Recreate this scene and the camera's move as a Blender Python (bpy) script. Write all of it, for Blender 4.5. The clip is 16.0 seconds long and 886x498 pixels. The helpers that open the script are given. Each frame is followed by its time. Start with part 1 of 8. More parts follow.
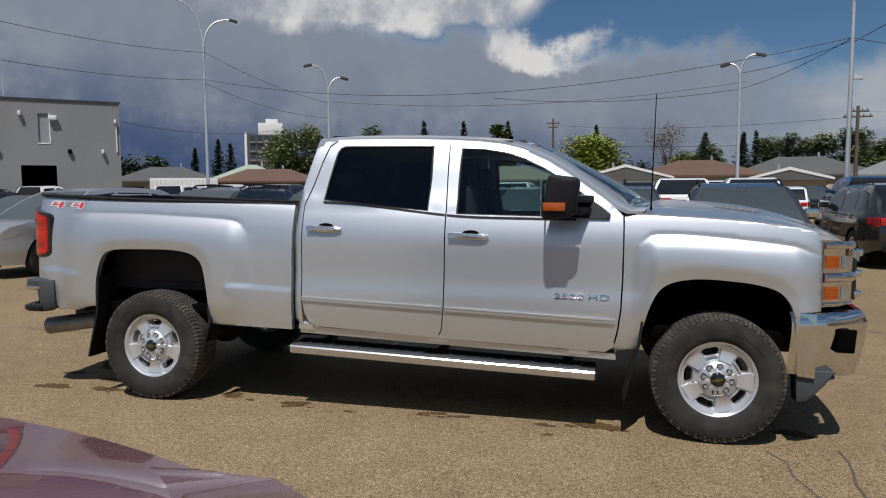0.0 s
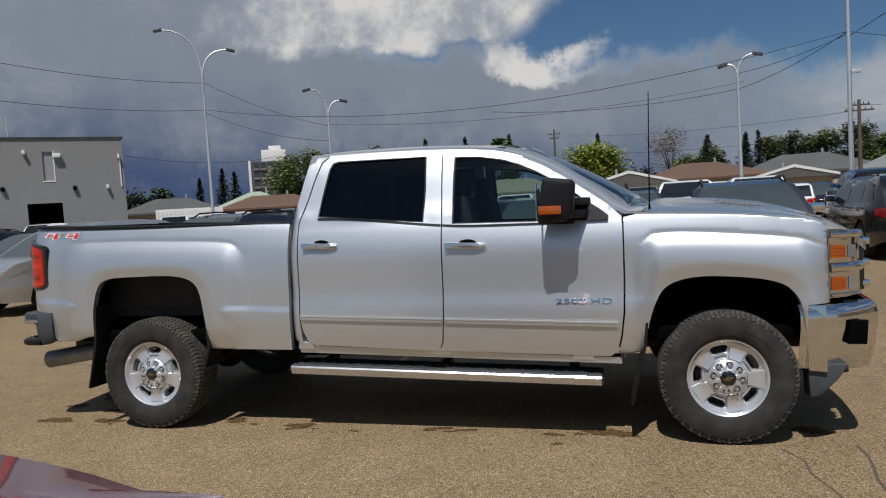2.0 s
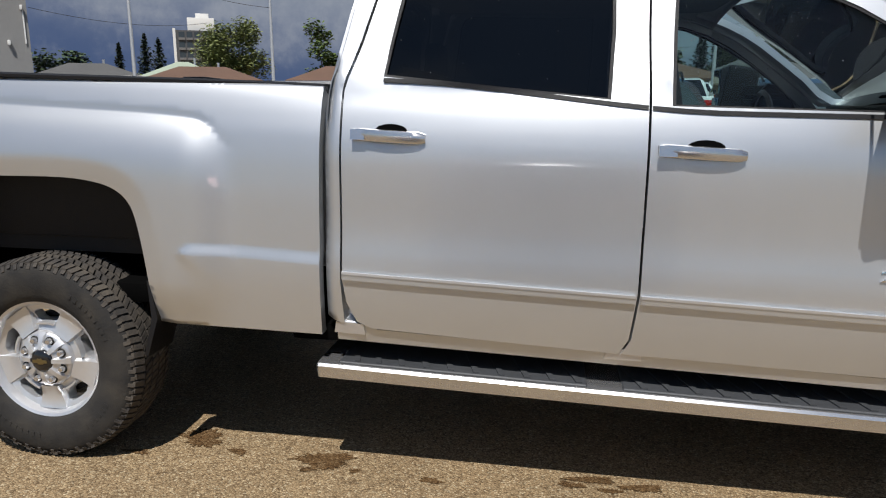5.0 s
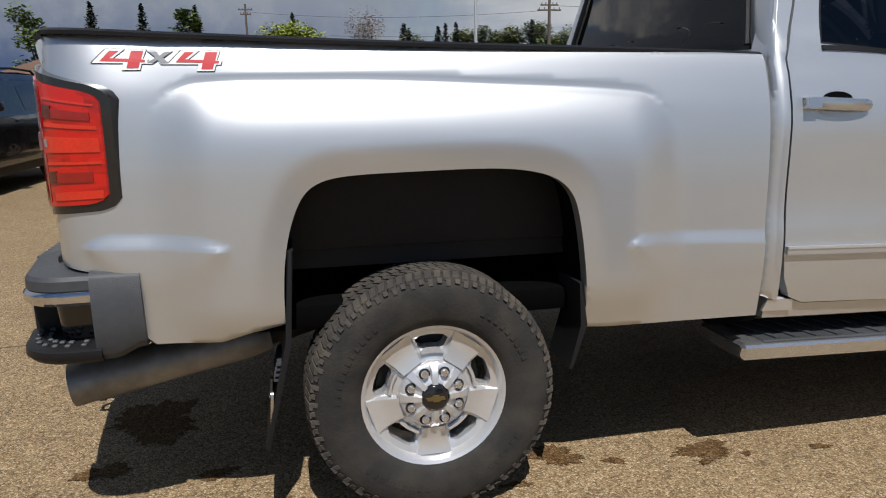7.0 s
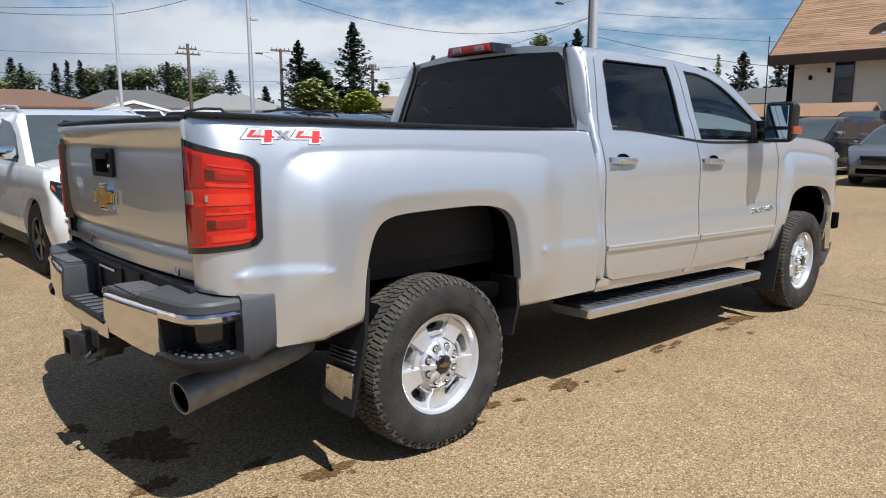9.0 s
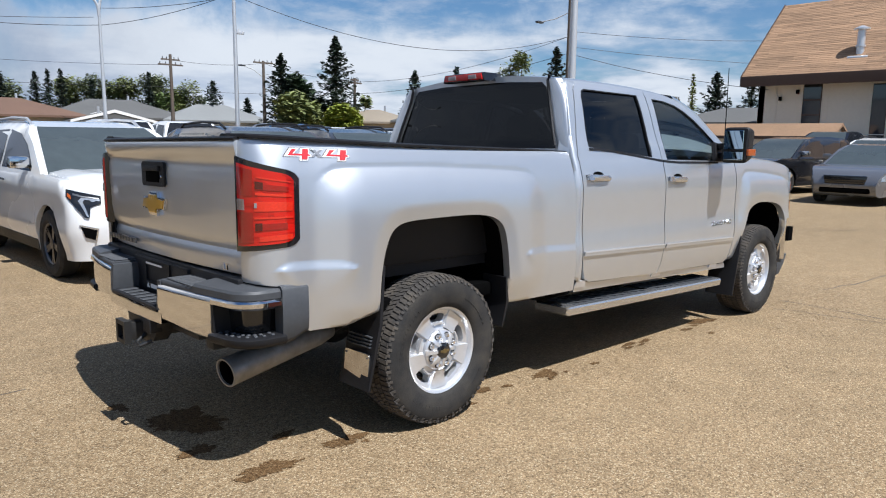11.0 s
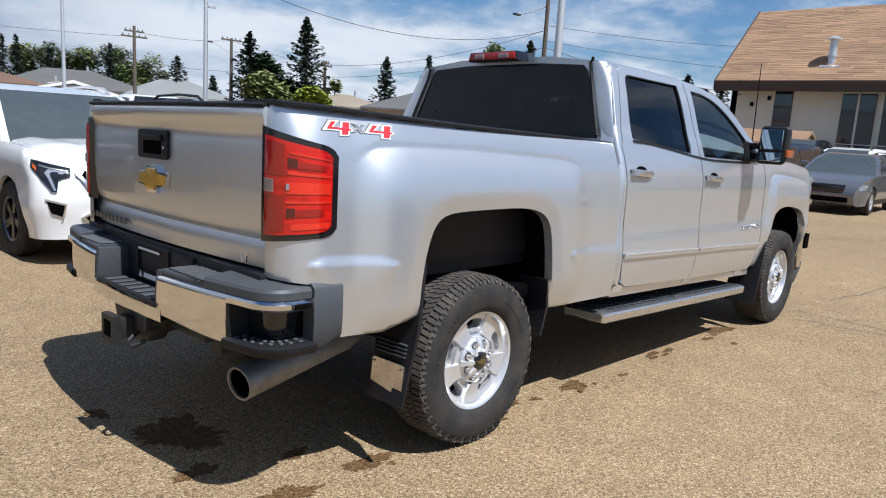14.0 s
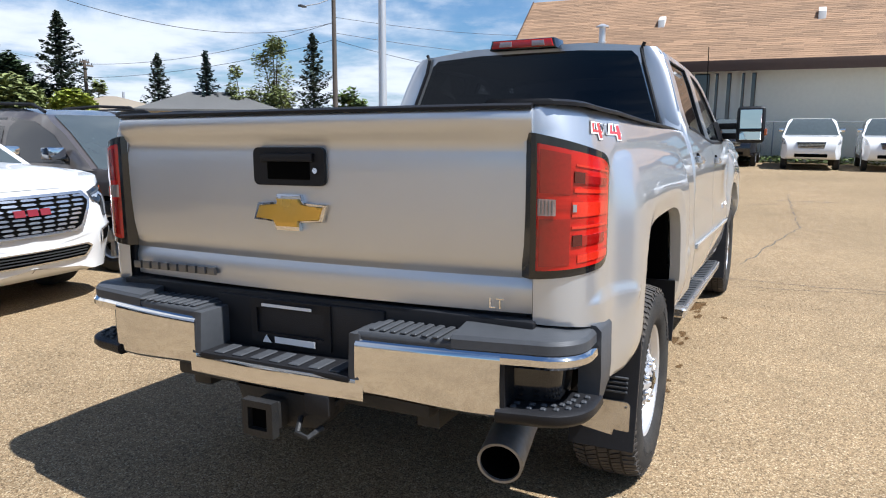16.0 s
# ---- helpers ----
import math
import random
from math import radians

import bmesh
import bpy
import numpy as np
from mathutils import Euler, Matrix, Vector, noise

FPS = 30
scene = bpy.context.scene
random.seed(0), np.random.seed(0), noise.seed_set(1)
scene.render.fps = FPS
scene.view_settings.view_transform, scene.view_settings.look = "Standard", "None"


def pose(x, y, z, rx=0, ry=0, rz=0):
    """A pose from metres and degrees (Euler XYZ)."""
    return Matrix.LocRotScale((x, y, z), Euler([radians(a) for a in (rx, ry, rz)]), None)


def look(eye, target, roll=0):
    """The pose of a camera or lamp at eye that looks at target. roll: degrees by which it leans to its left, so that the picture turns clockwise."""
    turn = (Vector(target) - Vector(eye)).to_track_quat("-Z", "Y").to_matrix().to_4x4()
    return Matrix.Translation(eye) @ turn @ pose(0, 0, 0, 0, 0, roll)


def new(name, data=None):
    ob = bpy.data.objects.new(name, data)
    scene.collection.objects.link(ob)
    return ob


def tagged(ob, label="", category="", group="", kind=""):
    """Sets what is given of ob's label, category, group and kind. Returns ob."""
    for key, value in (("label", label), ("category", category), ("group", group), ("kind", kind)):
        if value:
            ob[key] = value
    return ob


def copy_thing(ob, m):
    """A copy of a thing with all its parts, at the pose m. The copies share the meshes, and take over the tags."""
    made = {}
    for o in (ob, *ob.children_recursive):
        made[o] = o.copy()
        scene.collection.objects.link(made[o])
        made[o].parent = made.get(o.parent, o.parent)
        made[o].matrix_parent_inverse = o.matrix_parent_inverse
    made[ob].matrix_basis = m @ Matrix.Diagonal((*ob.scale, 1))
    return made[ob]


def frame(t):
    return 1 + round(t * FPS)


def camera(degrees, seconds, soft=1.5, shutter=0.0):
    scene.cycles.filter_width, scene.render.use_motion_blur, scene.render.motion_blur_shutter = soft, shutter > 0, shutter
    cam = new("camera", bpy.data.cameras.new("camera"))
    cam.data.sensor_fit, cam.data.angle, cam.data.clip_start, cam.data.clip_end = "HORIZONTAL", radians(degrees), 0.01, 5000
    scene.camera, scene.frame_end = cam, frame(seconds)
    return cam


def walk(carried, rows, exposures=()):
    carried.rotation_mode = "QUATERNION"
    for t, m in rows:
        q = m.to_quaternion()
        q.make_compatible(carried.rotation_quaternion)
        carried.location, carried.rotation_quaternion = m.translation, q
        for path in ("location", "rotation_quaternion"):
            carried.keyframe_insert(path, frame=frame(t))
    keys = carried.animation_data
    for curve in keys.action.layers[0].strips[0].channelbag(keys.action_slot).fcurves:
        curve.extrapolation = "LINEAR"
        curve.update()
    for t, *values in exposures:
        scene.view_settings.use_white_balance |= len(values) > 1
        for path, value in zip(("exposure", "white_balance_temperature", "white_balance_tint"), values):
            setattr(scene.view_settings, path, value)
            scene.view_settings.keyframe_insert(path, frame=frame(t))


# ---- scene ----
from mathutils.geometry import delaunay_2d_cdt

cam = camera(64.2, 16.0, 1.1)
PATH = [
    (0, (3.236, -5.446, 1.47), (2.782, -3.503, 1.335), 0.4),
    (0.5, (3.243, -5.454, 1.468), (2.795, -3.509, 1.339), 0.1),
    (1, (3.252, -5.497, 1.458), (2.806, -3.55, 1.341), 0.0),
    (1.5, (3.254, -5.482, 1.453), (2.792, -3.54, 1.323), -0.8),
    (2, (3.288, -5.361, 1.425), (2.812, -3.42, 1.338), -2.7),
    (2.5, (3.314, -5.019, 1.407), (2.985, -3.059, 1.182), -1.2),
    (3, (3.175, -4.645, 1.405), (2.99, -2.674, 1.122), 5.1),
    (3.5, (3.041, -4.185, 1.381), (2.78, -2.235, 1.025), 3.2),
    (3.7, (2.933, -4.022, 1.4), (2.534, -2.097, 1.035), 2.2),
    (5.8, (0.99, -3.12, 1.36), (1.016, -1.178, 0.884), -1.5),
    (6, (0.738, -3.148, 1.385), (0.944, -1.224, 0.88), 0.9),
    (6.5, (0.095, -3.107, 1.344), (0.35, -1.172, 0.907), 1.8),
    (7, (-0.417, -2.969, 1.318), (0.007, -1.061, 0.895), -0.8),
    (7.5, (-0.809, -2.916, 1.403), (0.075, -1.162, 1.028), -1.1),
    (8, (-1.25, -3.009, 1.449), (-0.036, -1.472, 1.047), -1.8),
    (8.5, (-1.598, -3.195, 1.422), (-0.36, -1.672, 1.039), -2.4),
    (8.7, (-1.786, -3.219, 1.42), (-0.496, -1.728, 1.084), -0.6),
    (10.8, (-2.481, -3.586, 1.451), (-1.12, -2.149, 1.161), -0.7),
    (11, (-2.478, -3.584, 1.449), (-1.122, -2.141, 1.17), 0.4),
    (11.5, (-2.477, -3.578, 1.45), (-1.112, -2.142, 1.182), 0.2),
    (12, (-2.478, -3.594, 1.452), (-1.099, -2.165, 1.21), -0.4),
    (12.5, (-2.471, -3.583, 1.452), (-1.098, -2.153, 1.193), -0.1),
    (13, (-2.426, -3.558, 1.444), (-1.067, -2.119, 1.158), 0.9),
    (13.5, (-2.405, -3.38, 1.419), (-1.069, -1.921, 1.125), 2.3),
    (14, (-2.432, -2.99, 1.4), (-0.999, -1.628, 1.097), 3.2),
    (14.5, (-2.514, -2.565, 1.387), (-1.035, -1.254, 1.079), 2.7),
    (15, (-2.719, -2.186, 1.396), (-1.113, -1.017, 1.163), -0.5),
    (15.5, (-2.88, -1.803, 1.405), (-1.136, -0.851, 1.173), -0.3),
    (16, (-2.932, -1.422, 1.401), (-1.157, -0.553, 1.094), -0.3),
]
# the pickup stands on a slight slope: LEVEL leans its own plane, in which the path is given, to the level of the lot
LEVEL = Matrix.Translation((1.95, -0.9, 0)) @ Matrix.Rotation(radians(1.102), 4, Vector((-0.88379, 0.46789, 0))) @ Matrix.Translation((-1.95, 0.9, 0))
EXPOSURES = [(0, -0.28, 6400, 10), (0.5, -0.50, 6400, 10), (1.0, -0.68, 6400, 10), (1.5, -0.68, 6400, 10), (2.0, -0.34, 6440, 10), (2.5, -0.32, 6460, 10), (3.0, 0.2, 6500, 10), (3.5, 0.6, 6500, 10), (3.7, 0.55, 6550, 10), (5.8, -0.19, 6600, 10), (6.5, -0.13, 6600, 10), (7.0, -0.05, 6600, 10), (8.0, 0.2, 6600, 10), (8.5, 0.45, 6500, 10), (11, 0.5, 6120, 10), (14, 0.5, 6080, 10), (16, 0.82, 6030, 10)]
walk(cam, [(t, LEVEL @ look(eye, target, roll)) for t, eye, target, roll in PATH], EXPOSURES)

# ---- world and sun ----
SUN_EL, SUN_SIDE = radians(60.0), 0.05
sun = new("sun", bpy.data.lights.new("sun", "SUN"))
sun.data.energy, sun.data.angle, sun.data.color = 5.0, radians(0.53), (1.0, 0.98, 0.955)
sun.matrix_world = look((0.5, -5.7, 10.0), (0.5 - SUN_SIDE, 0.0, 0.0))


def tree_of(nodes, links):
    """Small helper to chain math nodes."""
    def m(op, a, b=None, c=None, clamp=False):
        n = nodes.new("ShaderNodeMath")
        n.operation, n.use_clamp = op, clamp
        for k, v in enumerate((a, b, c)):
            if v is None:
                continue
            if isinstance(v, (int, float)):
                n.inputs[k].default_value = v
            else:
                links.new(v, n.inputs[k])
        return n.outputs[0]
    return m


def build_world():
    world = bpy.data.worlds.new("sky")
    scene.world = world
    world.use_nodes = True
    nt = world.node_tree
    nodes, links = nt.nodes, nt.links
    nodes.clear()
    out = nodes.new("ShaderNodeOutputWorld")
    sky = nodes.new("ShaderNodeTexSky")
    sky.sky_type, sky.sun_disc = "NISHITA", False
    sky.sun_elevation, sky.sun_rotation = SUN_EL, math.pi
    sky.air_density, sky.dust_density, sky.ozone_density = 1.0, 0.6, 1.5
    clear = nodes.new("ShaderNodeBackground")
    clear.inputs["Strength"].default_value = 0.060
    deep = nodes.new("ShaderNodeMix")
    deep.data_type, deep.blend_type = "RGBA", "MULTIPLY"
    deep.inputs[0].default_value = 1.0
    deep.inputs[7].default_value = (0.66, 0.89, 1.10, 1)
    links.new(sky.outputs[0], deep.inputs[6])
    links.new(deep.outputs[2], clear.inputs["Color"])
    m = tree_of(nodes, links)
    tc = nodes.new("ShaderNodeTexCoord")
    sep = nodes.new("ShaderNodeSeparateXYZ")
    links.new(tc.outputs["Generated"], sep.inputs[0])
    x, y, z = sep.outputs
    el = m("MULTIPLY", m("ARCSINE", z), 180 / math.pi)
    az = m("MULTIPLY", m("ARCTAN2", x, y), 180 / math.pi)
    # cloud layer seen in perspective
    zz = m("ADD", m("MAXIMUM", z, 0.0), 0.16)
    flat = nodes.new("ShaderNodeCombineXYZ")
    links.new(m("DIVIDE", x, zz), flat.inputs[0])
    links.new(m("DIVIDE", y, zz), flat.inputs[1])

    def fbm(vec, scale, detail, rough=0.55, lac=2.1, seed=0.0):
        n = nodes.new("ShaderNodeTexNoise")
        n.noise_dimensions = "4D"
        n.inputs["Scale"].default_value, n.inputs["Detail"].default_value = scale, detail
        n.inputs["Roughness"].default_value, n.inputs["Lacunarity"].default_value = rough, lac
        n.inputs["W"].default_value = seed
        links.new(vec, n.inputs["Vector"])
        return n.outputs["Fac"]

    def step(v, a, b):
        n = nodes.new("ShaderNodeMapRange")
        n.interpolation_type = "SMOOTHSTEP"
        n.inputs["From Min"].default_value, n.inputs["From Max"].default_value = a, b
        links.new(v, n.inputs["Value"])
        return n.outputs[0]

    direction = tc.outputs["Generated"]
    puffs = fbm(direction, 9.0, 9.0, 0.58, seed=2.0)
    fine = fbm(direction, 26.0, 7.0, 0.6, seed=5.0)
    broad = fbm(flat.outputs[0], 1.1, 6.0, 0.55, seed=1.0)
    wisp = fbm(flat.outputs[0], 2.6, 7.0, 0.6, seed=7.0)
    rag = m("MULTIPLY", m("SUBTRACT", puffs, 0.5), 15.0)
    rag2 = m("MULTIPLY", m("SUBTRACT", fine, 0.5), 2.6)
    az2 = m("ADD", az, m("ADD", rag, rag2))
    el2 = m("ADD", el, m("ADD", m("MULTIPLY", rag, 0.55), rag2))
    # the grey shower deck, north-west and north
    west = step(az, -80.0, -55.0)
    deck = m("MULTIPLY", m("MULTIPLY", step(az2, 26.0, 6.0), west), step(m("ADD", el2, m("MULTIPLY", az, 0.10)), 11.6, 9.4))
    deck_high = m("MULTIPLY", m("MULTIPLY", step(az2, -14.0, -26.0), west), step(el2, 60.0, 40.0))
    deck = m("MAXIMUM", deck, deck_high)
    # the bank of white cloud on the deck's crown
    az3, el3 = m("ADD", az, m("MULTIPLY", rag, 0.6)), m("ADD", el, m("ADD", m("MULTIPLY", rag, 0.30), m("MULTIPLY", rag2, 0.5)))
    crown = m("MULTIPLY", m("MULTIPLY", step(az3, -33.0, -27.0), step(m("ADD", az3, m("MULTIPLY", m("SUBTRACT", 16.0, el3), 1.2)), -2.0, -5.0)), m("MULTIPLY", step(el3, 11.8, 13.0), step(el3, 34.0, 27.0)))
    puff_a = m("MULTIPLY", m("MULTIPLY", step(az2, -13.0, -9.0), step(az2, 0.5, -2.5)), m("MULTIPLY", step(el2, 9.6, 10.6), step(el2, 13.0, 11.8)))
    crown = m("MAXIMUM", crown, puff_a)
    # pale cloud low in the north-east
    low = m("MULTIPLY", m("MULTIPLY", step(az2, 3.0, 16.0), step(az2, 100.0, 60.0)), m("MULTIPLY", step(el2, 10.5, 7.0), step(m("ADD", broad, m("MULTIPLY", step(az, 34.0, 22.0), 0.3)), 0.36, 0.55)))
    # fair-weather wisps everywhere
    thin = m("MULTIPLY", m("MULTIPLY", step(wisp, 0.44, 0.68), 0.72), m("MULTIPLY", step(el, 0.0, 5.0), m("MAXIMUM", step(az, 14.0, 40.0), step(az, -70.0, -100.0))))
    haze = step(el, 7.0, -1.0)

    def shade(a, b, fac):
        n = nodes.new("ShaderNodeMix")
        n.data_type = "RGBA"
        for k, v in ((6, a), (7, b)):
            if isinstance(v, tuple):
                n.inputs[k].default_value = (*v, 1)
            else:
                links.new(v, n.inputs[k])
        links.new(fac, n.inputs[0])
        return n.outputs[2]

    grey = shade((0.13, 0.20, 0.40), (0.50, 0.57, 0.70), step(m("ADD", el2, m("MULTIPLY", az, 0.12)), -2.5, 7.5))
    grey = shade(grey, (0.70, 0.75, 0.84), m("MULTIPLY", step(m("ADD", m("MULTIPLY", fine, 0.4), m("MULTIPLY", puffs, 0.6)), 0.46, 0.66), 0.45))
    white = shade((0.72, 0.78, 0.90), (1.55, 1.52, 1.48), step(m("ADD", puffs, m("MULTIPLY", fine, 0.5)), 0.58, 0.86))
    pale = shade((0.66, 0.76, 0.92), (1.05, 1.10, 1.16), step(broad, 0.38, 0.62))
    colour = shade(grey, pale, m("SUBTRACT", 1.0, deck, clamp=True))
    colour = shade(colour, white, crown)
    cover = m("MAXIMUM", m("MAXIMUM", deck, crown), m("MAXIMUM", low, m("MAXIMUM", thin, m("MULTIPLY", haze, 0.55))), clamp=True)
    cloud = nodes.new("ShaderNodeBackground")
    cloud.inputs["Strength"].default_value = 0.52
    links.new(colour, cloud.inputs["Color"])
    mix = nodes.new("ShaderNodeMixShader")
    links.new(cover, mix.inputs[0])
    links.new(clear.outputs[0], mix.inputs[1])
    links.new(cloud.outputs[0], mix.inputs[2])
    links.new(mix.outputs[0], out.inputs["Surface"])


build_world()


# ---- materials ----
def mat(name, col, rough=0.5, metal=0.0, var=0.12, scale=6.0, bump=0.0, bscale=80.0, coat=0.0, spec=0.5, dirt=None, dirt_amount=0.0, island=0.0, rough_var=0.08):
    """A node material with colour and gloss varied at a broad and a fine scale, fine relief, and dirt in patches."""
    ma = bpy.data.materials.new(name)
    ma.use_nodes = True
    nt = ma.node_tree
    nodes, links = nt.nodes, nt.links
    bsdf = nodes["Principled BSDF"]
    m = tree_of(nodes, links)
    tc = nodes.new("ShaderNodeTexCoord")
    vec = tc.outputs["Object"]

    def noise_at(s, detail=5.0):
        n = nodes.new("ShaderNodeTexNoise")
        n.inputs["Scale"].default_value, n.inputs["Detail"].default_value = s, detail
        links.new(vec, n.inputs["Vector"])
        return n.outputs["Fac"]

    broad, fine = noise_at(scale * 0.25), noise_at(scale * 4.0, 3.0)
    blend = m("ADD", m("MULTIPLY", m("SUBTRACT", broad, 0.5), var * 2.2), m("MULTIPLY", m("SUBTRACT", fine, 0.5), var * 1.4))
    if island:
        geo = nodes.new("ShaderNodeNewGeometry")
        blend = m("ADD", blend, m("MULTIPLY", m("SUBTRACT", geo.outputs["Random Per Island"], 0.5), island))
    gain = m("ADD", blend, 1.0)
    scaled = nodes.new("ShaderNodeVectorMath")
    scaled.operation = "SCALE"
    scaled.inputs[0].default_value = col
    links.new(gain, scaled.inputs["Scale"])
    colour = scaled.outputs[0]
    if dirt is not None:
        mix = nodes.new("ShaderNodeMix")
        mix.data_type = "RGBA"
        patch = nodes.new("ShaderNodeMapRange")
        patch.inputs["From Min"].default_value, patch.inputs["From Max"].default_value = 0.42, 0.72
        links.new(noise_at(scale * 0.9, 8.0), patch.inputs["Value"])
        links.new(m("MULTIPLY", patch.outputs[0], dirt_amount), mix.inputs[0])
        links.new(colour, mix.inputs[6])
        mix.inputs[7].default_value = (*dirt, 1)
        colour = mix.outputs[2]
    links.new(colour, bsdf.inputs["Base Color"])
    links.new(m("ADD", m("MULTIPLY", m("SUBTRACT", broad, 0.5), rough_var * 2), rough, clamp=True), bsdf.inputs["Roughness"])
    bsdf.inputs["Metallic"].default_value = metal
    bsdf.inputs["Coat Weight"].default_value = coat
    bsdf.inputs["Coat Roughness"].default_value = 0.03
    bsdf.inputs["Specular IOR Level"].default_value = spec
    if bump:
        b = nodes.new("ShaderNodeBump")
        b.inputs["Strength"].default_value, b.inputs["Distance"].default_value = bump, 0.01
        links.new(noise_at(bscale, 4.0), b.inputs["Height"])
        links.new(b.outputs[0], bsdf.inputs["Normal"])
    return ma


def glass(name, tint, gloss=0.02):
    """Thin tinted glass: what lies behind shows through, and the surface mirrors by its angle."""
    ma = bpy.data.materials.new(name)
    ma.use_nodes = True
    nt = ma.node_tree
    nodes, links = nt.nodes, nt.links
    nodes.clear()
    out = nodes.new("ShaderNodeOutputMaterial")
    clear, shine, mix, fres = (nodes.new("ShaderNode" + k) for k in ("BsdfTransparent", "BsdfGlossy", "MixShader", "Fresnel"))
    clear.inputs[0].default_value = (*tint, 1)
    shine.inputs["Roughness"].default_value = gloss
    fres.inputs["IOR"].default_value = 1.52
    links.new(fres.outputs[0], mix.inputs[0])
    links.new(clear.outputs[0], mix.inputs[1])
    links.new(shine.outputs[0], mix.inputs[2])
    links.new(mix.outputs[0], out.inputs["Surface"])
    return ma


def ground_material(name="aggregate_asphalt", tone=1.0, rough=0.85, spec=0.25, tint=(1.0, 1.0, 1.0)):
    """Worn asphalt with tan aggregate: pebbles of many tints, fine relief, dull patches and traffic wear."""
    ma = bpy.data.materials.new(name)
    ma.use_nodes = True
    nt = ma.node_tree
    nodes, links = nt.nodes, nt.links
    bsdf = nodes["Principled BSDF"]
    m = tree_of(nodes, links)
    tc = nodes.new("ShaderNodeTexCoord")
    vec = tc.outputs["Object"]
    vor = nodes.new("ShaderNodeTexVoronoi")
    vor.inputs["Scale"].default_value = 140.0
    links.new(vec, vor.inputs["Vector"])
    ramp = nodes.new("ShaderNodeValToRGB")
    sep = nodes.new("ShaderNodeSeparateColor")
    links.new(vor.outputs["Color"], sep.inputs[0])
    links.new(sep.outputs[0], ramp.inputs[0])
    e = ramp.color_ramp.elements
    e[0].position, e[0].color = 0.0, (0.14, 0.092, 0.052, 1)
    e[1].position, e[1].color = 1.0, (0.50, 0.41, 0.29, 1)
    for p, c in ((0.25, (0.262, 0.182, 0.106, 1)), (0.6, (0.325, 0.232, 0.140, 1)), (0.85, (0.385, 0.287, 0.178, 1))):
        n = e.new(p)
        n.color = c
    big, mid = nodes.new("ShaderNodeTexNoise"), nodes.new("ShaderNodeTexNoise")
    big.inputs["Scale"].default_value, big.inputs["Detail"].default_value = 0.22, 6.0
    mid.inputs["Scale"].default_value, mid.inputs["Detail"].default_value = 3.0, 8.0
    for n in (big, mid):
        links.new(vec, n.inputs["Vector"])
    gain = m("ADD", m("ADD", m("MULTIPLY", m("SUBTRACT", big.outputs["Fac"], 0.5), 0.55), m("MULTIPLY", m("SUBTRACT", mid.outputs["Fac"], 0.5), 0.45)), 0.98)
    grit = nodes.new("ShaderNodeTexNoise")
    grit.inputs["Scale"].default_value, grit.inputs["Detail"].default_value, grit.inputs["Roughness"].default_value = 42.0, 3.0, 0.7
    links.new(vec, grit.inputs["Vector"])
    gain = m("ADD", gain, m("MULTIPLY", m("SUBTRACT", grit.outputs["Fac"], 0.5), 1.1))
    gain = m("MULTIPLY", gain, tone)
    cell = nodes.new("ShaderNodeMapRange")
    cell.inputs["From Min"].default_value, cell.inputs["From Max"].default_value = 0.15, 0.75
    cell.inputs["To Min"].default_value, cell.inputs["To Max"].default_value = 1.08, 0.62
    links.new(vor.outputs["Distance"], cell.inputs["Value"])
    sc = nodes.new("ShaderNodeVectorMath")
    sc.operation = "SCALE"
    links.new(ramp.outputs[0], sc.inputs[0])
    links.new(m("MULTIPLY", gain, cell.outputs[0]), sc.inputs["Scale"])
    warm = nodes.new("ShaderNodeVectorMath")
    warm.operation = "MULTIPLY"
    warm.inputs[1].default_value = tint
    links.new(sc.outputs[0], warm.inputs[0])
    links.new(warm.outputs[0], bsdf.inputs["Base Color"])
    bsdf.inputs["Roughness"].default_value = rough
    bsdf.inputs["Specular IOR Level"].default_value = spec
    b = nodes.new("ShaderNodeBump")
    b.inputs["Strength"].default_value, b.inputs["Distance"].default_value = 0.5, 0.008
    links.new(m("SUBTRACT", 1.0, vor.outputs["Distance"]), b.inputs["Height"])
    links.new(b.outputs[0], bsdf.inputs["Normal"])
    return ma


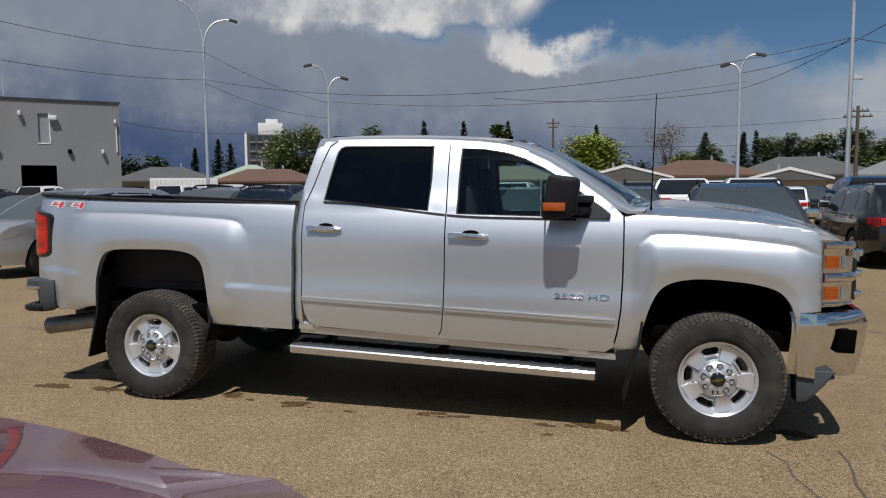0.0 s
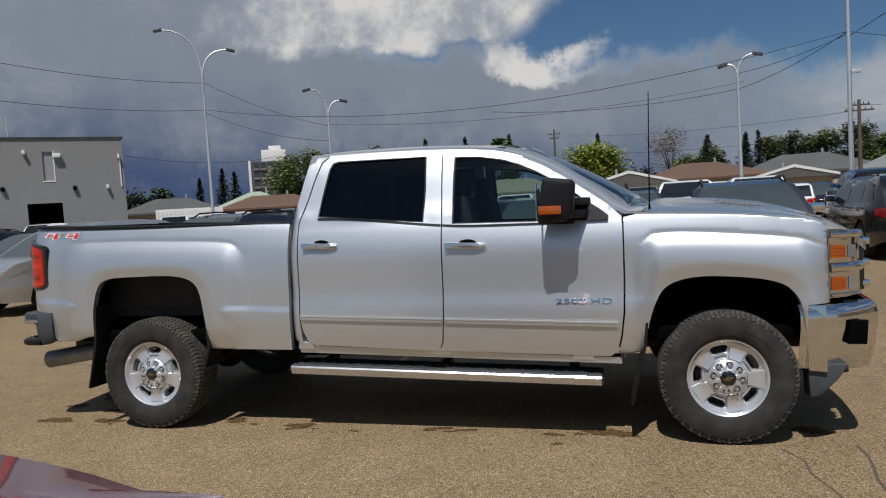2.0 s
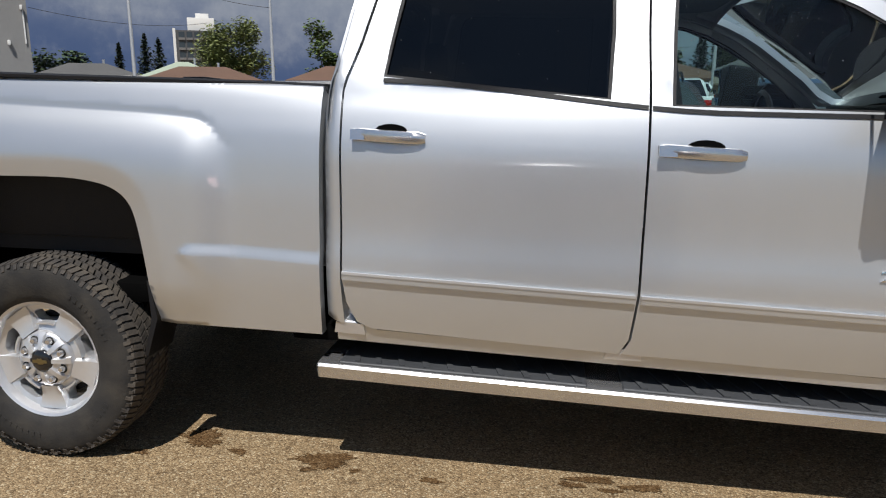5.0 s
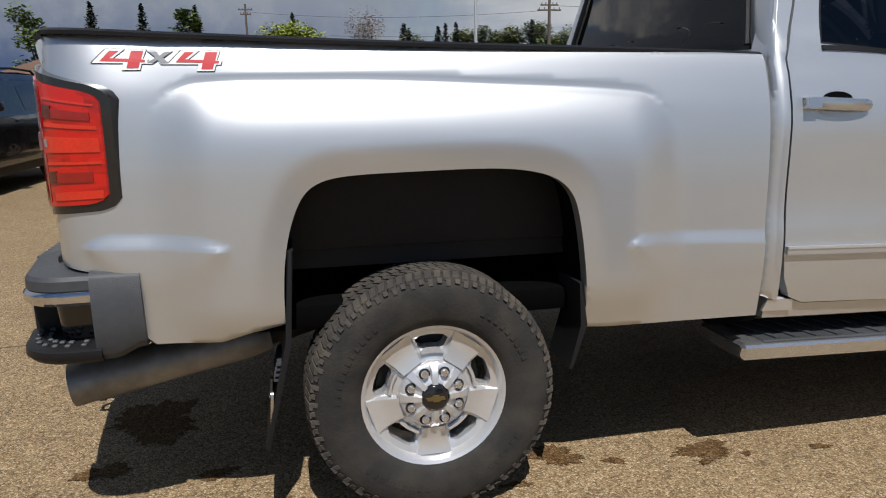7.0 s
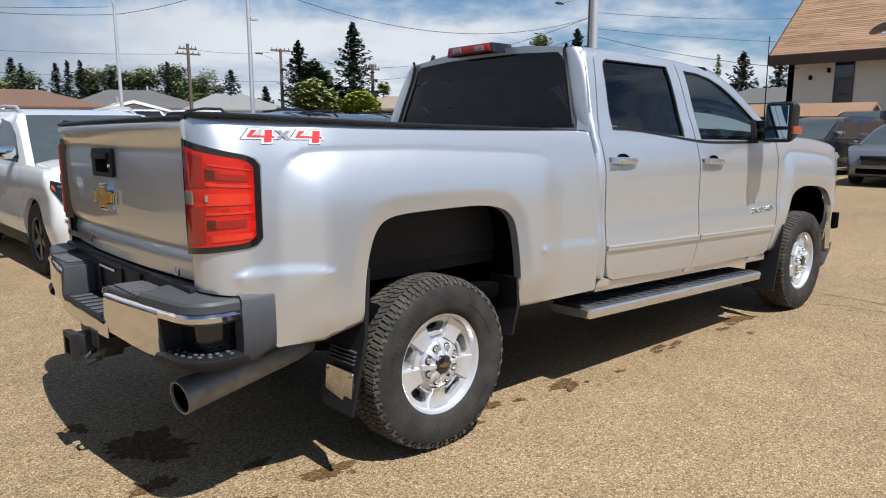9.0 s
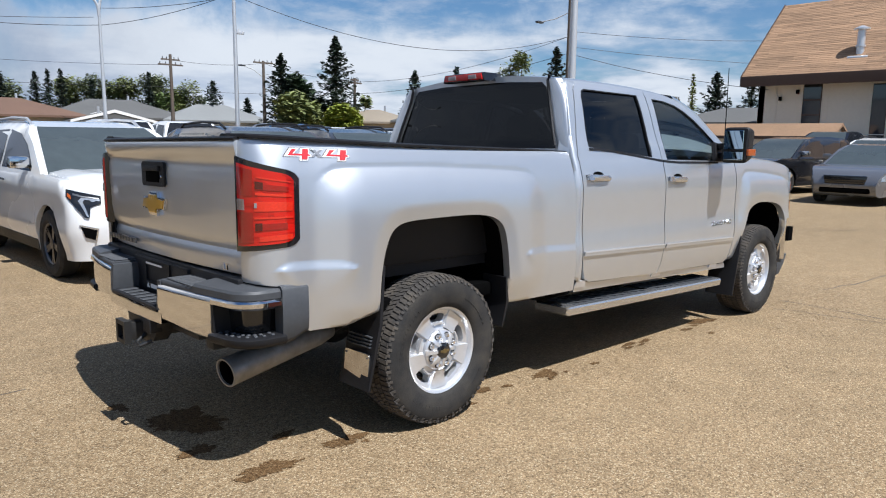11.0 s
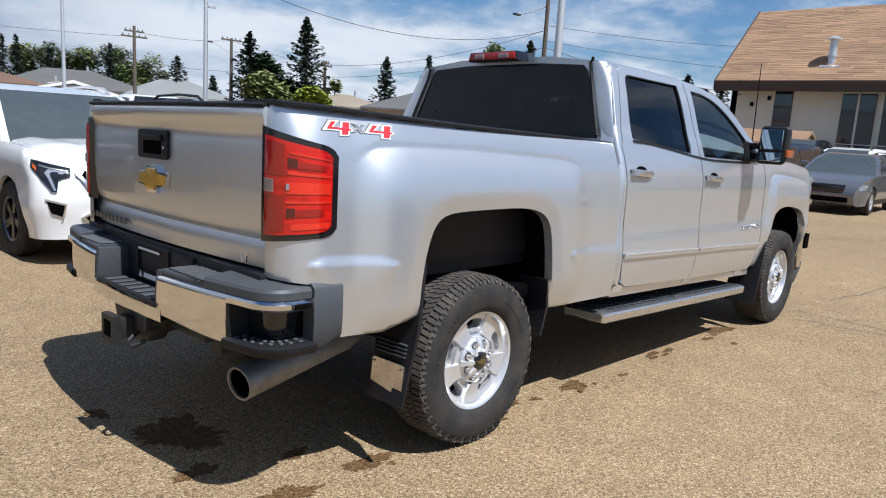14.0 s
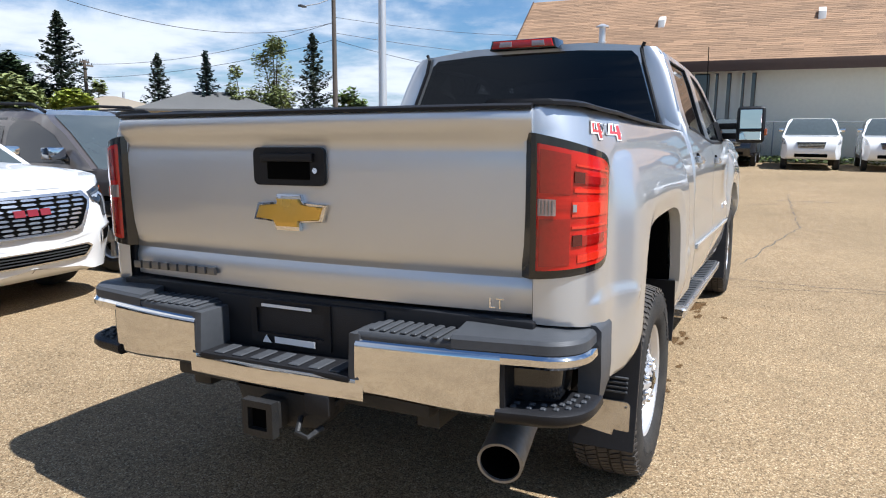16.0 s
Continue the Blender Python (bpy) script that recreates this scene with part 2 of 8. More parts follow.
def lens_material(name, bright, deep):
    """Moulded lamp plastic: fine level flutes, square reflector cells and a clear gloss."""
    ma = bpy.data.materials.new(name)
    ma.use_nodes = True
    nt = ma.node_tree
    nodes, links = nt.nodes, nt.links
    bsdf = nodes["Principled BSDF"]
    m = tree_of(nodes, links)
    tc = nodes.new("ShaderNodeTexCoord")
    stretch = nodes.new("ShaderNodeMapping")
    stretch.inputs["Scale"].default_value = (7.0, 7.0, 46.0)
    links.new(tc.outputs["Object"], stretch.inputs["Vector"])
    bands = nodes.new("ShaderNodeTexNoise")
    bands.inputs["Scale"].default_value, bands.inputs["Detail"].default_value = 1.0, 3.0
    links.new(stretch.outputs[0], bands.inputs["Vector"])
    cells = nodes.new("ShaderNodeTexVoronoi")
    cells.distance, cells.inputs["Scale"].default_value = "CHEBYCHEV", 17.0
    links.new(tc.outputs["Object"], cells.inputs["Vector"])
    sep = nodes.new("ShaderNodeSeparateColor")
    links.new(cells.outputs["Color"], sep.inputs[0])
    fac = m("ADD", m("MULTIPLY", m("SUBTRACT", bands.outputs["Fac"], 0.42), 2.0), m("MULTIPLY", m("SUBTRACT", sep.outputs[0], 0.62), 0.9), clamp=True)
    mix = nodes.new("ShaderNodeMix")
    mix.data_type = "RGBA"
    mix.inputs[6].default_value, mix.inputs[7].default_value = (*bright, 1), (*deep, 1)
    links.new(fac, mix.inputs[0])
    links.new(mix.outputs[2], bsdf.inputs["Base Color"])
    bsdf.inputs["Roughness"].default_value = 0.12
    bsdf.inputs["Coat Weight"].default_value, bsdf.inputs["Coat Roughness"].default_value = 0.6, 0.02
    return ma


ASPHALT = ground_material(tint=(1.0, 0.985, 0.905))
SILVER = mat("silver_paint", (0.605, 0.622, 0.640), 0.39, 0.78, 0.03, 2.0, coat=1.0, rough_var=0.03)
CHROME = mat("chrome", (0.72, 0.71, 0.70), 0.06, 1.0, 0.05, 5.0, rough_var=0.03)
ALUMINIUM = mat("bright_aluminium", (0.66, 0.665, 0.68), 0.34, 0.65, 0.06, 12.0, rough_var=0.06, coat=0.3)
DARK_STEEL = mat("dark_steel", (0.016, 0.016, 0.016), 0.55, 0.2, 0.3, 10.0, bump=0.2, dirt=(0.04, 0.032, 0.025), dirt_amount=0.3)
EXHAUST_STEEL = mat("sooty_steel", (0.30, 0.29, 0.275), 0.5, 0.6, 0.3, 9.0, dirt=(0.10, 0.085, 0.07), dirt_amount=0.6)
# base lifted to grey to carry some of the sky's reflection
WINDSCREEN = mat("sky_grey_windscreen", (0.055, 0.066, 0.066), 0.10, 0.0, 0.25, 2.0, coat=0.4, spec=0.5)
STAINLESS = mat("stainless", (0.64, 0.64, 0.645), 0.24, 0.9, 0.08, 8.0)
SCUFFED = mat("scuffed_stainless", (0.60, 0.58, 0.55), 0.20, 0.95, 0.25, 14.0, rough_var=0.25, dirt=(0.22, 0.17, 0.12), dirt_amount=0.35)
BLACK_PLASTIC = mat("black_plastic", (0.013, 0.013, 0.0145), 0.46, 0.0, 0.2, 14.0, bump=0.2, bscale=260.0, spec=0.22)
GREY_PLASTIC = mat("weathered_grey_plastic", (0.052, 0.055, 0.060), 0.5, 0.0, 0.25, 12.0, bump=0.12, bscale=300.0, spec=0.35)
RUBBER = mat("tyre_rubber", (0.028, 0.027, 0.026), 0.8, 0.0, 0.25, 9.0, bump=0.2, bscale=120.0, spec=0.2, dirt=(0.10, 0.085, 0.065), dirt_amount=0.35)
TREAD = mat("dusty_tread", (0.045, 0.04, 0.036), 0.85, 0.0, 0.3, 14.0, bump=0.3, bscale=90.0, dirt=(0.14, 0.115, 0.085), dirt_amount=0.55)
GLOSS_BLACK = mat("gloss_black", (0.01, 0.01, 0.011), 0.12, 0.0, 0.1, 5.0, coat=0.6)
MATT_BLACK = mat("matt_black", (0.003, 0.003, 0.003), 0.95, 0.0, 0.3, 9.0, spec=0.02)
RED_LENS = lens_material("red_lens", (0.52, 0.009, 0.005), (0.20, 0.003, 0.002))
DULL_GOLD = mat("dull_gold", (0.16, 0.115, 0.045), 0.35, 0.5, 0.2, 20.0)
RED_DEEP = mat("deep_red_lens", (0.27, 0.004, 0.003), 0.10, 0.0, 0.25, 30.0, coat=1.0)
RED_BRIGHT = mat("bright_red_lens", (0.60, 0.022, 0.008), 0.08, 0.0, 0.25, 30.0, coat=1.0)
RED_BLACK = mat("black_red_lens", (0.07, 0.002, 0.002), 0.10, 0.0, 0.2, 30.0, coat=1.0)
RED_DARK = mat("dark_red_lens", (0.28, 0.006, 0.008), 0.15, 0.0, 0.12, 10.0, coat=1.0)
CLEAR_LENS = mat("reverse_lens", (0.36, 0.27, 0.26), 0.14, 0.3, 0.5, 60.0, coat=1.0)
AMBER = mat("amber_lens", (0.40, 0.080, 0.006), 0.14, 0.0, 0.3, 40.0, coat=0.5, bump=0.4, bscale=60.0)
LAMP_GLASS = mat("lamp_lens", (0.42, 0.44, 0.47), 0.12, 0.55, 0.3, 16.0, coat=1.0)
GOLD = mat("gold_emblem", (0.72, 0.42, 0.06), 0.28, 0.35, 0.08, 12.0, coat=0.5)
RED_DECAL = mat("red_decal", (0.50, 0.03, 0.035), 0.35, 0.0, 0.05, 10.0, coat=0.4)
GREY_DECAL = mat("grey_decal", (0.22, 0.23, 0.25), 0.35, 0.1, 0.05, 10.0, coat=0.4)
DARK_DECAL = mat("dark_decal", (0.03, 0.02, 0.02), 0.4, 0.0, 0.05, 10.0)
WHITE_DECAL = mat("white_print", (0.75, 0.75, 0.74), 0.5, 0.0, 0.05, 10.0)
LEAD_GREY = mat("dull_steel", (0.20, 0.20, 0.20), 0.35, 0.8, 0.2, 20.0)
DARK_AMBER = mat("dark_amber_lens", (0.34, 0.068, 0.008), 0.2, 0.0, 0.4, 60.0, coat=0.6)
SEAT = mat("dark_cloth", (0.02, 0.021, 0.024), 0.85, 0.0, 0.3, 20.0, bump=0.3, bscale=160.0, spec=0.15)
PRIVACY = glass("privacy_glass", (0.025, 0.027, 0.03))
TINTED = glass("green_tinted_glass", (0.60, 0.74, 0.73))
MIRROR = mat("mirror_glass", (0.55, 0.62, 0.64), 0.01, 1.0, 0.01, 2.0, rough_var=0.0)
WET = ground_material("damp_asphalt", 0.40, 0.85, 0.06, (1.12, 0.92, 0.70))
TAR = mat("crack_tar", (0.10, 0.078, 0.055), 0.8, 0.0, 0.3, 20.0)


# ---- building helpers ----
def part(name, bm, material, parent=None, label="", sharp=32.0, flat=False):
    """Links a bmesh as one mesh object, smooth but for its sharp edges, under a thing or part."""
    bmesh.ops.remove_doubles(bm, verts=bm.verts, dist=1e-5)
    bmesh.ops.recalc_face_normals(bm, faces=bm.faces)
    if not flat:
        lim = radians(sharp)
        for f in bm.faces:
            f.smooth = True
        for e in bm.edges:
            if len(e.link_faces) == 2 and e.calc_face_angle(0) > lim:
                e.smooth = False
    me = bpy.data.meshes.new(name)
    bm.to_mesh(me)
    bm.free()
    me.materials.append(material)
    ob = new(name, me)
    if parent is not None:
        ob.parent = parent
    if label:
        tagged(ob, label)
    return ob


def thing(name, label, category, at=(0, 0, 0), turn=0.0, group="", kind=""):
    ob = new(name)
    ob.empty_display_size = 0.2
    ob.matrix_world = pose(*at, 0, 0, turn)
    return tagged(ob, label, category, group, kind)


def structure(ob, label, category):
    return tagged(ob, label, category, "", "structure")


def box(x0, x1, y0, y1, z0, z1, bevel=0.0, seg=2, bm=None):
    own = bm or bmesh.new()
    r = bmesh.ops.create_cube(own, size=1.0)
    vs = r["verts"]
    for v in vs:
        v.co = Vector(((x0 + x1) / 2 + v.co.x * (x1 - x0), (y0 + y1) / 2 + v.co.y * (y1 - y0), (z0 + z1) / 2 + v.co.z * (z1 - z0)))
    if bevel:
        es = list({e for v in vs for e in v.link_edges})
        bmesh.ops.bevel(own, geom=es, offset=bevel, segments=seg, profile=0.6, affect="EDGES")
    return own


def prism(outline, axis, a, b, bevel=0.0, seg=2, bm=None):
    """A flat outline, (x, z) for axis y, (y, z) for axis x, (x, y) for axis z, pushed from a to b."""
    own = bm or bmesh.new()
    def put(p, d):
        return {"y": (p[0], d, p[1]), "x": (d, p[0], p[1]), "z": (p[0], p[1], d)}[axis]
    lo = [own.verts.new(put(p, a)) for p in outline]
    hi = [own.verts.new(put(p, b)) for p in outline]
    faces = [own.faces.new(lo), own.faces.new(hi[::-1])]
    n = len(outline)
    for i in range(n):
        faces.append(own.faces.new((lo[i], lo[(i + 1) % n], hi[(i + 1) % n], hi[i])))
    if bevel:
        es = list({e for f in faces[:2] for e in f.edges})
        bmesh.ops.bevel(own, geom=es, offset=bevel, segments=seg, profile=0.6, affect="EDGES")
    return own


def tube(points, radius, seg=12, bm=None, cap=True):
    """A round bar along points; radius may be a list."""
    own = bm or bmesh.new()
    pts = [Vector(p) for p in points]
    rings = []
    for i, p in enumerate(pts):
        d = (pts[min(i + 1, len(pts) - 1)] - pts[max(i - 1, 0)]).normalized()
        side = d.cross(Vector((0, 0, 1)))
        if side.length < 0.05:
            side = d.cross(Vector((1, 0, 0)))
        side.normalize()
        up = side.cross(d)
        r = radius[i] if isinstance(radius, (list, tuple)) else radius
        rings.append([own.verts.new(p + r * (math.cos(a) * side + math.sin(a) * up)) for a in (2 * math.pi * k / seg for k in range(seg))])
    for a, b in zip(rings, rings[1:]):
        for k in range(seg):
            own.faces.new((a[k], a[(k + 1) % seg], b[(k + 1) % seg], b[k]))
    if cap:
        own.faces.new(rings[0])
        own.faces.new(rings[-1][::-1])
    return own


def revolve(profile, seg=48, axis_y=0.0, bm=None, closed=False):
    """Turns a profile of (radius, y) round the y axis."""
    own = bm or bmesh.new()
    rings = []
    for r, y in profile:
        rings.append([own.verts.new((r * math.cos(2 * math.pi * k / seg), y + axis_y, r * math.sin(2 * math.pi * k / seg))) for k in range(seg)])
    pairs = list(zip(rings, rings[1:])) + ([(rings[-1], rings[0])] if closed else [])
    for a, b in pairs:
        for k in range(seg):
            own.faces.new((a[k], a[(k + 1) % seg], b[(k + 1) % seg], b[k]))
    return own


def dense(loop, step):
    out = []
    for a, b in zip(loop, loop[1:] + loop[:1]):
        n = max(1, round(math.hypot(b[0] - a[0], b[1] - a[1]) / step))
        out += [(a[0] + (b[0] - a[0]) * k / n, a[1] + (b[1] - a[1]) * k / n) for k in range(n)]
    return out


def within(loop, x, z):
    hit = False
    for a, b in zip(loop, loop[1:] + loop[:1]):
        if (a[1] > z) != (b[1] > z) and x < a[0] + (z - a[1]) * (b[0] - a[0]) / (b[1] - a[1]):
            hit = not hit
    return hit


def sheet(outline, holes=(), xs=(), zs=(), extra=()):
    """A filled (x, z) outline with holes at y = 0, with inner points on the grid of the given x and z."""
    gx = min([b - a for a, b in zip(xs, xs[1:])], default=9.0)
    gz = min([b - a for a, b in zip(zs, zs[1:])], default=9.0)
    step = max(0.02, min(gx, gz) * 1.3)
    loops = [dense(list(l), step) for l in (outline, *holes)]
    pts, edges = [], []
    for l in loops:
        n = len(pts)
        pts += l
        edges += [(n + k, n + (k + 1) % len(l)) for k in range(len(l))]
    for x, z in extra:
        if within(loops[0], x, z) and not any(within(l, x, z) for l in loops[1:]):
            if np.min(np.hypot(np.array(pts)[:sum(map(len, loops)), 0] - x, np.array(pts)[:sum(map(len, loops)), 1] - z)) > 0.006:
                pts.append((x, z))
    rim = np.array(pts)
    gap = 0.45 * min(gx, gz)
    if len(xs) and not len(zs):
        zs = span(min(p[1] for p in pts), max(p[1] for p in pts), gx * 2)[1:-1]
    if len(zs) and not len(xs):
        xs = span(min(p[0] for p in pts), max(p[0] for p in pts), gz * 2)[1:-1]
    for x in xs:
        for z in zs:
            if within(loops[0], x, z) and not any(within(l, x, z) for l in loops[1:]):
                if np.min(np.hypot(rim[:, 0] - x, rim[:, 1] - z)) > gap:
                    pts.append((x, z))
    vs, _, fs, *_ = delaunay_2d_cdt([Vector(p) for p in pts], edges, [], 1, 1e-6)
    own = bmesh.new()
    made = [own.verts.new((v.x, 0, v.y)) for v in vs]
    for f in fs:
        cx, cz = sum(vs[k].x for k in f) / len(f), sum(vs[k].y for k in f) / len(f)
        if within(loops[0], cx, cz) and not any(within(l, cx, cz) for l in loops[1:]):
            own.faces.new([made[k] for k in f])
    loose = [v for v in own.verts if not v.link_faces]
    bmesh.ops.delete(own, geom=loose, context="VERTS")
    return own


def panel(outline, width, side=-1, holes=(), xs=(), zs=(), depth=0.03, extra=()):
    """A body panel: the sheet bent to y = side * width(x, z), its edges turned inwards by depth."""
    own = sheet(outline, holes, xs, zs, extra)
    for v in own.verts:
        v.co.y = side * width(v.co.x, v.co.z)
    rim = [e for e in own.edges if len(e.link_faces) == 1]
    r = bmesh.ops.extrude_edge_only(own, edges=rim)
    for v in [g for g in r["geom"] if isinstance(g, bmesh.types.BMVert)]:
        v.co.y -= side * depth
    return own


def shell(outline, width, xs=(), zs=()):
    """A closed body: the outline at both sides, bent to the width, and the strip that joins them."""
    own = sheet(outline, (), xs, zs)
    right = {v: v for v in own.verts[:]}
    faces, rim = own.faces[:], [e for e in own.edges if len(e.link_faces) == 1]
    left = {v: own.verts.new((v.co.x, width(v.co.x, v.co.z), v.co.z)) for v in list(right)}
    for v in right:
        v.co.y = -width(v.co.x, v.co.z)
    for f in faces:
        own.faces.new([left[v] for v in f.verts][::-1])
    steps = (-0.6, 0.0, 0.6)
    mids = {}
    def mid(v):
        if v not in mids:
            mids[v] = [own.verts.new((v.co.x, -v.co.y * s, v.co.z)) for s in steps]
        return mids[v]
    for e in rim:
        a, b = e.verts
        la, lb = [a, *mid(a), left[a]], [b, *mid(b), left[b]]
        for k in range(len(la) - 1):
            own.faces.new((la[k], lb[k], lb[k + 1], la[k + 1]))
    return own


def span(a, b, step):
    n = max(1, round((b - a) / step))
    return [a + (b - a) * k / n for k in range(n + 1)]


def ease(v):
    v = min(1.0, max(0.0, v))
    return v * v * (3 - 2 * v)


def curve_through(table):
    """A smooth function through (x, y) pairs."""
    px, py = [p[0] for p in table], [p[1] for p in table]
    def at(x):
        if x <= px[0]:
            return py[0]
        if x >= px[-1]:
            return py[-1]
        k = max(i for i in range(len(px)) if px[i] <= x)
        k = min(k, len(px) - 2)
        h = px[k + 1] - px[k]
        def slope(i):
            if i in (0, len(px) - 1):
                return 0.0
            a, b = (py[i] - py[i - 1]) / (px[i] - px[i - 1]), (py[i + 1] - py[i]) / (px[i + 1] - px[i])
            return 0.0 if a * b <= 0 else 2 * a * b / (a + b)
        u = (x - px[k]) / h
        return (2 * u**3 - 3 * u**2 + 1) * py[k] + (u**3 - 2 * u**2 + u) * h * slope(k) + (3 * u**2 - 2 * u**3) * py[k + 1] + (u**3 - u**2) * h * slope(k + 1)
    return at


def mirrored(bm):
    """The same bmesh for the other side of the truck."""
    own = bm.copy()
    for v in own.verts:
        v.co.y = -v.co.y
    return own


def both(name, bm, material, parent, label="", sharp=32.0):
    other = mirrored(bm)
    return part(name, bm, material, parent, label, sharp), part(name, other, material, parent, label, sharp)


def text_bm(words, size, depth, font_shear=0.0):
    """Built-in lettering as a bmesh in the x-y plane, its left foot at 0."""
    cu = bpy.data.curves.new("words", "FONT")
    cu.body, cu.size, cu.extrude, cu.shear = words, size, depth, font_shear
    ob = bpy.data.objects.new("words", cu)
    scene.collection.objects.link(ob)
    dg = bpy.context.evaluated_depsgraph_get()
    me = bpy.data.meshes.new_from_object(ob.evaluated_get(dg))
    own = bmesh.new()
    own.from_mesh(me)
    bpy.data.objects.remove(ob)
    bpy.data.curves.remove(cu)
    bpy.data.meshes.remove(me)
    return own


# ---- ground ----
def lie(x, y):
    """Height of the asphalt: a slight slope under the pickup, level further off."""
    r = math.hypot(max(-1.2 - x, 0.0, x - 4.8), max(-1.1 - y, 0.0, y - 1.1))
    return 0.01923 * (-0.884 * (y + 0.9) - 0.468 * (x - 1.95)) * (1.0 - ease((r - 0.4) / 2.3))


def build_ground():
    own = bmesh.new()
    far = [-1500, -400, -120, -60, -30, -12]
    xs = far + span(-4.0, 7.5, 0.25) + [12, 30, 60, 120, 400, 1500]
    ys = far + span(-4.0, 4.0, 0.25) + [12, 30, 60, 120, 400, 1500]
    grid = [[own.verts.new((x, y, lie(x, y))) for y in ys] for x in xs]
    for i in range(len(xs) - 1):
        for j in range(len(ys) - 1):
            own.faces.new((grid[i][j], grid[i + 1][j], grid[i + 1][j + 1], grid[i][j + 1]))
    structure(part("ground", own, ASPHALT), "tan aggregate asphalt of a car lot, worn and speckled", "ground")


build_ground()


def blot(x, y, rx, ry, seed, material, z=0.003, points=72):
    """An uneven patch on the ground."""
    rnd = random.Random(seed)
    own = bmesh.new()
    ph = [rnd.uniform(0, 6.28) for _ in range(4)]
    c = own.verts.new((x, y, z + lie(x, y)))
    vs = []
    for k in range(points):
        a = 2 * math.pi * k / points
        r = 1 + 0.22 * math.sin(2 * a + ph[0]) + 0.16 * math.sin(3 * a + ph[1]) + 0.12 * math.sin(5 * a + ph[2]) + 0.08 * math.sin(11 * a + ph[3]) + rnd.uniform(-0.20, 0.20)
        px, py = x + rx * r * math.cos(a), y + ry * r * math.sin(a)
        vs.append(own.verts.new((px, py, z + lie(px, py))))
    for k in range(points):
        own.faces.new((c, vs[k], vs[(k + 1) % points]))
    return part("water_stain", own, material)


STAINS = [(-0.97, -0.82, 0.17, 0.10), (-0.52, -0.80, 0.14, 0.08), (0.50, -0.70, 0.13, 0.09), (1.06, -0.80, 0.17, 0.07), (2.02, -0.82, 0.06, 0.03), (2.16, -0.84, 0.05, 0.025),
          (2.85, -0.84, 0.09, 0.04), (3.02, -0.82, 0.06, 0.03), (3.22, -0.78, 0.20, 0.10), (4.42, -0.62, 0.14, 0.10), (0.3, -0.86, 0.06, 0.03), (2.28, -0.80, 0.09, 0.04), (-0.72, -0.53, 0.09, 0.05), (1.5, -0.88, 0.05, 0.03), (0.70, -0.79, 0.05, 0.03), (-1.12, -0.42, 0.11, 0.08), (-1.0, -0.02, 0.26, 0.24), (2.89, -1.03, 0.05, 0.03), (2.1, -0.77, 0.10, 0.04), (1.02, -0.88, 0.04, 0.02), (1.2, -0.86, 0.03, 0.02), (-0.45, -0.87, 0.03, 0.02), (-1.2, 0.42, 0.05, 0.12)]
for k, (sx, sy, sa, sb) in enumerate(STAINS):
    tagged(blot(sx, sy, sa * 0.72, sb * 0.72, k + 3, WET), "dark damp patch on the tan asphalt by the pickup", "stain", "damp patches under the pickup")


def crack(points, width, seed):
    rnd = random.Random(seed)
    own = bmesh.new()
    rows = []
    for a, b in zip(points, points[1:]):
        a, b = Vector((*a, 0.002)), Vector((*b, 0.002))
        n = max(2, int((b - a).length / 0.18))
        side = (b - a).normalized().cross(Vector((0, 0, 1)))
        for k in range(n + (1 if b.xy == Vector(points[-1]) else 0)):
            p = a.lerp(b, k / n) + side * rnd.uniform(-0.03, 0.03)
            w = width * rnd.uniform(0.4, 1.1)
            p.z += lie(p.x, p.y)
            rows.append((own.verts.new(p - side * w), own.verts.new(p + side * w)))
    for (a, b), (c, d) in zip(rows, rows[1:]):
        own.faces.new((a, b, d, c))
    tagged(part("ground_crack", own, TAR), "thin dark crack in the tan asphalt", "crack", "cracks in the asphalt")


for k, (pts, w) in enumerate([([(4.62, -0.9), (4.5, -1.8), (4.62, -3.4), (4.3, -6.0)], 0.012), ([(-7.0, 0.9), (-3.4, 1.25), (-1.5, 1.1)], 0.01), ([(4.2, -1.0), (4.4, -2.3), (4.2, -4.4)], 0.008),
                              ([(13.4, -1.2), (13.5, -2.2)], 0.05), ([(5.5, -1.0), (9.0, -1.6), (15.0, -1.4)], 0.014), ([(6.0, 3.0), (10.5, 1.0), (17.0, -6.0)], 0.014)]):
    crack(pts, w, k)


# ---- the pickup ----
truck = thing("pickup_truck", "silver crew-cab heavy-duty pickup truck parked on the tan asphalt", "pickup truck")

HIGH = curve_through([(1.42, 0.902), (1.47, 0.882), (1.84, 0.752), (1.90, 0.70), (1.95, 0.60)])
DOOR = curve_through([(0.50, 0.925), (0.58, 0.945), (0.70, 0.964), (0.80, 0.971), (0.86, 0.968), (0.92, 0.961), (1.00, 0.958), (1.10, 0.959), (1.17, 0.959), (1.22, 0.955), (1.28, 0.943), (1.35, 0.924), (1.42, 0.902)])
BED = curve_through([(0.50, 0.930), (0.58, 0.946), (0.74, 0.962), (0.90, 0.966), (1.10, 0.964), (1.22, 0.958), (1.32, 0.946), (1.40, 0.926), (1.46, 0.906), (1.55, 0.872)])
REAR_LINE = curve_through([(-0.80, 1.26), (-0.72, 1.322), (-0.64, 1.352), (-0.5, 1.358), (-0.25, 1.356), (0.23, 1.332), (0.655, 1.299), (0.72, 1.275), (0.80, 1.20)])
FRONT_LINE = curve_through([(3.38, 1.13), (3.44, 1.20), (3.52, 1.245), (3.65, 1.252), (4.0, 1.238), (4.30, 1.212), (4.44, 1.17)])
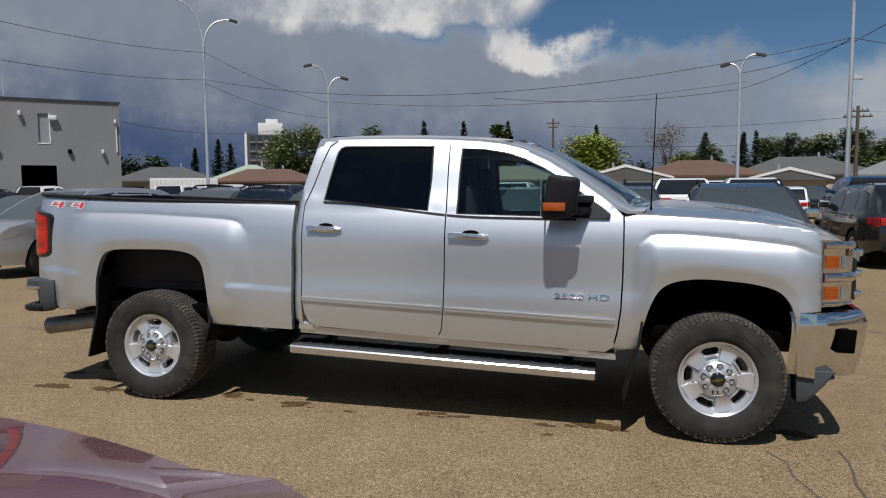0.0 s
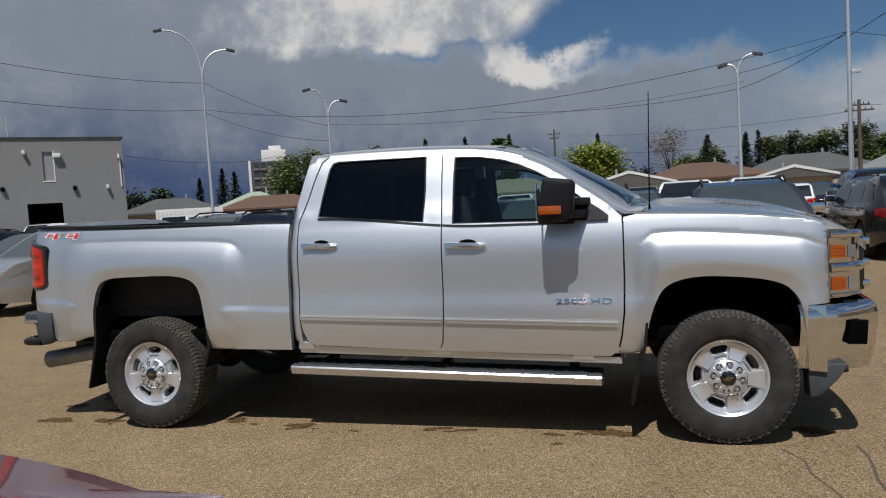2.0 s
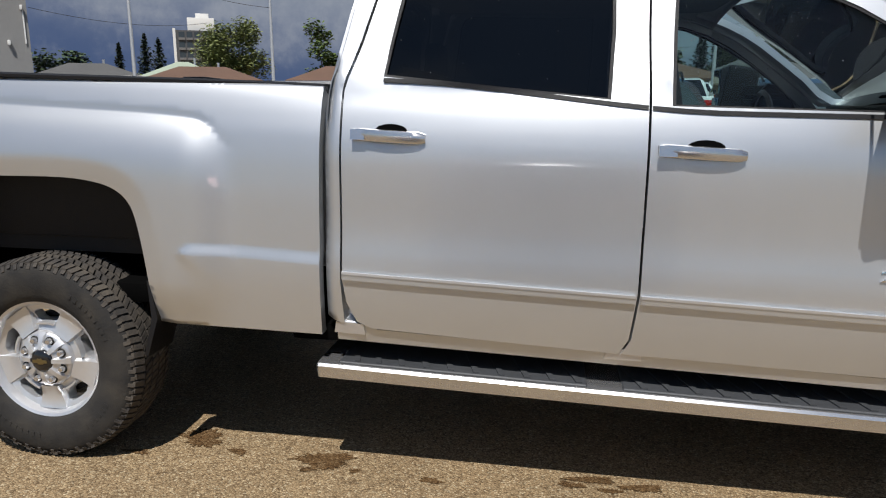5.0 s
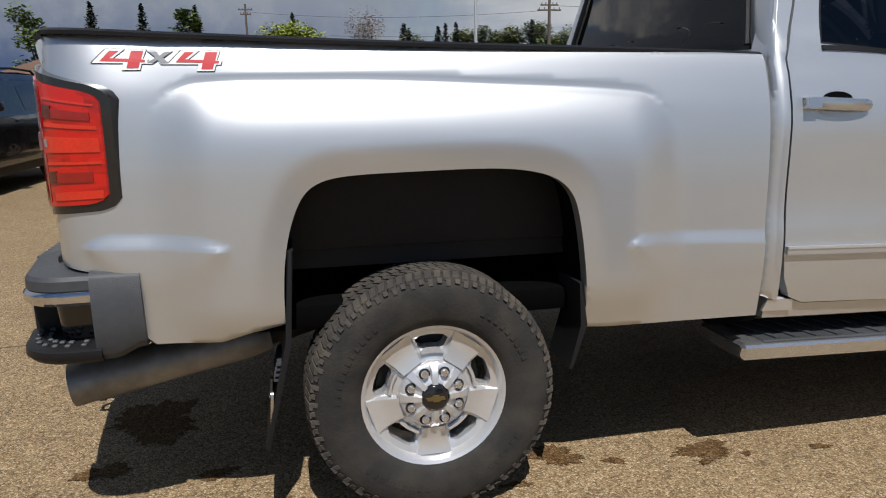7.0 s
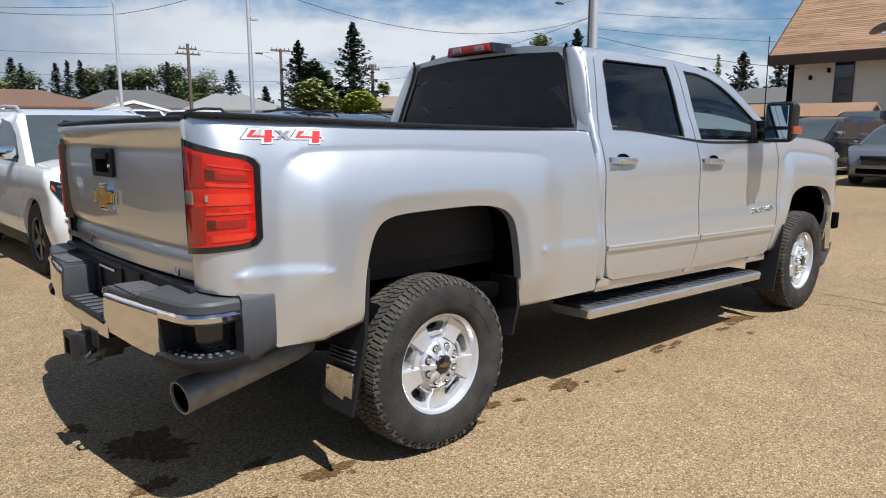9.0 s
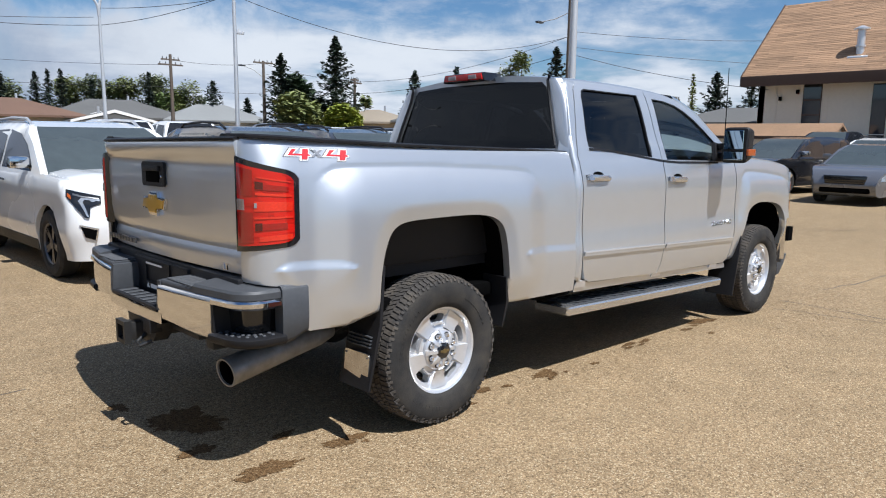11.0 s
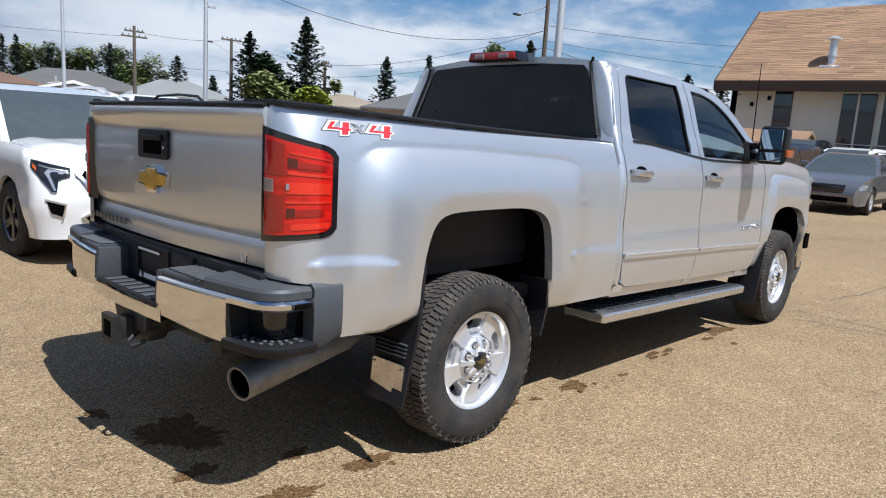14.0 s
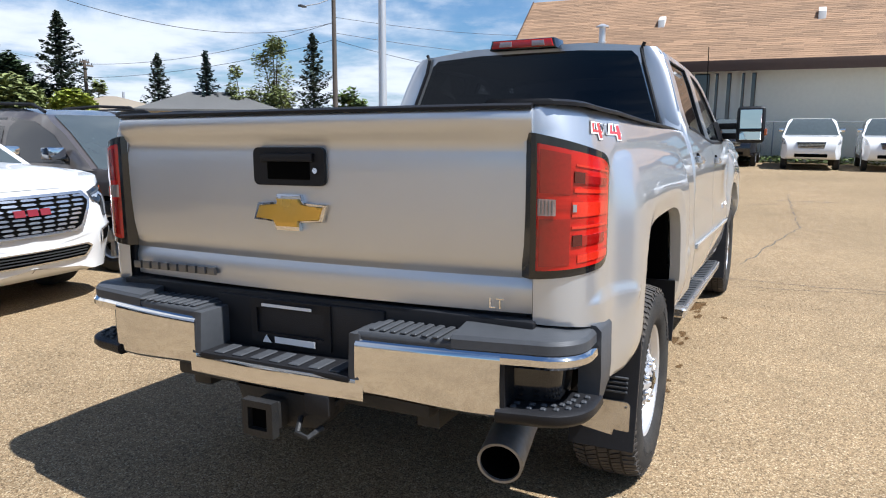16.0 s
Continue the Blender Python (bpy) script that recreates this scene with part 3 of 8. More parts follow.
REAR_ARCH = [(0.495, 0.584), (0.487, 0.70), (0.47, 0.854), (0.45, 0.97), (0.425, 1.03), (0.37, 1.072), (0.28, 1.095), (0.16, 1.106), (-0.10, 1.106), (-0.24, 1.104), (-0.32, 1.092), (-0.37, 1.06), (-0.405, 0.99), (-0.43, 0.89), (-0.44, 0.78), (-0.44, 0.682)]
FRONT_ARCH = [(4.335, 0.59), (4.325, 0.72), (4.305, 0.85), (4.26, 0.925), (4.20, 0.965), (4.10, 0.990), (3.98, 1.003), (3.80, 1.012), (3.68, 1.0), (3.59, 0.972), (3.54, 0.93), (3.50, 0.85), (3.475, 0.77), (3.44, 0.62), (3.42, 0.555)]


BOX = 2.5


def rounded(loop, times=2):
    """Cuts the corners of an open line."""
    for _ in range(times):
        loop = [loop[0]] + [p for a, b in zip(loop, loop[1:]) for p in ((a[0] * 0.75 + b[0] * 0.25, a[1] * 0.75 + b[1] * 0.25), (a[0] * 0.25 + b[0] * 0.75, a[1] * 0.25 + b[1] * 0.75))] + [loop[-1]]
    return loop


REAR_ARCH, FRONT_ARCH = rounded(REAR_ARCH), rounded(FRONT_ARCH)


def near(poly, x, z):
    return min(((Vector((x, z)) - (Vector(a) + (Vector(b) - Vector(a)) * min(1, max(0, (Vector((x, z)) - Vector(a)).dot(Vector(b) - Vector(a)) / max(1e-9, (Vector(b) - Vector(a)).length_squared))))).length for a, b in zip(poly, poly[1:])))


def swell(line, z, reach):
    """The pressed shoulder below a crease: steep at the crease, upright further down."""
    u = min(1.0, max(0.0, (line - z) / reach))
    return 1 - (1 - u) ** 2


def flank(x, z):
    """Half the pickup's width at a station and height."""
    if x < 1.128:
        tilt = z + 0.045 * (x + 0.75)
        w = BED(tilt)
        lean, soft = max(0.0, tilt - 0.917), 0.03 + 1.5 * max(0.0, 0.917 - tilt)
        ledge = ease((x + 0.97 - 1.6 * lean) / soft) * ease((-0.57 - 2.2 * lean - x) / soft) + ease((x - 0.60 - 1.0 * lean) / soft)
        w += 0.010 * min(1.0, ledge) * min(1.0, max(0.0, (0.957 - tilt) / 0.04)) * ease((tilt - 0.62) / 0.25)
        ends = ease((x + 0.80) / 0.2) * ease((0.84 - x) / 0.22)
        line = REAR_LINE(x)
        w += 0.036 * ends * swell(line, z, 0.20) * ease((z - 0.55) / 0.2)
        w -= 0.006 * ends * math.exp(-(((z - line - 0.009) / 0.010) ** 2))
        if x < 0.8 and z < 1.3:
            w -= 0.20 * max(0.0, 0.072 - near(REAR_ARCH, x, z))
        w -= 0.022 * ease((-0.50 - x) / 0.3)
        if x < -0.84:
            u = min(1.0, (-0.84 - x) / 0.21)
            w -= 0.155 * (1 - max(0.0, 1 - u**BOX) ** (1 / BOX))
        return w
    w = DOOR(z) if z < 1.42 else HIGH(z)
    if x < 1.165:
        w -= 0.030 * ease((1.165 - x) / 0.037)
    if x > 3.30 and z < 1.45:
        ends = ease((x - 3.38) / 0.16) * ease((4.52 - x) / 0.2)
        line = FRONT_LINE(x)
        w += 0.038 * ends * swell(line, z, 0.18) * ease((z - 0.55) / 0.2)
        w -= 0.006 * ends * math.exp(-(((z - line - 0.009) / 0.010) ** 2))
        if z < 1.2:
            w -= 0.20 * max(0.0, 0.072 - near(FRONT_ARCH, x, z))
        if x > 4.38:
            u = min(1.0, (x - 4.38) / 0.31)
            w -= 0.27 * (1 - math.sqrt(max(0.0, 1 - u * u)))
    return w


def plate(outline, off=0.004, xs=(), zs=(), depth=0.004, side=-1, holes=()):
    """A thin piece lying on the flank."""
    return panel(outline, lambda x, z: flank(x, z) + off, side, holes, xs, zs, depth)


def rail_top(x):
    return 1.503 - 0.0405 * (x + 1.07)


# cargo box
bed_outline = [(-1.046, 0.875), (-1.046, 1.38), (-1.044, rail_top(-1.046) - 0.03), (-1.03, rail_top(-1.03)), (0.0, rail_top(0)), (1.116, rail_top(1.116)), (1.116, 0.576)] + REAR_ARCH + [(-0.53, 0.668), (-0.62, 0.640), (-0.80, 0.640), (-0.86, 0.70), (-0.95, 0.86)]
side_r, side_l = both("bed_side", panel(bed_outline, flank, -1, (), span(-1.06, 1.105, 0.022), span(0.6, 1.48, 0.018), 0.045, [(x, REAR_LINE(x) + d) for x in span(-0.79, 0.79, 0.022) for d in (-0.03, -0.018, -0.008, 0.002, 0.012, 0.024)] + [(x, t - 0.045 * (x + 0.75)) for x in span(-1.0, -0.5, 0.018) + span(0.55, 1.1, 0.02) for t in (0.912, 0.918, 0.930, 0.944, 0.956, 0.962)]), SILVER, truck, "", 75)
for s in (-1, 1):
    own = bmesh.new()
    rows = []
    for x in span(-1.052, -0.78, 0.022)[:-1] + span(-0.78, 1.116, 0.12):
        z = rail_top(x)
        w = flank(x, 1.43)
        rows.append([own.verts.new((x, s * a, z + b)) for a, b in ((w + 0.003, -0.008), (w + 0.004, 0.002), (w - 0.010, 0.009), (w - 0.085, 0.009), (w - 0.10, 0.002), (w - 0.10, -0.05))])
    for a, b in zip(rows, rows[1:]):
        for k in range(5):
            own.faces.new((a[k], a[k + 1], b[k + 1], b[k]))
    own.faces.new(rows[0])
    own.faces.new(rows[-1][::-1])
    part("bed_rail_cap", own, BLACK_PLASTIC, truck, "black plastic cap along the bed rail")
    part("bed_inner_wall", box(-1.03, 1.11, s * 0.80 - 0.02, s * 0.80 + 0.02, 0.86, 1.40, 0.01), BLACK_PLASTIC, truck)
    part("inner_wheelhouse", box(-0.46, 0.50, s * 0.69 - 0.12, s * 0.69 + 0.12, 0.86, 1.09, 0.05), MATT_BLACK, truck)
bed_floor = part("bed_floor", box(-1.04, 1.09, -0.80, 0.80, 0.80, 0.862), BLACK_PLASTIC, truck)
for k in range(9):
    y = -0.68 + 0.17 * k
    part("floor_rib", box(-1.02, 1.08, y - 0.045, y + 0.045, 0.862, 0.872, 0.004, 1), BLACK_PLASTIC, bed_floor)
part("bed_front_wall", box(1.085, 1.115, -0.86, 0.86, 0.80, 1.41, 0.008), SILVER, truck)


# tailgate, pressed with an overhanging top and a crease above the lettering
GATE_X = curve_through([(0.895, -1.055), (0.97, -1.062), (1.00, -1.052), (1.03, -1.072), (1.15, -1.084), (1.34, -1.086), (1.385, -1.082), (1.40, -1.090), (1.44, -1.116), (1.475, -1.120), (1.492, -1.10)])
gate = bmesh.new()
rows = []
for z in [0.895, 0.93, 0.965, 0.985, 1.0, 1.015, 1.03, 1.06, 1.1, 1.2, 1.3, 1.34, 1.36, 1.385, 1.40, 1.415, 1.43, 1.45, 1.47, 1.482, 1.490]:
    rows.append([gate.verts.new((GATE_X(z) + 0.042 * (y / 0.78) ** 2 + 0.020 * ease((abs(y) - 0.70) / 0.1) * ease((z - 1.385) / 0.06), y, z)) for y in span(-0.782, 0.782, 0.09)])
for a, b in zip(rows, rows[1:]):
    for k in range(len(a) - 1):
        gate.faces.new((a[k], a[k + 1], b[k + 1], b[k]))
rim = [e for e in gate.edges if len(e.link_faces) == 1]
r = bmesh.ops.extrude_edge_only(gate, edges=rim)
for v in [g for g in r["geom"] if isinstance(g, bmesh.types.BMVert)]:
    v.co.x = -0.985
tailgate = part("tailgate", gate, SILVER, truck, "silver pressed steel tailgate, closed", sharp=40)
cap_bm = bmesh.new()
rows = []
for y in span(-0.782, 0.782, 0.09):
    fx = GATE_X(1.475) + 0.042 * (y / 0.78) ** 2 + 0.020 * ease((abs(y) - 0.70) / 0.1)
    rows.append([cap_bm.verts.new((x, y, z)) for x, z in ((fx - 0.002, 1.484), (fx - 0.003, 1.492), (fx + 0.010, 1.499), (-1.0, 1.501), (-1.0, 1.484))])
for a, b in zip(rows, rows[1:]):
    for k in range(5):
        cap_bm.faces.new((a[k], a[(k + 1) % 5], b[(k + 1) % 5], b[k]))
cap_bm.faces.new(rows[0])
cap_bm.faces.new(rows[-1][::-1])
part("top_cap", cap_bm, BLACK_PLASTIC, tailgate, "black plastic cap on the tailgate")
part("inner_panel", box(-1.01, -0.985, -0.76, 0.76, 0.88, 1.49), BLACK_PLASTIC, tailgate)
hb = prism([(sy * 0.117 + 0.020 * math.cos(g), 1.317 + sz * 0.041 + 0.020 * math.sin(g)) for sy, sz, g0 in ((1, 1, 0), (-1, 1, 90), (-1, -1, 180), (1, -1, 270)) for g in (radians(g0 + 22.5 * j) for j in range(5))], "x", -1.098, -1.075)
handle = part("handle_bezel", hb, BLACK_PLASTIC, tailgate, "black handle surround")
part("handle_pocket", box(-1.101, -1.095, -0.083, 0.080, 1.276, 1.333, 0.003), MATT_BLACK, tailgate)
part("handle_lever", prism([(-0.10, 1.333), (0.10, 1.333), (0.10, 1.359), (-0.10, 1.359)], "x", -1.112, -1.096, 0.004), BLACK_PLASTIC, tailgate)
lock = revolve([(0.0, -0.004), (0.009, -0.004), (0.010, 0.0)], 14)
bmesh.ops.transform(lock, matrix=Matrix.Translation((-1.100, -0.105, 1.305)) @ pose(0, 0, 0, 0, 0, -90), verts=lock.verts)
part("lock_barrel", lock, CHROME, tailgate)
# gold cross-shaped emblem with a bright rim, a plain shape
EMB = [(-0.135, 1.118), (-0.040, 1.118), (-0.048, 1.090), (0.052, 1.090), (0.060, 1.118), (0.145, 1.118), (0.125, 1.170), (0.040, 1.170), (0.048, 1.196), (-0.052, 1.196), (-0.060, 1.170), (-0.155, 1.170)]
part("emblem_rim", prism([(y * 0.96 + 0.005, 1.168 + (z - 1.143) * 1.12) for y, z in EMB], "x", -1.100, -1.084, 0.003), CHROME, tailgate, "bright rim of the gold emblem")
part("emblem", prism([(y * 0.87 + 0.005, 1.168 + (z - 1.143) * 0.86) for y, z in EMB], "x", -1.106, -1.098, 0.004), GOLD, tailgate, "gold emblem")
# the model name stays plain bars
for k in range(9):
    y = 0.745 - k * 0.0445
    part("name_bar", prism([(y - 0.034, 0.926), (y, 0.926), (y, 0.953), (y - 0.034, 0.953)], "x", -1.071, -1.058, 0.002), LEAD_GREY, tailgate, "dull bright bar in place of a letter")
lt = text_bm("LT", 0.044, 0.003)
bmesh.ops.transform(lt, matrix=Matrix.Translation((-1.066, -0.665, 0.915)) @ pose(0, 0, 0, 90, 0, -90), verts=lt.verts)
part("trim_letters", lt, CHROME, tailgate, "bright raised letters", flat=True)


# tail lamps wrap the corner
def corner(u, z, off=0.0):
    """A point on the rear corner: u from 0 at the tailgate to 1 on the flank."""
    a = u * math.pi / 2
    base = 0.938
    c, d = math.cos(a) ** (2 / BOX), math.sin(a) ** (2 / BOX)
    p = Vector((-0.84 - 0.21 * c, base - 0.155 * (1 - d), z))
    n = Vector((-(c ** (BOX - 1)) / 0.21, d ** (BOX - 1) / 0.155, 0)).normalized()
    return p + n * off


def corner_patch(u0, u1, z0, z1, off, side, depth=0.012, n=14, rounding=0.0):
    """A patch round the rear corner, its top and bottom closing towards the flank, its outer corners rounded."""
    own = bmesh.new()
    rows = []
    for k in range(n + 1):
        u = u0 + (u1 - u0) * k / n
        q = min(1.0, max(0.0, (u - u1 + 0.16) / 0.16))
        shrink = rounding * (1 - math.sqrt(max(0.0, 1 - q * q)))
        col = []
        for j in range(7):
            z = z0 + (z1 - z0) * j / 6
            f = (z - 1.20) / 0.2
            zz = z - u * (0.062 * f if f > 0 else 0.026 * f)
            zz += shrink * (1 - 2 * j / 6)
            p = corner(u, zz, off)
            col.append(own.verts.new((p.x, side * p.y, p.z)))
        rows.append(col)
    for a, b in zip(rows, rows[1:]):
        for j in range(6):
            own.faces.new((a[j], a[j + 1], b[j + 1], b[j]))
    rim = [e for e in own.edges if len(e.link_faces) == 1]
    r = bmesh.ops.extrude_edge_only(own, edges=rim)
    for v in [g for g in r["geom"] if isinstance(g, bmesh.types.BMVert)]:
        v.co.y -= side * depth
        v.co.x += depth * 0.8
    return own


for s in (-1, 1):
    lamp = part("tail_lamp", corner_patch(0.0, 0.985, 1.008, 1.418, 0.010, s, 0.03, 28, 0.030), GLOSS_BLACK, truck, "tail lamp with black surround and red lenses")
    lens = part("outer_lens", corner_patch(0.055, 0.925, 1.032, 1.392, 0.015, s, 0.012, 24, 0.022), RED_LENS, lamp, "glossy red lens")
    for name, u0, u1, z0, z1, off, m2, words in (
            ("inner_lens", 0.07, 0.36, 1.255, 1.378, 0.0165, RED_DEEP, "deeper red lens block"), ("inner_lens", 0.07, 0.36, 1.045, 1.180, 0.0165, RED_DEEP, "deeper red lens block"),
            ("reflector", 0.40, 0.90, 1.262, 1.275, 0.0175, RED_BRIGHT, "bright red facet"), ("reflector", 0.38, 0.905, 1.185, 1.232, 0.0175, RED_BRIGHT, "bright red facet"),
            ("reflector", 0.38, 0.905, 1.150, 1.158, 0.0175, RED_BRIGHT, "bright red facet"), ("reflector", 0.45, 0.90, 1.048, 1.072, 0.0175, RED_BRIGHT, "bright red facet"), ("reflector", 0.42, 0.89, 1.345, 1.352, 0.0175, RED_BRIGHT, "bright red facet"),
            ("bulb_window", 0.40, 0.52, 1.292, 1.328, 0.0185, RED_BLACK, "dark bulb window"), ("bulb_window", 0.39, 0.50, 1.098, 1.132, 0.0185, RED_BLACK, "dark bulb window"),
            ("shade_band", 0.50, 0.84, 1.098, 1.128, 0.0178, RED_DEEP, "deeper red band"), ("shade_band", 0.52, 0.86, 1.292, 1.320, 0.0178, RED_DEEP, "deeper red band"),
            ("reverse_lens", 0.065, 0.215, 1.190, 1.238, 0.0195, CLEAR_LENS, "clear reversing lens"), ("bulb", 0.385, 0.425, 1.200, 1.224, 0.0200, LAMP_GLASS, "clear bulb tip")):
        part(name, corner_patch(u0, u1, z0, z1, off, s, 0.005, 10), m2, lens, words)
    for k in range(4):
        u = 0.080 + 0.032 * k
        part("lens_rib", corner_patch(u, u + 0.010, 1.194, 1.234, 0.0205, s, 0.003, 2), LEAD_GREY, lens)


# cab: doors with their window frames, roof, pillars
def belt(x):
    return 1.449 - 0.108 * ease((x - 1.28) / 1.2) * 0.82 - 0.010 * max(0, x - 2.0)


REAR_WIN = [(1.345, belt(1.345)), (1.36, 1.55), (1.405, 1.78), (1.425, 1.815), (1.46, 1.828), (2.10, 1.822), (2.105, 1.60), (2.095, belt(2.095))]
FRONT_WIN = [(2.285, belt(2.285)), (2.285, 1.60), (2.29, 1.806), (2.45, 1.798), (2.60, 1.772), (2.72, 1.732), (2.84, 1.672), (2.96, 1.595), (3.08, 1.508), (3.20, 1.405), (3.235, belt(3.235))]


ROOF_EDGE = curve_through([(1.20, 1.84), (1.26, 1.872), (1.40, 1.882), (1.8, 1.880), (2.2, 1.868), (2.45, 1.850), (2.62, 1.822), (2.76, 1.775), (2.90, 1.705), (3.05, 1.60), (3.20, 1.49), (3.34, 1.39)])
rd = [(1.196, 1.40), (1.198, 0.78), (1.212, 0.70), (1.25, 0.63), (1.31, 0.606), (2.165, 0.566), (2.195, 0.62), (2.212, 0.78), (2.214, 1.0), (2.214, 1.40), (2.207, 1.60), (2.205, ROOF_EDGE(2.205) - 0.01)]
rd += [(x, ROOF_EDGE(x) - 0.01) for x in (2.0, 1.8, 1.6, 1.48)] + [(1.40, 1.862), (1.345, 1.82), (1.30, 1.70), (1.255, 1.56), (1.208, 1.44)]
fd = [(2.222, 1.40), (2.222, 1.0), (2.22, 0.78), (2.203, 0.62), (2.175, 0.566), (3.235, 0.528), (3.275, 0.56), (3.30, 0.66), (3.318, 0.80), (3.326, 1.0), (3.328, 1.30), (3.325, 1.365), (3.26, 1.43)]
fd += [(x, ROOF_EDGE(x) - 0.012) for x in (3.12, 2.98, 2.86, 2.74, 2.62, 2.5, 2.35)] + [(2.213, ROOF_EDGE(2.213) - 0.01), (2.215, 1.60)]
xs, zs = span(1.25, 3.3, 0.06), span(0.6, 1.84, 0.04)
doors = {}
for s in (-1, 1):
    doors["r", s] = part("rear_door", panel(rd, flank, s, (REAR_WIN,), [x for x in xs if 1.23 < x < 2.2], zs, 0.04), SILVER, truck, "silver rear door")
    doors["f", s] = part("front_door", panel(fd, flank, s, (FRONT_WIN,), [x for x in xs if 2.23 < x < 3.32], zs, 0.04), SILVER, truck, "silver front door")


def inset(poly, d):
    cx, cz = sum(p[0] for p in poly) / len(poly), sum(p[1] for p in poly) / len(poly)
    out = []
    for x, z in poly:
        v = Vector((x - cx, z - cz))
        out.append((x + v.x / v.length * d, z + v.y / v.length * d))
    return out


for s in (-1, 1):
    for key, win, gl in (("r", REAR_WIN, PRIVACY), ("f", FRONT_WIN, TINTED)):
        d = doors[key, s]
        pane = part("window_pane", panel(inset(win, 0.006), lambda x, z: flank(x, z) - 0.014, s, (), span(1.3, 3.3, 0.12), span(1.4, 1.85, 0.08), 0.004), gl, d, "dark privacy glass" if key == "r" else "lightly tinted glass with rain drops")
        pane.visible_shadow = False
        part("window_seal", panel(inset(win, 0.014), lambda x, z: flank(x, z) - 0.003, s, (inset(win, -0.012),), span(1.3, 3.3, 0.12), span(1.4, 1.85, 0.08), 0.012), BLACK_PLASTIC, d, "black rubber window seal")
    for key, win, count in (("r", REAR_WIN, 30), ("f", FRONT_WIN, 190)):
        rnd = random.Random(21)
        drops = bmesh.new()
        cx0, cx1 = min(p[0] for p in win), max(p[0] for p in win)
        while count:
            x, z = rnd.uniform(cx0, cx1), 1.80 - 0.36 * rnd.random() ** 2.2
            if not within(inset(win, -0.02), x, z):
                continue
            count -= 1
            r = rnd.uniform(0.0007, 0.0021)
            c = drops.verts.new((x, s * (flank(x, z) - 0.0085), z))
            ring = [drops.verts.new((x + r * math.cos(a), s * (flank(x, z) - 0.0115), z + r * 1.25 * math.sin(a))) for a in (math.pi * k / 3 for k in range(6))]
            for k in range(6):
                drops.faces.new((c, ring[k], ring[(k + 1) % 6]))
        tagged(part("rain_drops", drops, LAMP_GLASS, doors[key, s]), "clear rain drops drying on the glass", kind="stuff")
    for key, x0, x1, zc, slope in (("r", 1.238, 1.503, 1.254, -0.012), ("f", 2.245, 2.510, 1.222, -0.012)):
        d = doors[key, s]
        # door handle: dished cup, bright bar standing off, lock cover
        cup = panel([(x0 + 0.06 + 0.165 * (0.5 + 0.5 * math.cos(a)), zc - 0.006 + 0.036 * math.sin(a)) for a in (2 * math.pi * k / 20 for k in range(20))], lambda x, z: flank(x, z) + 0.003, s, (), (), (), 0.02)
        part("handle_cup", cup, SILVER, d, "shallow handle recess")
        # matt black ellipse on the panel, painted shade behind the handle
        notch = panel([(x0 + 0.145 + 0.058 * math.cos(a), zc + 0.016 + 0.024 * math.sin(a)) for a in (2 * math.pi * k / 16 for k in range(16))], lambda x, z: flank(x, z) + 0.006, s, (), (), (), 0.006)
        part("finger_gap", notch, MATT_BLACK, d, "black patch for the shade behind the handle")
        bar = bmesh.new()
        pts = []
        for k in range(13):
            u = k / 12
            x = x0 + (x1 - x0) * u
            z = zc + slope * (u - 0.5)
            out = flank(x, z) + 0.010 + 0.016 * math.sin(math.pi * min(1, max(0, (u - 0.02) / 0.96))) ** 0.6
            hgt = 0.021 if 0.03 < u < 0.97 else 0.014
            pts.append([bar.verts.new((x, s * (out + a), z + b * hgt)) for a, b in ((-0.012, -1), (0.004, -0.9), (0.010, 0), (0.004, 0.9), (-0.012, 1))])
        for a, b in zip(pts, pts[1:]):
            for j in range(5):
                bar.faces.new((a[j], a[(j + 1) % 5], b[(j + 1) % 5], b[j]))
        bar.faces.new(pts[0])
        bar.faces.new(pts[-1][::-1])
        part("door_handle", bar, STAINLESS, d, "bright silver pull handle", sharp=60)
        part("handle_lock", plate([(x0, zc - 0.012), (x0 + 0.055, zc - 0.012), (x0 + 0.055, zc + 0.022), (x0, zc + 0.022)], 0.03, depth=0.03, side=s), STAINLESS, d)
    for key, x0, x1 in (("r", 1.200, 2.205), ("f", 2.222, 3.285)):
        strip = [(x0, 0.812 - 0.0335 * (x0 - 1.21)), (x1, 0.812 - 0.0335 * (x1 - 1.21)), (x1, 0.786 - 0.0335 * (x1 - 1.21)), (x0, 0.786 - 0.0335 * (x0 - 1.21))]
        part("door_moulding", plate(strip, 0.014, span(x0, x1, 0.08), (), 0.014, s), SILVER, doors[key, s], "silver rub strip with a bright upper edge")
        line = [(x0, 0.815 - 0.0335 * (x0 - 1.21)), (x1, 0.815 - 0.0335 * (x1 - 1.21)), (x1, 0.806 - 0.0335 * (x1 - 1.21)), (x0, 0.806 - 0.0335 * (x0 - 1.21))]
        part("moulding_strip", plate(line, 0.017, span(x0, x1, 0.08), (), 0.006, s), ALUMINIUM, doors[key, s], "bright line on the rub strip")
    for word, dx in (("2500", 0.0), ("HD", 0.20)):
        badge = text_bm(word, 0.064, 0.003)
        bmesh.ops.scale(badge, vec=(1.40, 0.76, 1), verts=badge.verts)
        bmesh.ops.transform(badge, matrix=(Matrix.Translation((2.925 + dx, 0, 0.862)) if s < 0 else Matrix.Translation((3.225 - dx, 0, 0.862)) @ pose(0, 0, 0, 0, 0, 180)) @ pose(0, 0, 0, 90, 0, 0), verts=badge.verts)
        for v in badge.verts:
            v.co.y += s * (flank(v.co.x, v.co.z) + 0.003)
        part("badge", badge, CHROME, doors["f", s], "bright raised badge letters", flat=True)
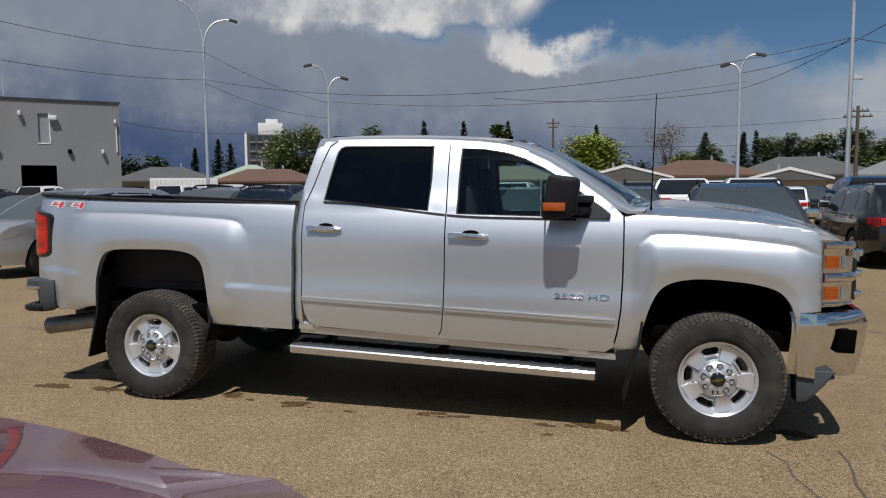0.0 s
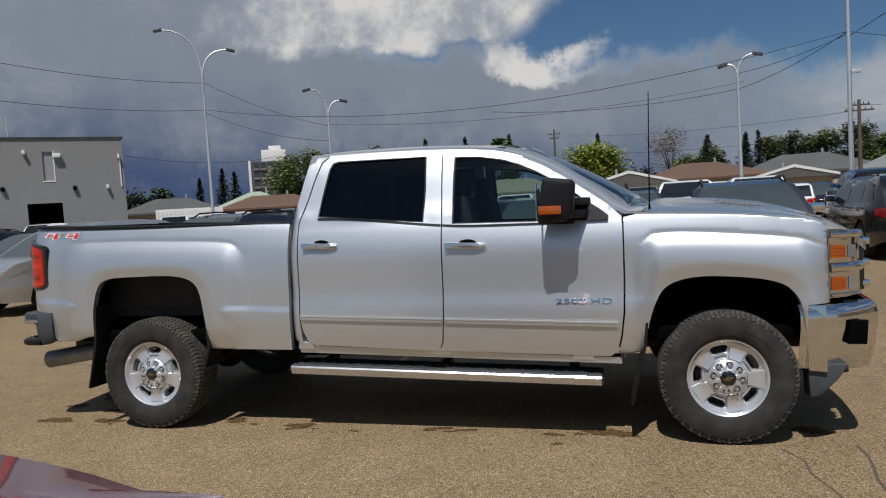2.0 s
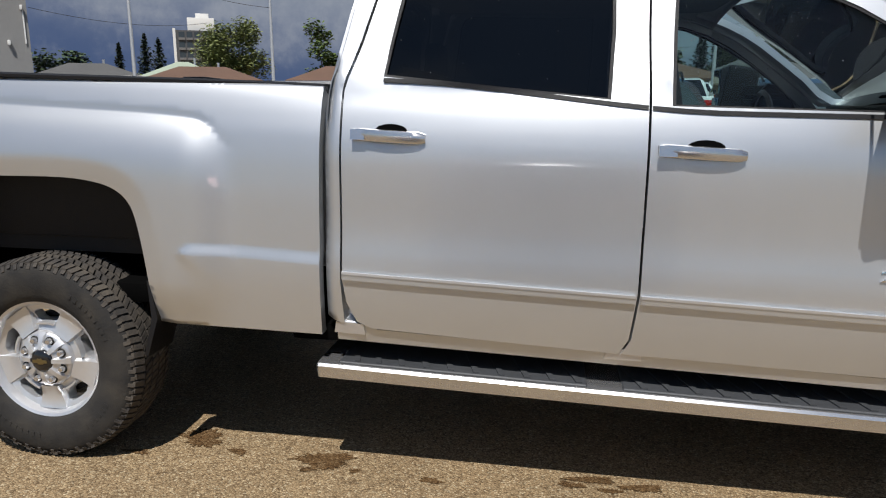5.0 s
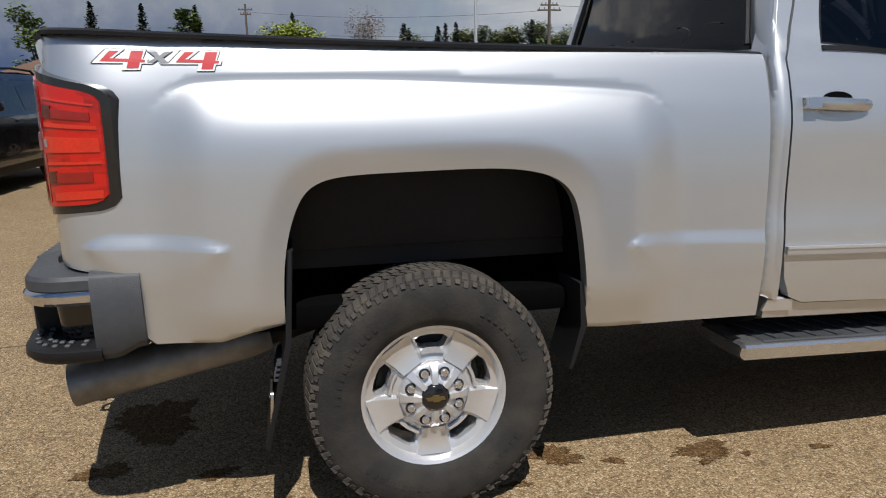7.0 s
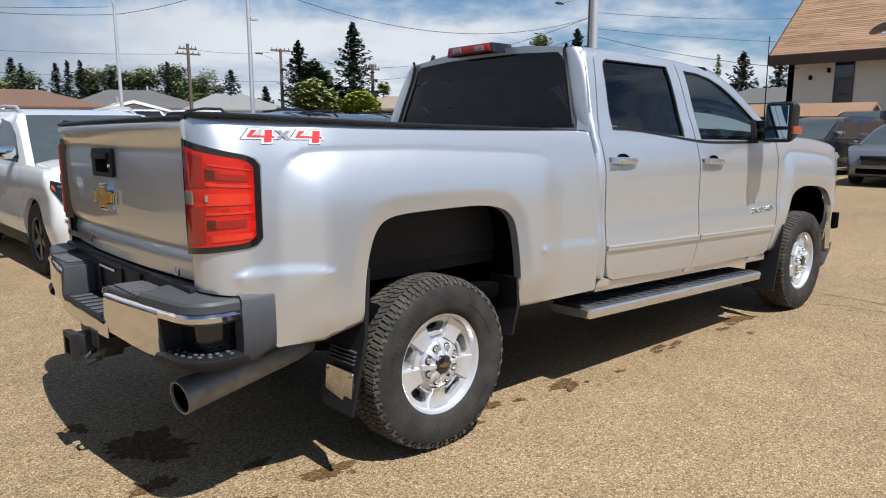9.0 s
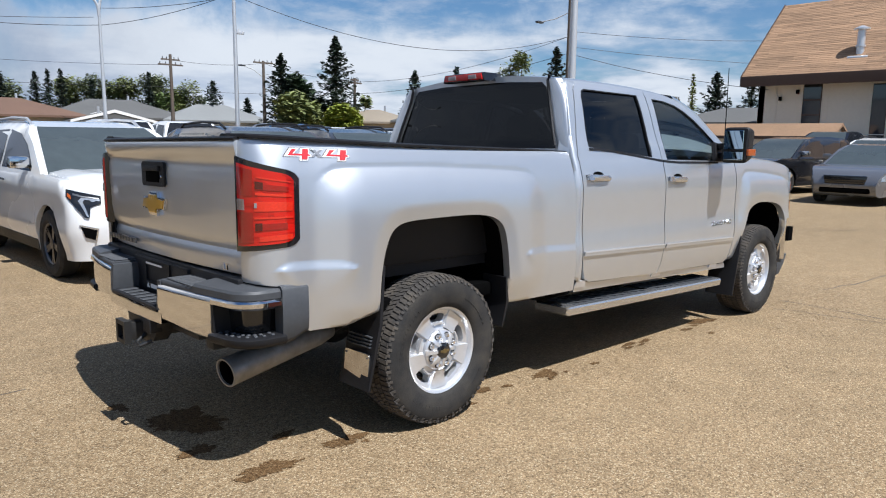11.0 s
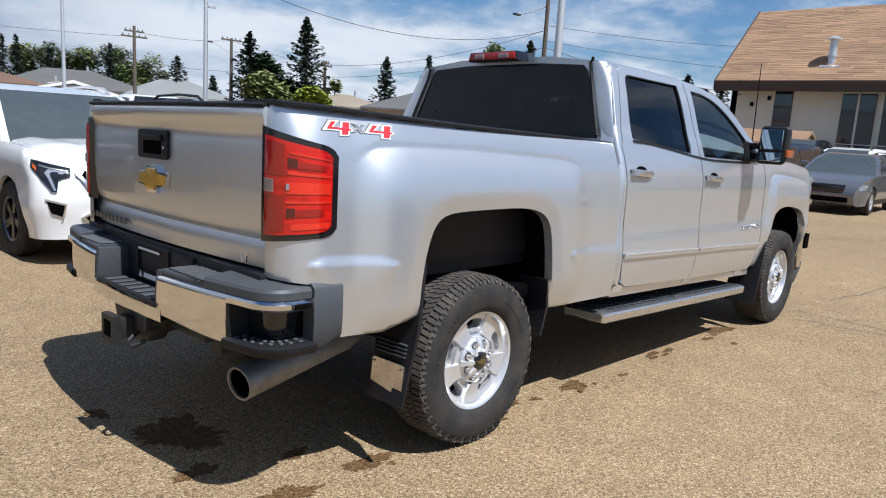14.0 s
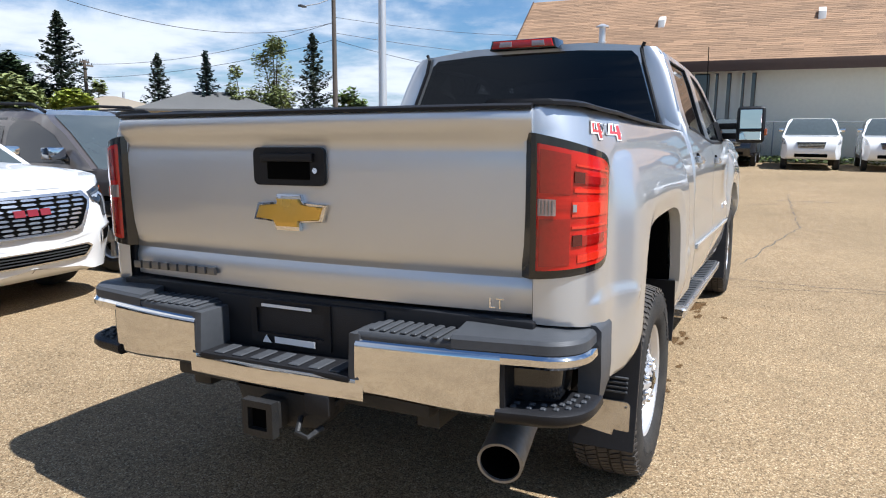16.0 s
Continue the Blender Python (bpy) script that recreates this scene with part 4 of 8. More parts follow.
    for key, x0, x1 in (("r", 1.347, 2.212), ("f", 2.224, 3.05)):
        line = [(x, belt(x) - 0.004) for x in span(x0, x1, 0.1)] + [(x, belt(x) - 0.018) for x in span(x0, x1, 0.1)[::-1]]
        part("belt_strip", plate(line, 0.004, (), (), 0.006, s), BLACK_PLASTIC, doors[key, s], "thin black belt strip")
    # sill with glint plates below the doors, and the pillar behind the rear door
    sill = [(1.165, 0.640), (1.225, 0.628), (1.262, 0.618), (1.33, 0.598), (3.29, 0.518), (3.30, 0.50), (3.30, 0.478), (1.165, 0.552)]
    part("rocker_sill", plate(sill, -0.012, span(1.2, 3.3, 0.1), (), 0.10, s), SILVER, truck, "silver sill below the doors")
    cpil = [(1.130, 0.64), (1.200, 0.62), (1.190, 0.78), (1.188, 1.40), (1.200, 1.45), (1.247, 1.57), (1.292, 1.71), (1.338, 1.83), (1.395, 1.872), (1.30, 1.878), (1.24, 1.83), (1.195, 1.66), (1.150, 1.47), (1.130, 1.40)]
    part("rear_pillar", panel(cpil, flank, s, (), span(1.14, 1.38, 0.016), span(0.66, 1.86, 0.04), 0.08), SILVER, truck, sharp=75)

# roof
roof = bmesh.new()
rows = []
ROOF_MID = curve_through([(1.235, 1.905), (1.27, 1.928), (1.36, 1.942), (1.6, 1.95), (2.0, 1.945), (2.4, 1.925), (2.6, 1.905), (2.74, 1.878)])
for x in [1.235, 1.25, 1.27, 1.31, 1.36, 1.45, 1.6, 1.8, 2.0, 2.2, 2.4, 2.55, 2.65, 2.74]:
    row = []
    edge = min(ROOF_EDGE(x), 1.885) - 0.012
    for y in [-1, -0.98, -0.95, -0.9, -0.8, -0.6, -0.3, 0, 0.3, 0.6, 0.8, 0.9, 0.95, 0.98, 1]:
        wy = (flank(1.5, edge) - 0.001) * y
        u = abs(y)
        z = edge + (ROOF_MID(x) - edge) * (1 - u**2.0) ** 0.55 if u < 1 else edge
        row.append(roof.verts.new((x, wy, z)))
    rows.append(row)
for a, b in zip(rows, rows[1:]):
    for k in range(len(a) - 1):
        roof.faces.new((a[k], a[k + 1], b[k + 1], b[k]))
rim = [e for e in roof.edges if len(e.link_faces) == 1]
r = bmesh.ops.extrude_edge_only(roof, edges=rim)
for v in [g for g in r["geom"] if isinstance(g, bmesh.types.BMVert)]:
    v.co.z -= 0.03
part("roof", roof, SILVER, truck, "silver roof", sharp=50)


def lift_x(z):
    """The lean of the cab's back wall."""
    return 1.172 + 0.075 * ease((z - 1.40) / 0.50)


def backwall(outline, holes, off, depth):
    own = bmesh.new()
    edges = []
    for loop in (outline, *holes):
        vs = [own.verts.new((0, p[0], p[1])) for p in loop]
        edges += [own.edges.new((vs[i], vs[(i + 1) % len(vs)])) for i in range(len(vs))]
    bmesh.ops.triangle_fill(own, use_beauty=True, edges=edges, normal=(-1, 0, 0))
    for z in span(1.0, 1.9, 0.06):
        bmesh.ops.bisect_plane(own, geom=own.verts[:] + own.edges[:] + own.faces[:], plane_co=(0, 0, z), plane_no=(0, 0, 1), dist=1e-5)
    for y in span(-0.8, 0.8, 0.2):
        bmesh.ops.bisect_plane(own, geom=own.verts[:] + own.edges[:] + own.faces[:], plane_co=(0, y, 0), plane_no=(0, 1, 0), dist=1e-5)
    for v in own.verts:
        v.co.x = lift_x(v.co.z) - off - 0.03 * (1 - (v.co.y / 0.8) ** 2)
    rim = [e for e in own.edges if len(e.link_faces) == 1]
    r = bmesh.ops.extrude_edge_only(own, edges=rim)
    for v in [g for g in r["geom"] if isinstance(g, bmesh.types.BMVert)]:
        v.co.x += depth
    return own


BACK_GLASS = [(-0.755, 1.440), (0.755, 1.440), (0.70, 1.60), (0.625, 1.835), (0.59, 1.868), (0.30, 1.885), (-0.30, 1.885), (-0.59, 1.868), (-0.625, 1.835), (-0.70, 1.60)]
WALL = [(-0.885, 0.62), (0.885, 0.62), (0.885, 1.34), (0.855, 1.42), (0.825, 1.50), (0.74, 1.84), (0.68, 1.89), (0.35, 1.925), (-0.35, 1.925), (-0.68, 1.89), (-0.74, 1.84), (-0.825, 1.50), (-0.855, 1.42), (-0.885, 1.34)]
part("cab_back_wall", backwall(WALL, (BACK_GLASS,), 0.0, 0.05), SILVER, truck)
pane = part("rear_window", backwall(BACK_GLASS, (), 0.006, 0.006), PRIVACY, truck, "dark tinted rear window")
pane.visible_shadow = False
for s in (-1, 1):
    strip = tube([(lift_x(z) - 0.03, s * y, z + 0.004) for y, z in ((0.765, 1.45), (0.72, 1.60), (0.66, 1.79), (0.645, 1.87), (0.66, 1.905))], 0.011, 6)
    part("window_seal", strip, BLACK_PLASTIC, truck)
CORNER_X = curve_through([(1.30, 1.131), (1.40, 1.131), (1.47, 1.151), (1.66, 1.196), (1.83, 1.242), (1.885, 1.262)])
CORNER_Y = curve_through([(1.30, 0.80), (1.44, 0.778), (1.60, 0.724), (1.79, 0.664), (1.835, 0.650), (1.885, 0.625)])
for s in (-1, 1):
    own = bmesh.new()
    rows = []
    for z in span(1.30, 1.885, 0.045):
        a = Vector((CORNER_X(z) + 0.012, flank(1.17, z) + 0.001))
        b = Vector((lift_x(z) - 0.016 - 0.03 * (1 - (CORNER_Y(z) / 0.8) ** 2), CORNER_Y(z)))
        c = Vector((min(a.x, b.x) - 0.022, a.y - 0.012))
        rows.append([own.verts.new((p.x, s * p.y, z)) for p in (a * (1 - u) ** 2 + c * 2 * u * (1 - u) + b * u * u for u in (0, 0.15, 0.3, 0.45, 0.6, 0.8, 1.0))])
    for p, q in zip(rows, rows[1:]):
        for k in range(6):
            own.faces.new((p[k], p[k + 1], q[k + 1], q[k]))
    part("rear_corner_panel", own, SILVER, truck, "rounded silver corner behind the rear door", sharp=60)
brake = part("high_brake_lamp", prism([(-0.20, 1.898), (0.20, 1.898), (0.185, 1.955), (-0.185, 1.955)], "x", 1.10, 1.30, 0.010), GLOSS_BLACK, truck, "high brake lamp with red and clear lenses")
part("red_lens", prism([(-0.185, 1.905), (0.185, 1.905), (0.172, 1.949), (-0.172, 1.949)], "x", 1.092, 1.12, 0.006), RED_LENS, brake, "red lens")
for s in (-1, 1):
    part("cargo_lens", prism([(s * 0.06, 1.912), (s * 0.135, 1.912), (s * 0.13, 1.942), (s * 0.06, 1.942)], "x", 1.086, 1.10, 0.003), CLEAR_LENS, brake, "clear cargo lens")

# windscreen and front pillars
ws = bmesh.new()
rows = []
for k in range(9):
    u = k / 8
    row = []
    for y in span(-0.80, 0.80, 0.16):
        yy = y * (0.80 + 0.17 * u)
        x = 2.735 + 0.10 * (1 - (y / 0.8) ** 2) + (3.44 - 2.735) * u + 0.10 * u * (1 - (y / 0.8) ** 2)
        z = 1.862 - 0.464 * u + 0.012 * math.sin(math.pi * u) - 0.012 * (1 - (y / 0.8) ** 2) * (1 - u)
        row.append(ws.verts.new((x, yy, z)))
    rows.append(row)
for a, b in zip(rows, rows[1:]):
    for j in range(len(a) - 1):
        ws.faces.new((a[j], a[j + 1], b[j + 1], b[j]))
pane = part("windscreen", ws, TINTED, truck, "tinted windscreen")
pane.visible_shadow = False
for s in (-1, 1):
    pil = bmesh.new()
    rows = []
    for k in range(11):
        u = k / 10
        x = 2.60 + (3.43 - 2.60) * u
        z = ROOF_EDGE(x)
        w = flank(x, min(z, 1.88)) if z > 1.42 else 0.92
        row = [pil.verts.new((x + a, s * (w + b), z + c)) for a, b, c in ((0.0, -0.004, -0.012), (0.02, -0.002, 0.004), (0.035, -0.03, 0.026), (0.05, -0.075, 0.03), (0.03, -0.09, 0.0))]
        rows.append(row)
    for a, b in zip(rows, rows[1:]):
        for j in range(4):
            pil.faces.new((a[j], a[j + 1], b[j + 1], b[j]))
    part("front_pillar", pil, SILVER, truck)

# wings and bonnet
FENDER_TOP = curve_through([(3.33, 1.385), (3.6, 1.376), (3.98, 1.368), (4.2, 1.350), (4.36, 1.328), (4.47, 1.300)])
wing = [(3.337, 1.36), (3.336, 1.0), (3.328, 0.80), (3.31, 0.66), (3.285, 0.55), (3.33, 0.545)] + FRONT_ARCH[::-1] + [(4.335, 0.835), (4.455, 0.845), (4.453, 1.292)] + [(x, FENDER_TOP(x)) for x in (4.42, 4.3, 4.15, 3.98, 3.8, 3.6, 3.45)]
both("front_wing", panel(wing, flank, -1, (), span(3.34, 4.45, 0.022), span(0.56, 1.36, 0.018), 0.05, [(x, FRONT_LINE(x) + d) for x in span(3.39, 4.43, 0.022) for d in (-0.03, -0.018, -0.008, 0.002, 0.012, 0.024)]), SILVER, truck, "", 75)
bonnet = bmesh.new()
rows = []
for x in span(3.40, 4.72, 0.06):
    row = []
    half = min(flank(min(x, 4.46), FENDER_TOP(min(x, 4.46)) - 0.01), 0.93) - (0.0 if x < 4.46 else 0.20 * ((x - 4.46) / 0.26) ** 2)
    base = FENDER_TOP(x) if x < 4.47 else 1.300 - 0.10 * ((x - 4.47) / 0.25) ** 1.5
    for y in span(-1, 1, 0.08):
        crown = (0.056 + 0.012 * ease((4.4 - x) / 0.6)) * (1 - abs(y) ** 2.2)
        scoop = 0.036 * ease((0.46 - abs(y)) / 0.10) * ease((x - 3.5) / 0.12) * ease((4.62 - x) / 0.5)
        front = -0.03 * ease((x - 4.4) / 0.3)
        row.append(bonnet.verts.new((x + 0.05 * (1 - y * y) * ease((x - 4.3) / 0.3), half * y, base + crown + scoop + front)))
    rows.append(row)
for a, b in zip(rows, rows[1:]):
    for k in range(len(a) - 1):
        bonnet.faces.new((a[k], a[k + 1], b[k + 1], b[k]))
rim = [e for e in bonnet.edges if len(e.link_faces) == 1]
r = bmesh.ops.extrude_edge_only(bonnet, edges=rim)
for v in [g for g in r["geom"] if isinstance(g, bmesh.types.BMVert)]:
    v.co.z -= 0.05
hood = part("bonnet", bonnet, SILVER, truck, "silver bonnet with a raised centre", sharp=45)
for s in (-1, 1):
    for k in range(7):
        x0 = 3.92 + k * 0.042
        part("name_bar", prism([(x0, 1.476 - 0.11 * (x0 - 3.6)), (x0 + 0.032, 1.472 - 0.11 * (x0 - 3.6)), (x0 + 0.036, 1.500 - 0.11 * (x0 - 3.6)), (x0 + 0.006, 1.502 - 0.11 * (x0 - 3.6))], "y", s * 0.405, s * 0.420, 0.002), CHROME, hood, "bright bar in place of a letter")
part("cowl", box(3.36, 3.52, -0.86, 0.86, 1.34, 1.385, 0.012), BLACK_PLASTIC, truck, "black cowl below the windscreen")
for s in (-1, 1):
    part("wiper", tube([(3.46, s * 0.62, 1.40), (3.40, s * 0.3, 1.425), (3.43, s * 0.02, 1.43)], 0.008, 6), MATT_BLACK, truck)
ant = tube([(3.50, -0.76, 1.385), (3.50, -0.76, 1.44), (3.515, -0.755, 2.13)], [0.012, 0.005, 0.003], 6)
part("aerial", ant, MATT_BLACK, truck, "thin black whip aerial")

# front face
for s in (-1, 1):
    lampbox = panel([(4.458, 0.868), (4.458, 1.262), (4.53, 1.258), (4.61, 1.245), (4.66, 1.225), (4.66, 0.88), (4.57, 0.87)], lambda x, z: flank(x, 1.0) + 0.002, s, (), span(4.48, 4.65, 0.03), (), 0.05)
    lamp = part("headlamp", lampbox, CHROME, truck, "stacked headlamps in a chrome surround")
    for zb, rb in ((1.228, 0.022), (1.040, 0.030), (0.884, 0.012)):
        part("chrome_bar", tube([(4.464 + 0.024 * j, s * (flank(4.464 + 0.024 * j, 1.0) - 0.004), zb) for j in range(9)], rb, 12), CHROME, lamp, "rounded chrome bar")
    for z0, z1 in ((1.084, 1.180), (0.902, 0.998)):
        zm = z0 + 0.010
        zt = z1 - 0.010
        bezel = part("lamp_bezel", panel([(4.462, z0), (4.462, z1), (4.655, z1 - 0.008), (4.655, z0)], lambda x, z: flank(x, 1.0) + 0.007, s, (), (4.5, 4.54, 4.58, 4.62), (), 0.006), CHROME, lamp, "bright lamp bezel")
        part("amber_lens", panel([(4.470, zm), (4.470, zt), (4.556, zt - 0.003), (4.556, zm)], lambda x, z: flank(x, 1.0) + 0.011, s, (), (4.5, 4.54), (), 0.007), AMBER, bezel, "amber lens")
        for k in range(3):
            za = zm + 0.016 + 0.019 * k
            part("lens_rib", panel([(4.474, za), (4.474, za + 0.005), (4.552, za + 0.005), (4.552, za)], lambda x, z: flank(x, 1.0) + 0.0135, s, (), (4.5, 4.54), (), 0.004), DARK_AMBER, bezel, "darker amber rib")
        part("clear_lens", panel([(4.572, zm), (4.572, zt - 0.002), (4.625, zt - 0.005), (4.625, zm)], lambda x, z: flank(x, 1.0) + 0.010, s, (), (4.60,), (), 0.006), LAMP_GLASS, bezel, "clear lens")
grille = part("grille", box(4.64, 4.75, -0.62, 0.62, 0.87, 1.20, 0.02), GLOSS_BLACK, truck, "black grille with chrome bars")
for z in (0.91, 1.04, 1.17):
    part("grille_bar", box(4.73, 4.78, -0.62, 0.62, z - 0.022, z + 0.022, 0.012), CHROME, grille)
fb = bmesh.new()
rows = []
for a in span(-1.0, -0.8, 0.02)[:-1] + span(-0.8, 0.8, 0.08) + span(0.8, 1.0, 0.02)[1:]:
    u = abs(a)
    y = 0.975 * (a if u < 0.9 else math.copysign(0.9 + 0.1 * math.sin((u - 0.9) / 0.1 * math.pi / 2), a))
    x = 4.82 - 0.10 * u**2 - (0.42 * ((u - 0.84) / 0.16) ** 1.6 if u > 0.84 else 0)
    wrap = ease((u - 0.84) / 0.12)
    low = -0.05 * ease((u - 0.7) / 0.2)
    row = [fb.verts.new((x - d * (1 - 0.6 * wrap), y - math.copysign(d * wrap, y), z)) for d, z in ((0.07, 0.842), (0.028, 0.832), (0.010, 0.812), (0.0, 0.765), (0.001, 0.70), (0.012, 0.62), (0.028, 0.56 + low * 0.5), (0.050, 0.505 + low), (0.085, 0.488 + low))]
    rows.append(row)
for a, b in zip(rows, rows[1:]):
    for k in range(8):
        fb.faces.new((a[k], a[k + 1], b[k + 1], b[k]))
bumper = part("front_bumper", fb, CHROME, truck, "chrome front bumper")
for s in (-1, 1):
    part("fog_recess", prism([(4.555, 0.60), (4.65, 0.60), (4.66, 0.735), (4.575, 0.735)], "y", s * 0.90, s * 0.945, 0.004), MATT_BLACK, bumper, "black fog lamp recess")
    part("bumper_end_cap", prism([(4.34, 0.45), (4.44, 0.44), (4.44, 0.83), (4.33, 0.83)], "y", s * 0.90, s * 0.962, 0.01), CHROME, bumper)
    dam = prism([(4.35, 0.29), (4.41, 0.30), (4.50, 0.40), (4.56, 0.48), (4.34, 0.48)], "y", s * 0.80, s * 0.94, 0.01)
    part("air_dam_end", dam, GREY_PLASTIC, truck, "grey plastic air deflector below the bumper")
part("air_dam", box(4.52, 4.60, -0.80, 0.80, 0.40, 0.52, 0.02), GREY_PLASTIC, truck)

# door mirrors on twin arms
for s in (-1, 1):
    head = box(2.865, 3.075, min(s * 1.03, s * 1.235), max(s * 1.03, s * 1.235), 1.335, 1.615, 0.04, 3)
    for v in head.verts:
        k = (v.co.x - 2.865) / 0.21
        v.co.z = 1.475 + (v.co.z - 1.475) * (1 - 0.16 * k)
        v.co.y = s * (1.132 + (abs(v.co.y) - 1.132) * (1 - 0.42 * k))
        v.co.x += 0.03 * ease((v.co.z - 1.42) / 0.1) * (1 - k)
        v.co.x -= 0.05 * k * ease((1.42 - v.co.z) / 0.08)
    mirror = part("door_mirror", head, BLACK_PLASTIC, truck, "black towing mirror on two arms")
    part("mirror_glass", box(2.858, 2.868, min(s * 1.06, s * 1.205), max(s * 1.06, s * 1.205), 1.445, 1.585, 0.003, 1), MIRROR, mirror, "flat mirror glass")
    part("blind_spot_glass", box(2.858, 2.868, min(s * 1.06, s * 1.205), max(s * 1.06, s * 1.205), 1.362, 1.425, 0.003, 1), MIRROR, mirror, "small lower mirror glass")
    part("indicator", box(2.875, 3.0, min(s * 1.222, s * 1.242), max(s * 1.222, s * 1.242), 1.395, 1.445, 0.006), DARK_AMBER, mirror, "dark amber side indicator")
    for z in (1.468, 1.392):
        part("mirror_arm", prism([(3.02, s * 1.12), (2.98, s * 1.06), (3.07, s * 0.90), (3.15, s * 0.90), (3.07, s * 1.08)], "z", z - 0.024, z + 0.024, 0.010), BLACK_PLASTIC, mirror)
    part("mirror_foot", panel([(2.99, 1.350), (3.01, 1.42), (3.06, 1.50), (3.10, 1.492), (3.19, 1.425), (3.25, 1.375), (3.245, 1.350)], lambda x, z: flank(x, z) + 0.02, s, (), (), (), 0.03), BLACK_PLASTIC, mirror, "black mirror foot on the door")


# wheels
def wheel_bms():
    R, W = 0.399, 0.262
    prof = [(0.222, -0.085), (0.232, -0.108), (0.262, -0.124), (0.31, -0.131), (0.352, -0.127), (0.378, -0.115), (0.389, -0.098), (0.392, -0.05), (0.392, 0.05), (0.389, 0.098), (0.378, 0.115), (0.31, 0.131), (0.262, 0.124), (0.232, 0.108), (0.222, 0.085)]
    tyre = revolve(prof, 72)
    tread = bmesh.new()
    n = 84
    rnd = random.Random(4)
    def block(a0, a1, y0, y1, skew, r0, r1):
        pts = []
        for r in (r0, r1):
            for a, y, k in ((a0, y0, 0), (a1, y0, 0), (a1, y1, 1), (a0, y1, 1)):
                ang = a + skew * k
                rr = r - (0.011 if abs(y) > 0.11 else 0.0)
                pts.append(tread.verts.new((rr * math.cos(ang), y, rr * math.sin(ang))))
        for q in ((0, 1, 2, 3), (4, 5, 6, 7), (0, 1, 5, 4), (1, 2, 6, 5), (2, 3, 7, 6), (3, 0, 4, 7)):
            tread.faces.new([pts[i] for i in q])
    step = 2 * math.pi / n
    for k in range(n):
        a = k * step
        for s in (-1, 1):
            off = 0.0 if s < 0 else step / 2
            long = 0.117 if k % 2 else 0.112
            block(a + off, a + off + step * 0.70, s * 0.072, s * long, 0.02, 0.388, R)
            block(a + off + step * 0.3, a + off + step * 1.05, s * 0.026, s * 0.064, 0.05 * s, 0.388, R)
        block(a, a + step * 0.78, -0.018, 0.018, 0.03, 0.388, R)
    # side lugs of the shoulder
    for k in range(n):
        a = k * step + step * 0.15
        low = 0.362 if k % 2 else 0.371
        for s in (-1, 1):
            pts = []
            for r, yy in ((low, 0.1225), (low + 0.001, 0.1252), (0.384, 0.111), (0.383, 0.1165)):
                for da in (0, step * 0.5):
                    pts.append(tread.verts.new((r * math.cos(a + da), s * yy, r * math.sin(a + da))))
            for q in ((0, 1, 3, 2), (2, 3, 7, 6), (6, 7, 5, 4), (0, 2, 6, 4), (1, 3, 7, 5)):
                tread.faces.new([pts[i] for i in q])
    # raised rim-side lettering kept as plain bars
    marks = bmesh.new()
    for start, count in ((0.35, 9), (2.2, 11), (3.9, 9), (5.3, 6)):
        for k in range(count):
            a = start + k * 0.085
            pts = []
            for yy in (-0.1275, -0.1322):
                for r, da in ((0.296, 0.0), (0.296, 0.045), (0.314, 0.045), (0.314, 0.0)):
                    pts.append(marks.verts.new((r * math.cos(a + da), yy, r * math.sin(a + da))))
            for q in ((0, 1, 2, 3), (4, 5, 6, 7), (0, 1, 5, 4), (1, 2, 6, 5), (2, 3, 7, 6), (3, 0, 4, 7)):
                marks.faces.new([pts[i] for i in q])
    barrel = revolve([(0.222, 0.085), (0.205, 0.06), (0.200, -0.03), (0.214, -0.085), (0.222, -0.102), (0.233, -0.108), (0.236, -0.100), (0.226, -0.088)], 64)
    # wheel face with five long windows
    circle = lambda r, n=60: [(r * math.cos(2 * math.pi * k / n), r * math.sin(2 * math.pi * k / n)) for k in range(n)]
    slots = []
    for k in range(5):
        mid = math.pi / 2 + 2 * math.pi * k / 5
        loop = []
        for r, half, order in ((0.193, 0.30, 1), (0.146, 0.27, -1)):
            arc = [mid + half * (j / 6 * 2 - 1) for j in range(7)]
            for j, ang in enumerate(arc if order > 0 else arc[::-1]):
                soft = 0.010 if j in (0, 6) else 0.0
                rr = r - soft if r > 0.17 else r + soft
                loop.append((rr * math.cos(ang), rr * math.sin(ang)))
        slots.append(loop)
    face = sheet(circle(0.213), slots + [circle(0.05, 30)])
    bmesh.ops.subdivide_edges(face, edges=face.edges[:], cuts=2)
    def dish(r):
        return -0.060 - 0.030 * ease((0.14 - r) / 0.05) - 0.016 * ease((r - 0.17) / 0.04)
    for v in face.verts:
        v.co.y = dish(math.hypot(v.co.x, v.co.z))
    rim = [e for e in face.edges if len(e.link_faces) == 1]
    r = bmesh.ops.extrude_edge_only(face, edges=rim)
    for v in [g for g in r["geom"] if isinstance(g, bmesh.types.BMVert)]:
        v.co.y += 0.045
    hub = revolve([(0.112, -0.062), (0.110, -0.088), (0.100, -0.098), (0.085, -0.100), (0.062, -0.104), (0.052, -0.112), (0.046, -0.113)], 40)
    return tyre, tread, marks, barrel, face, hub


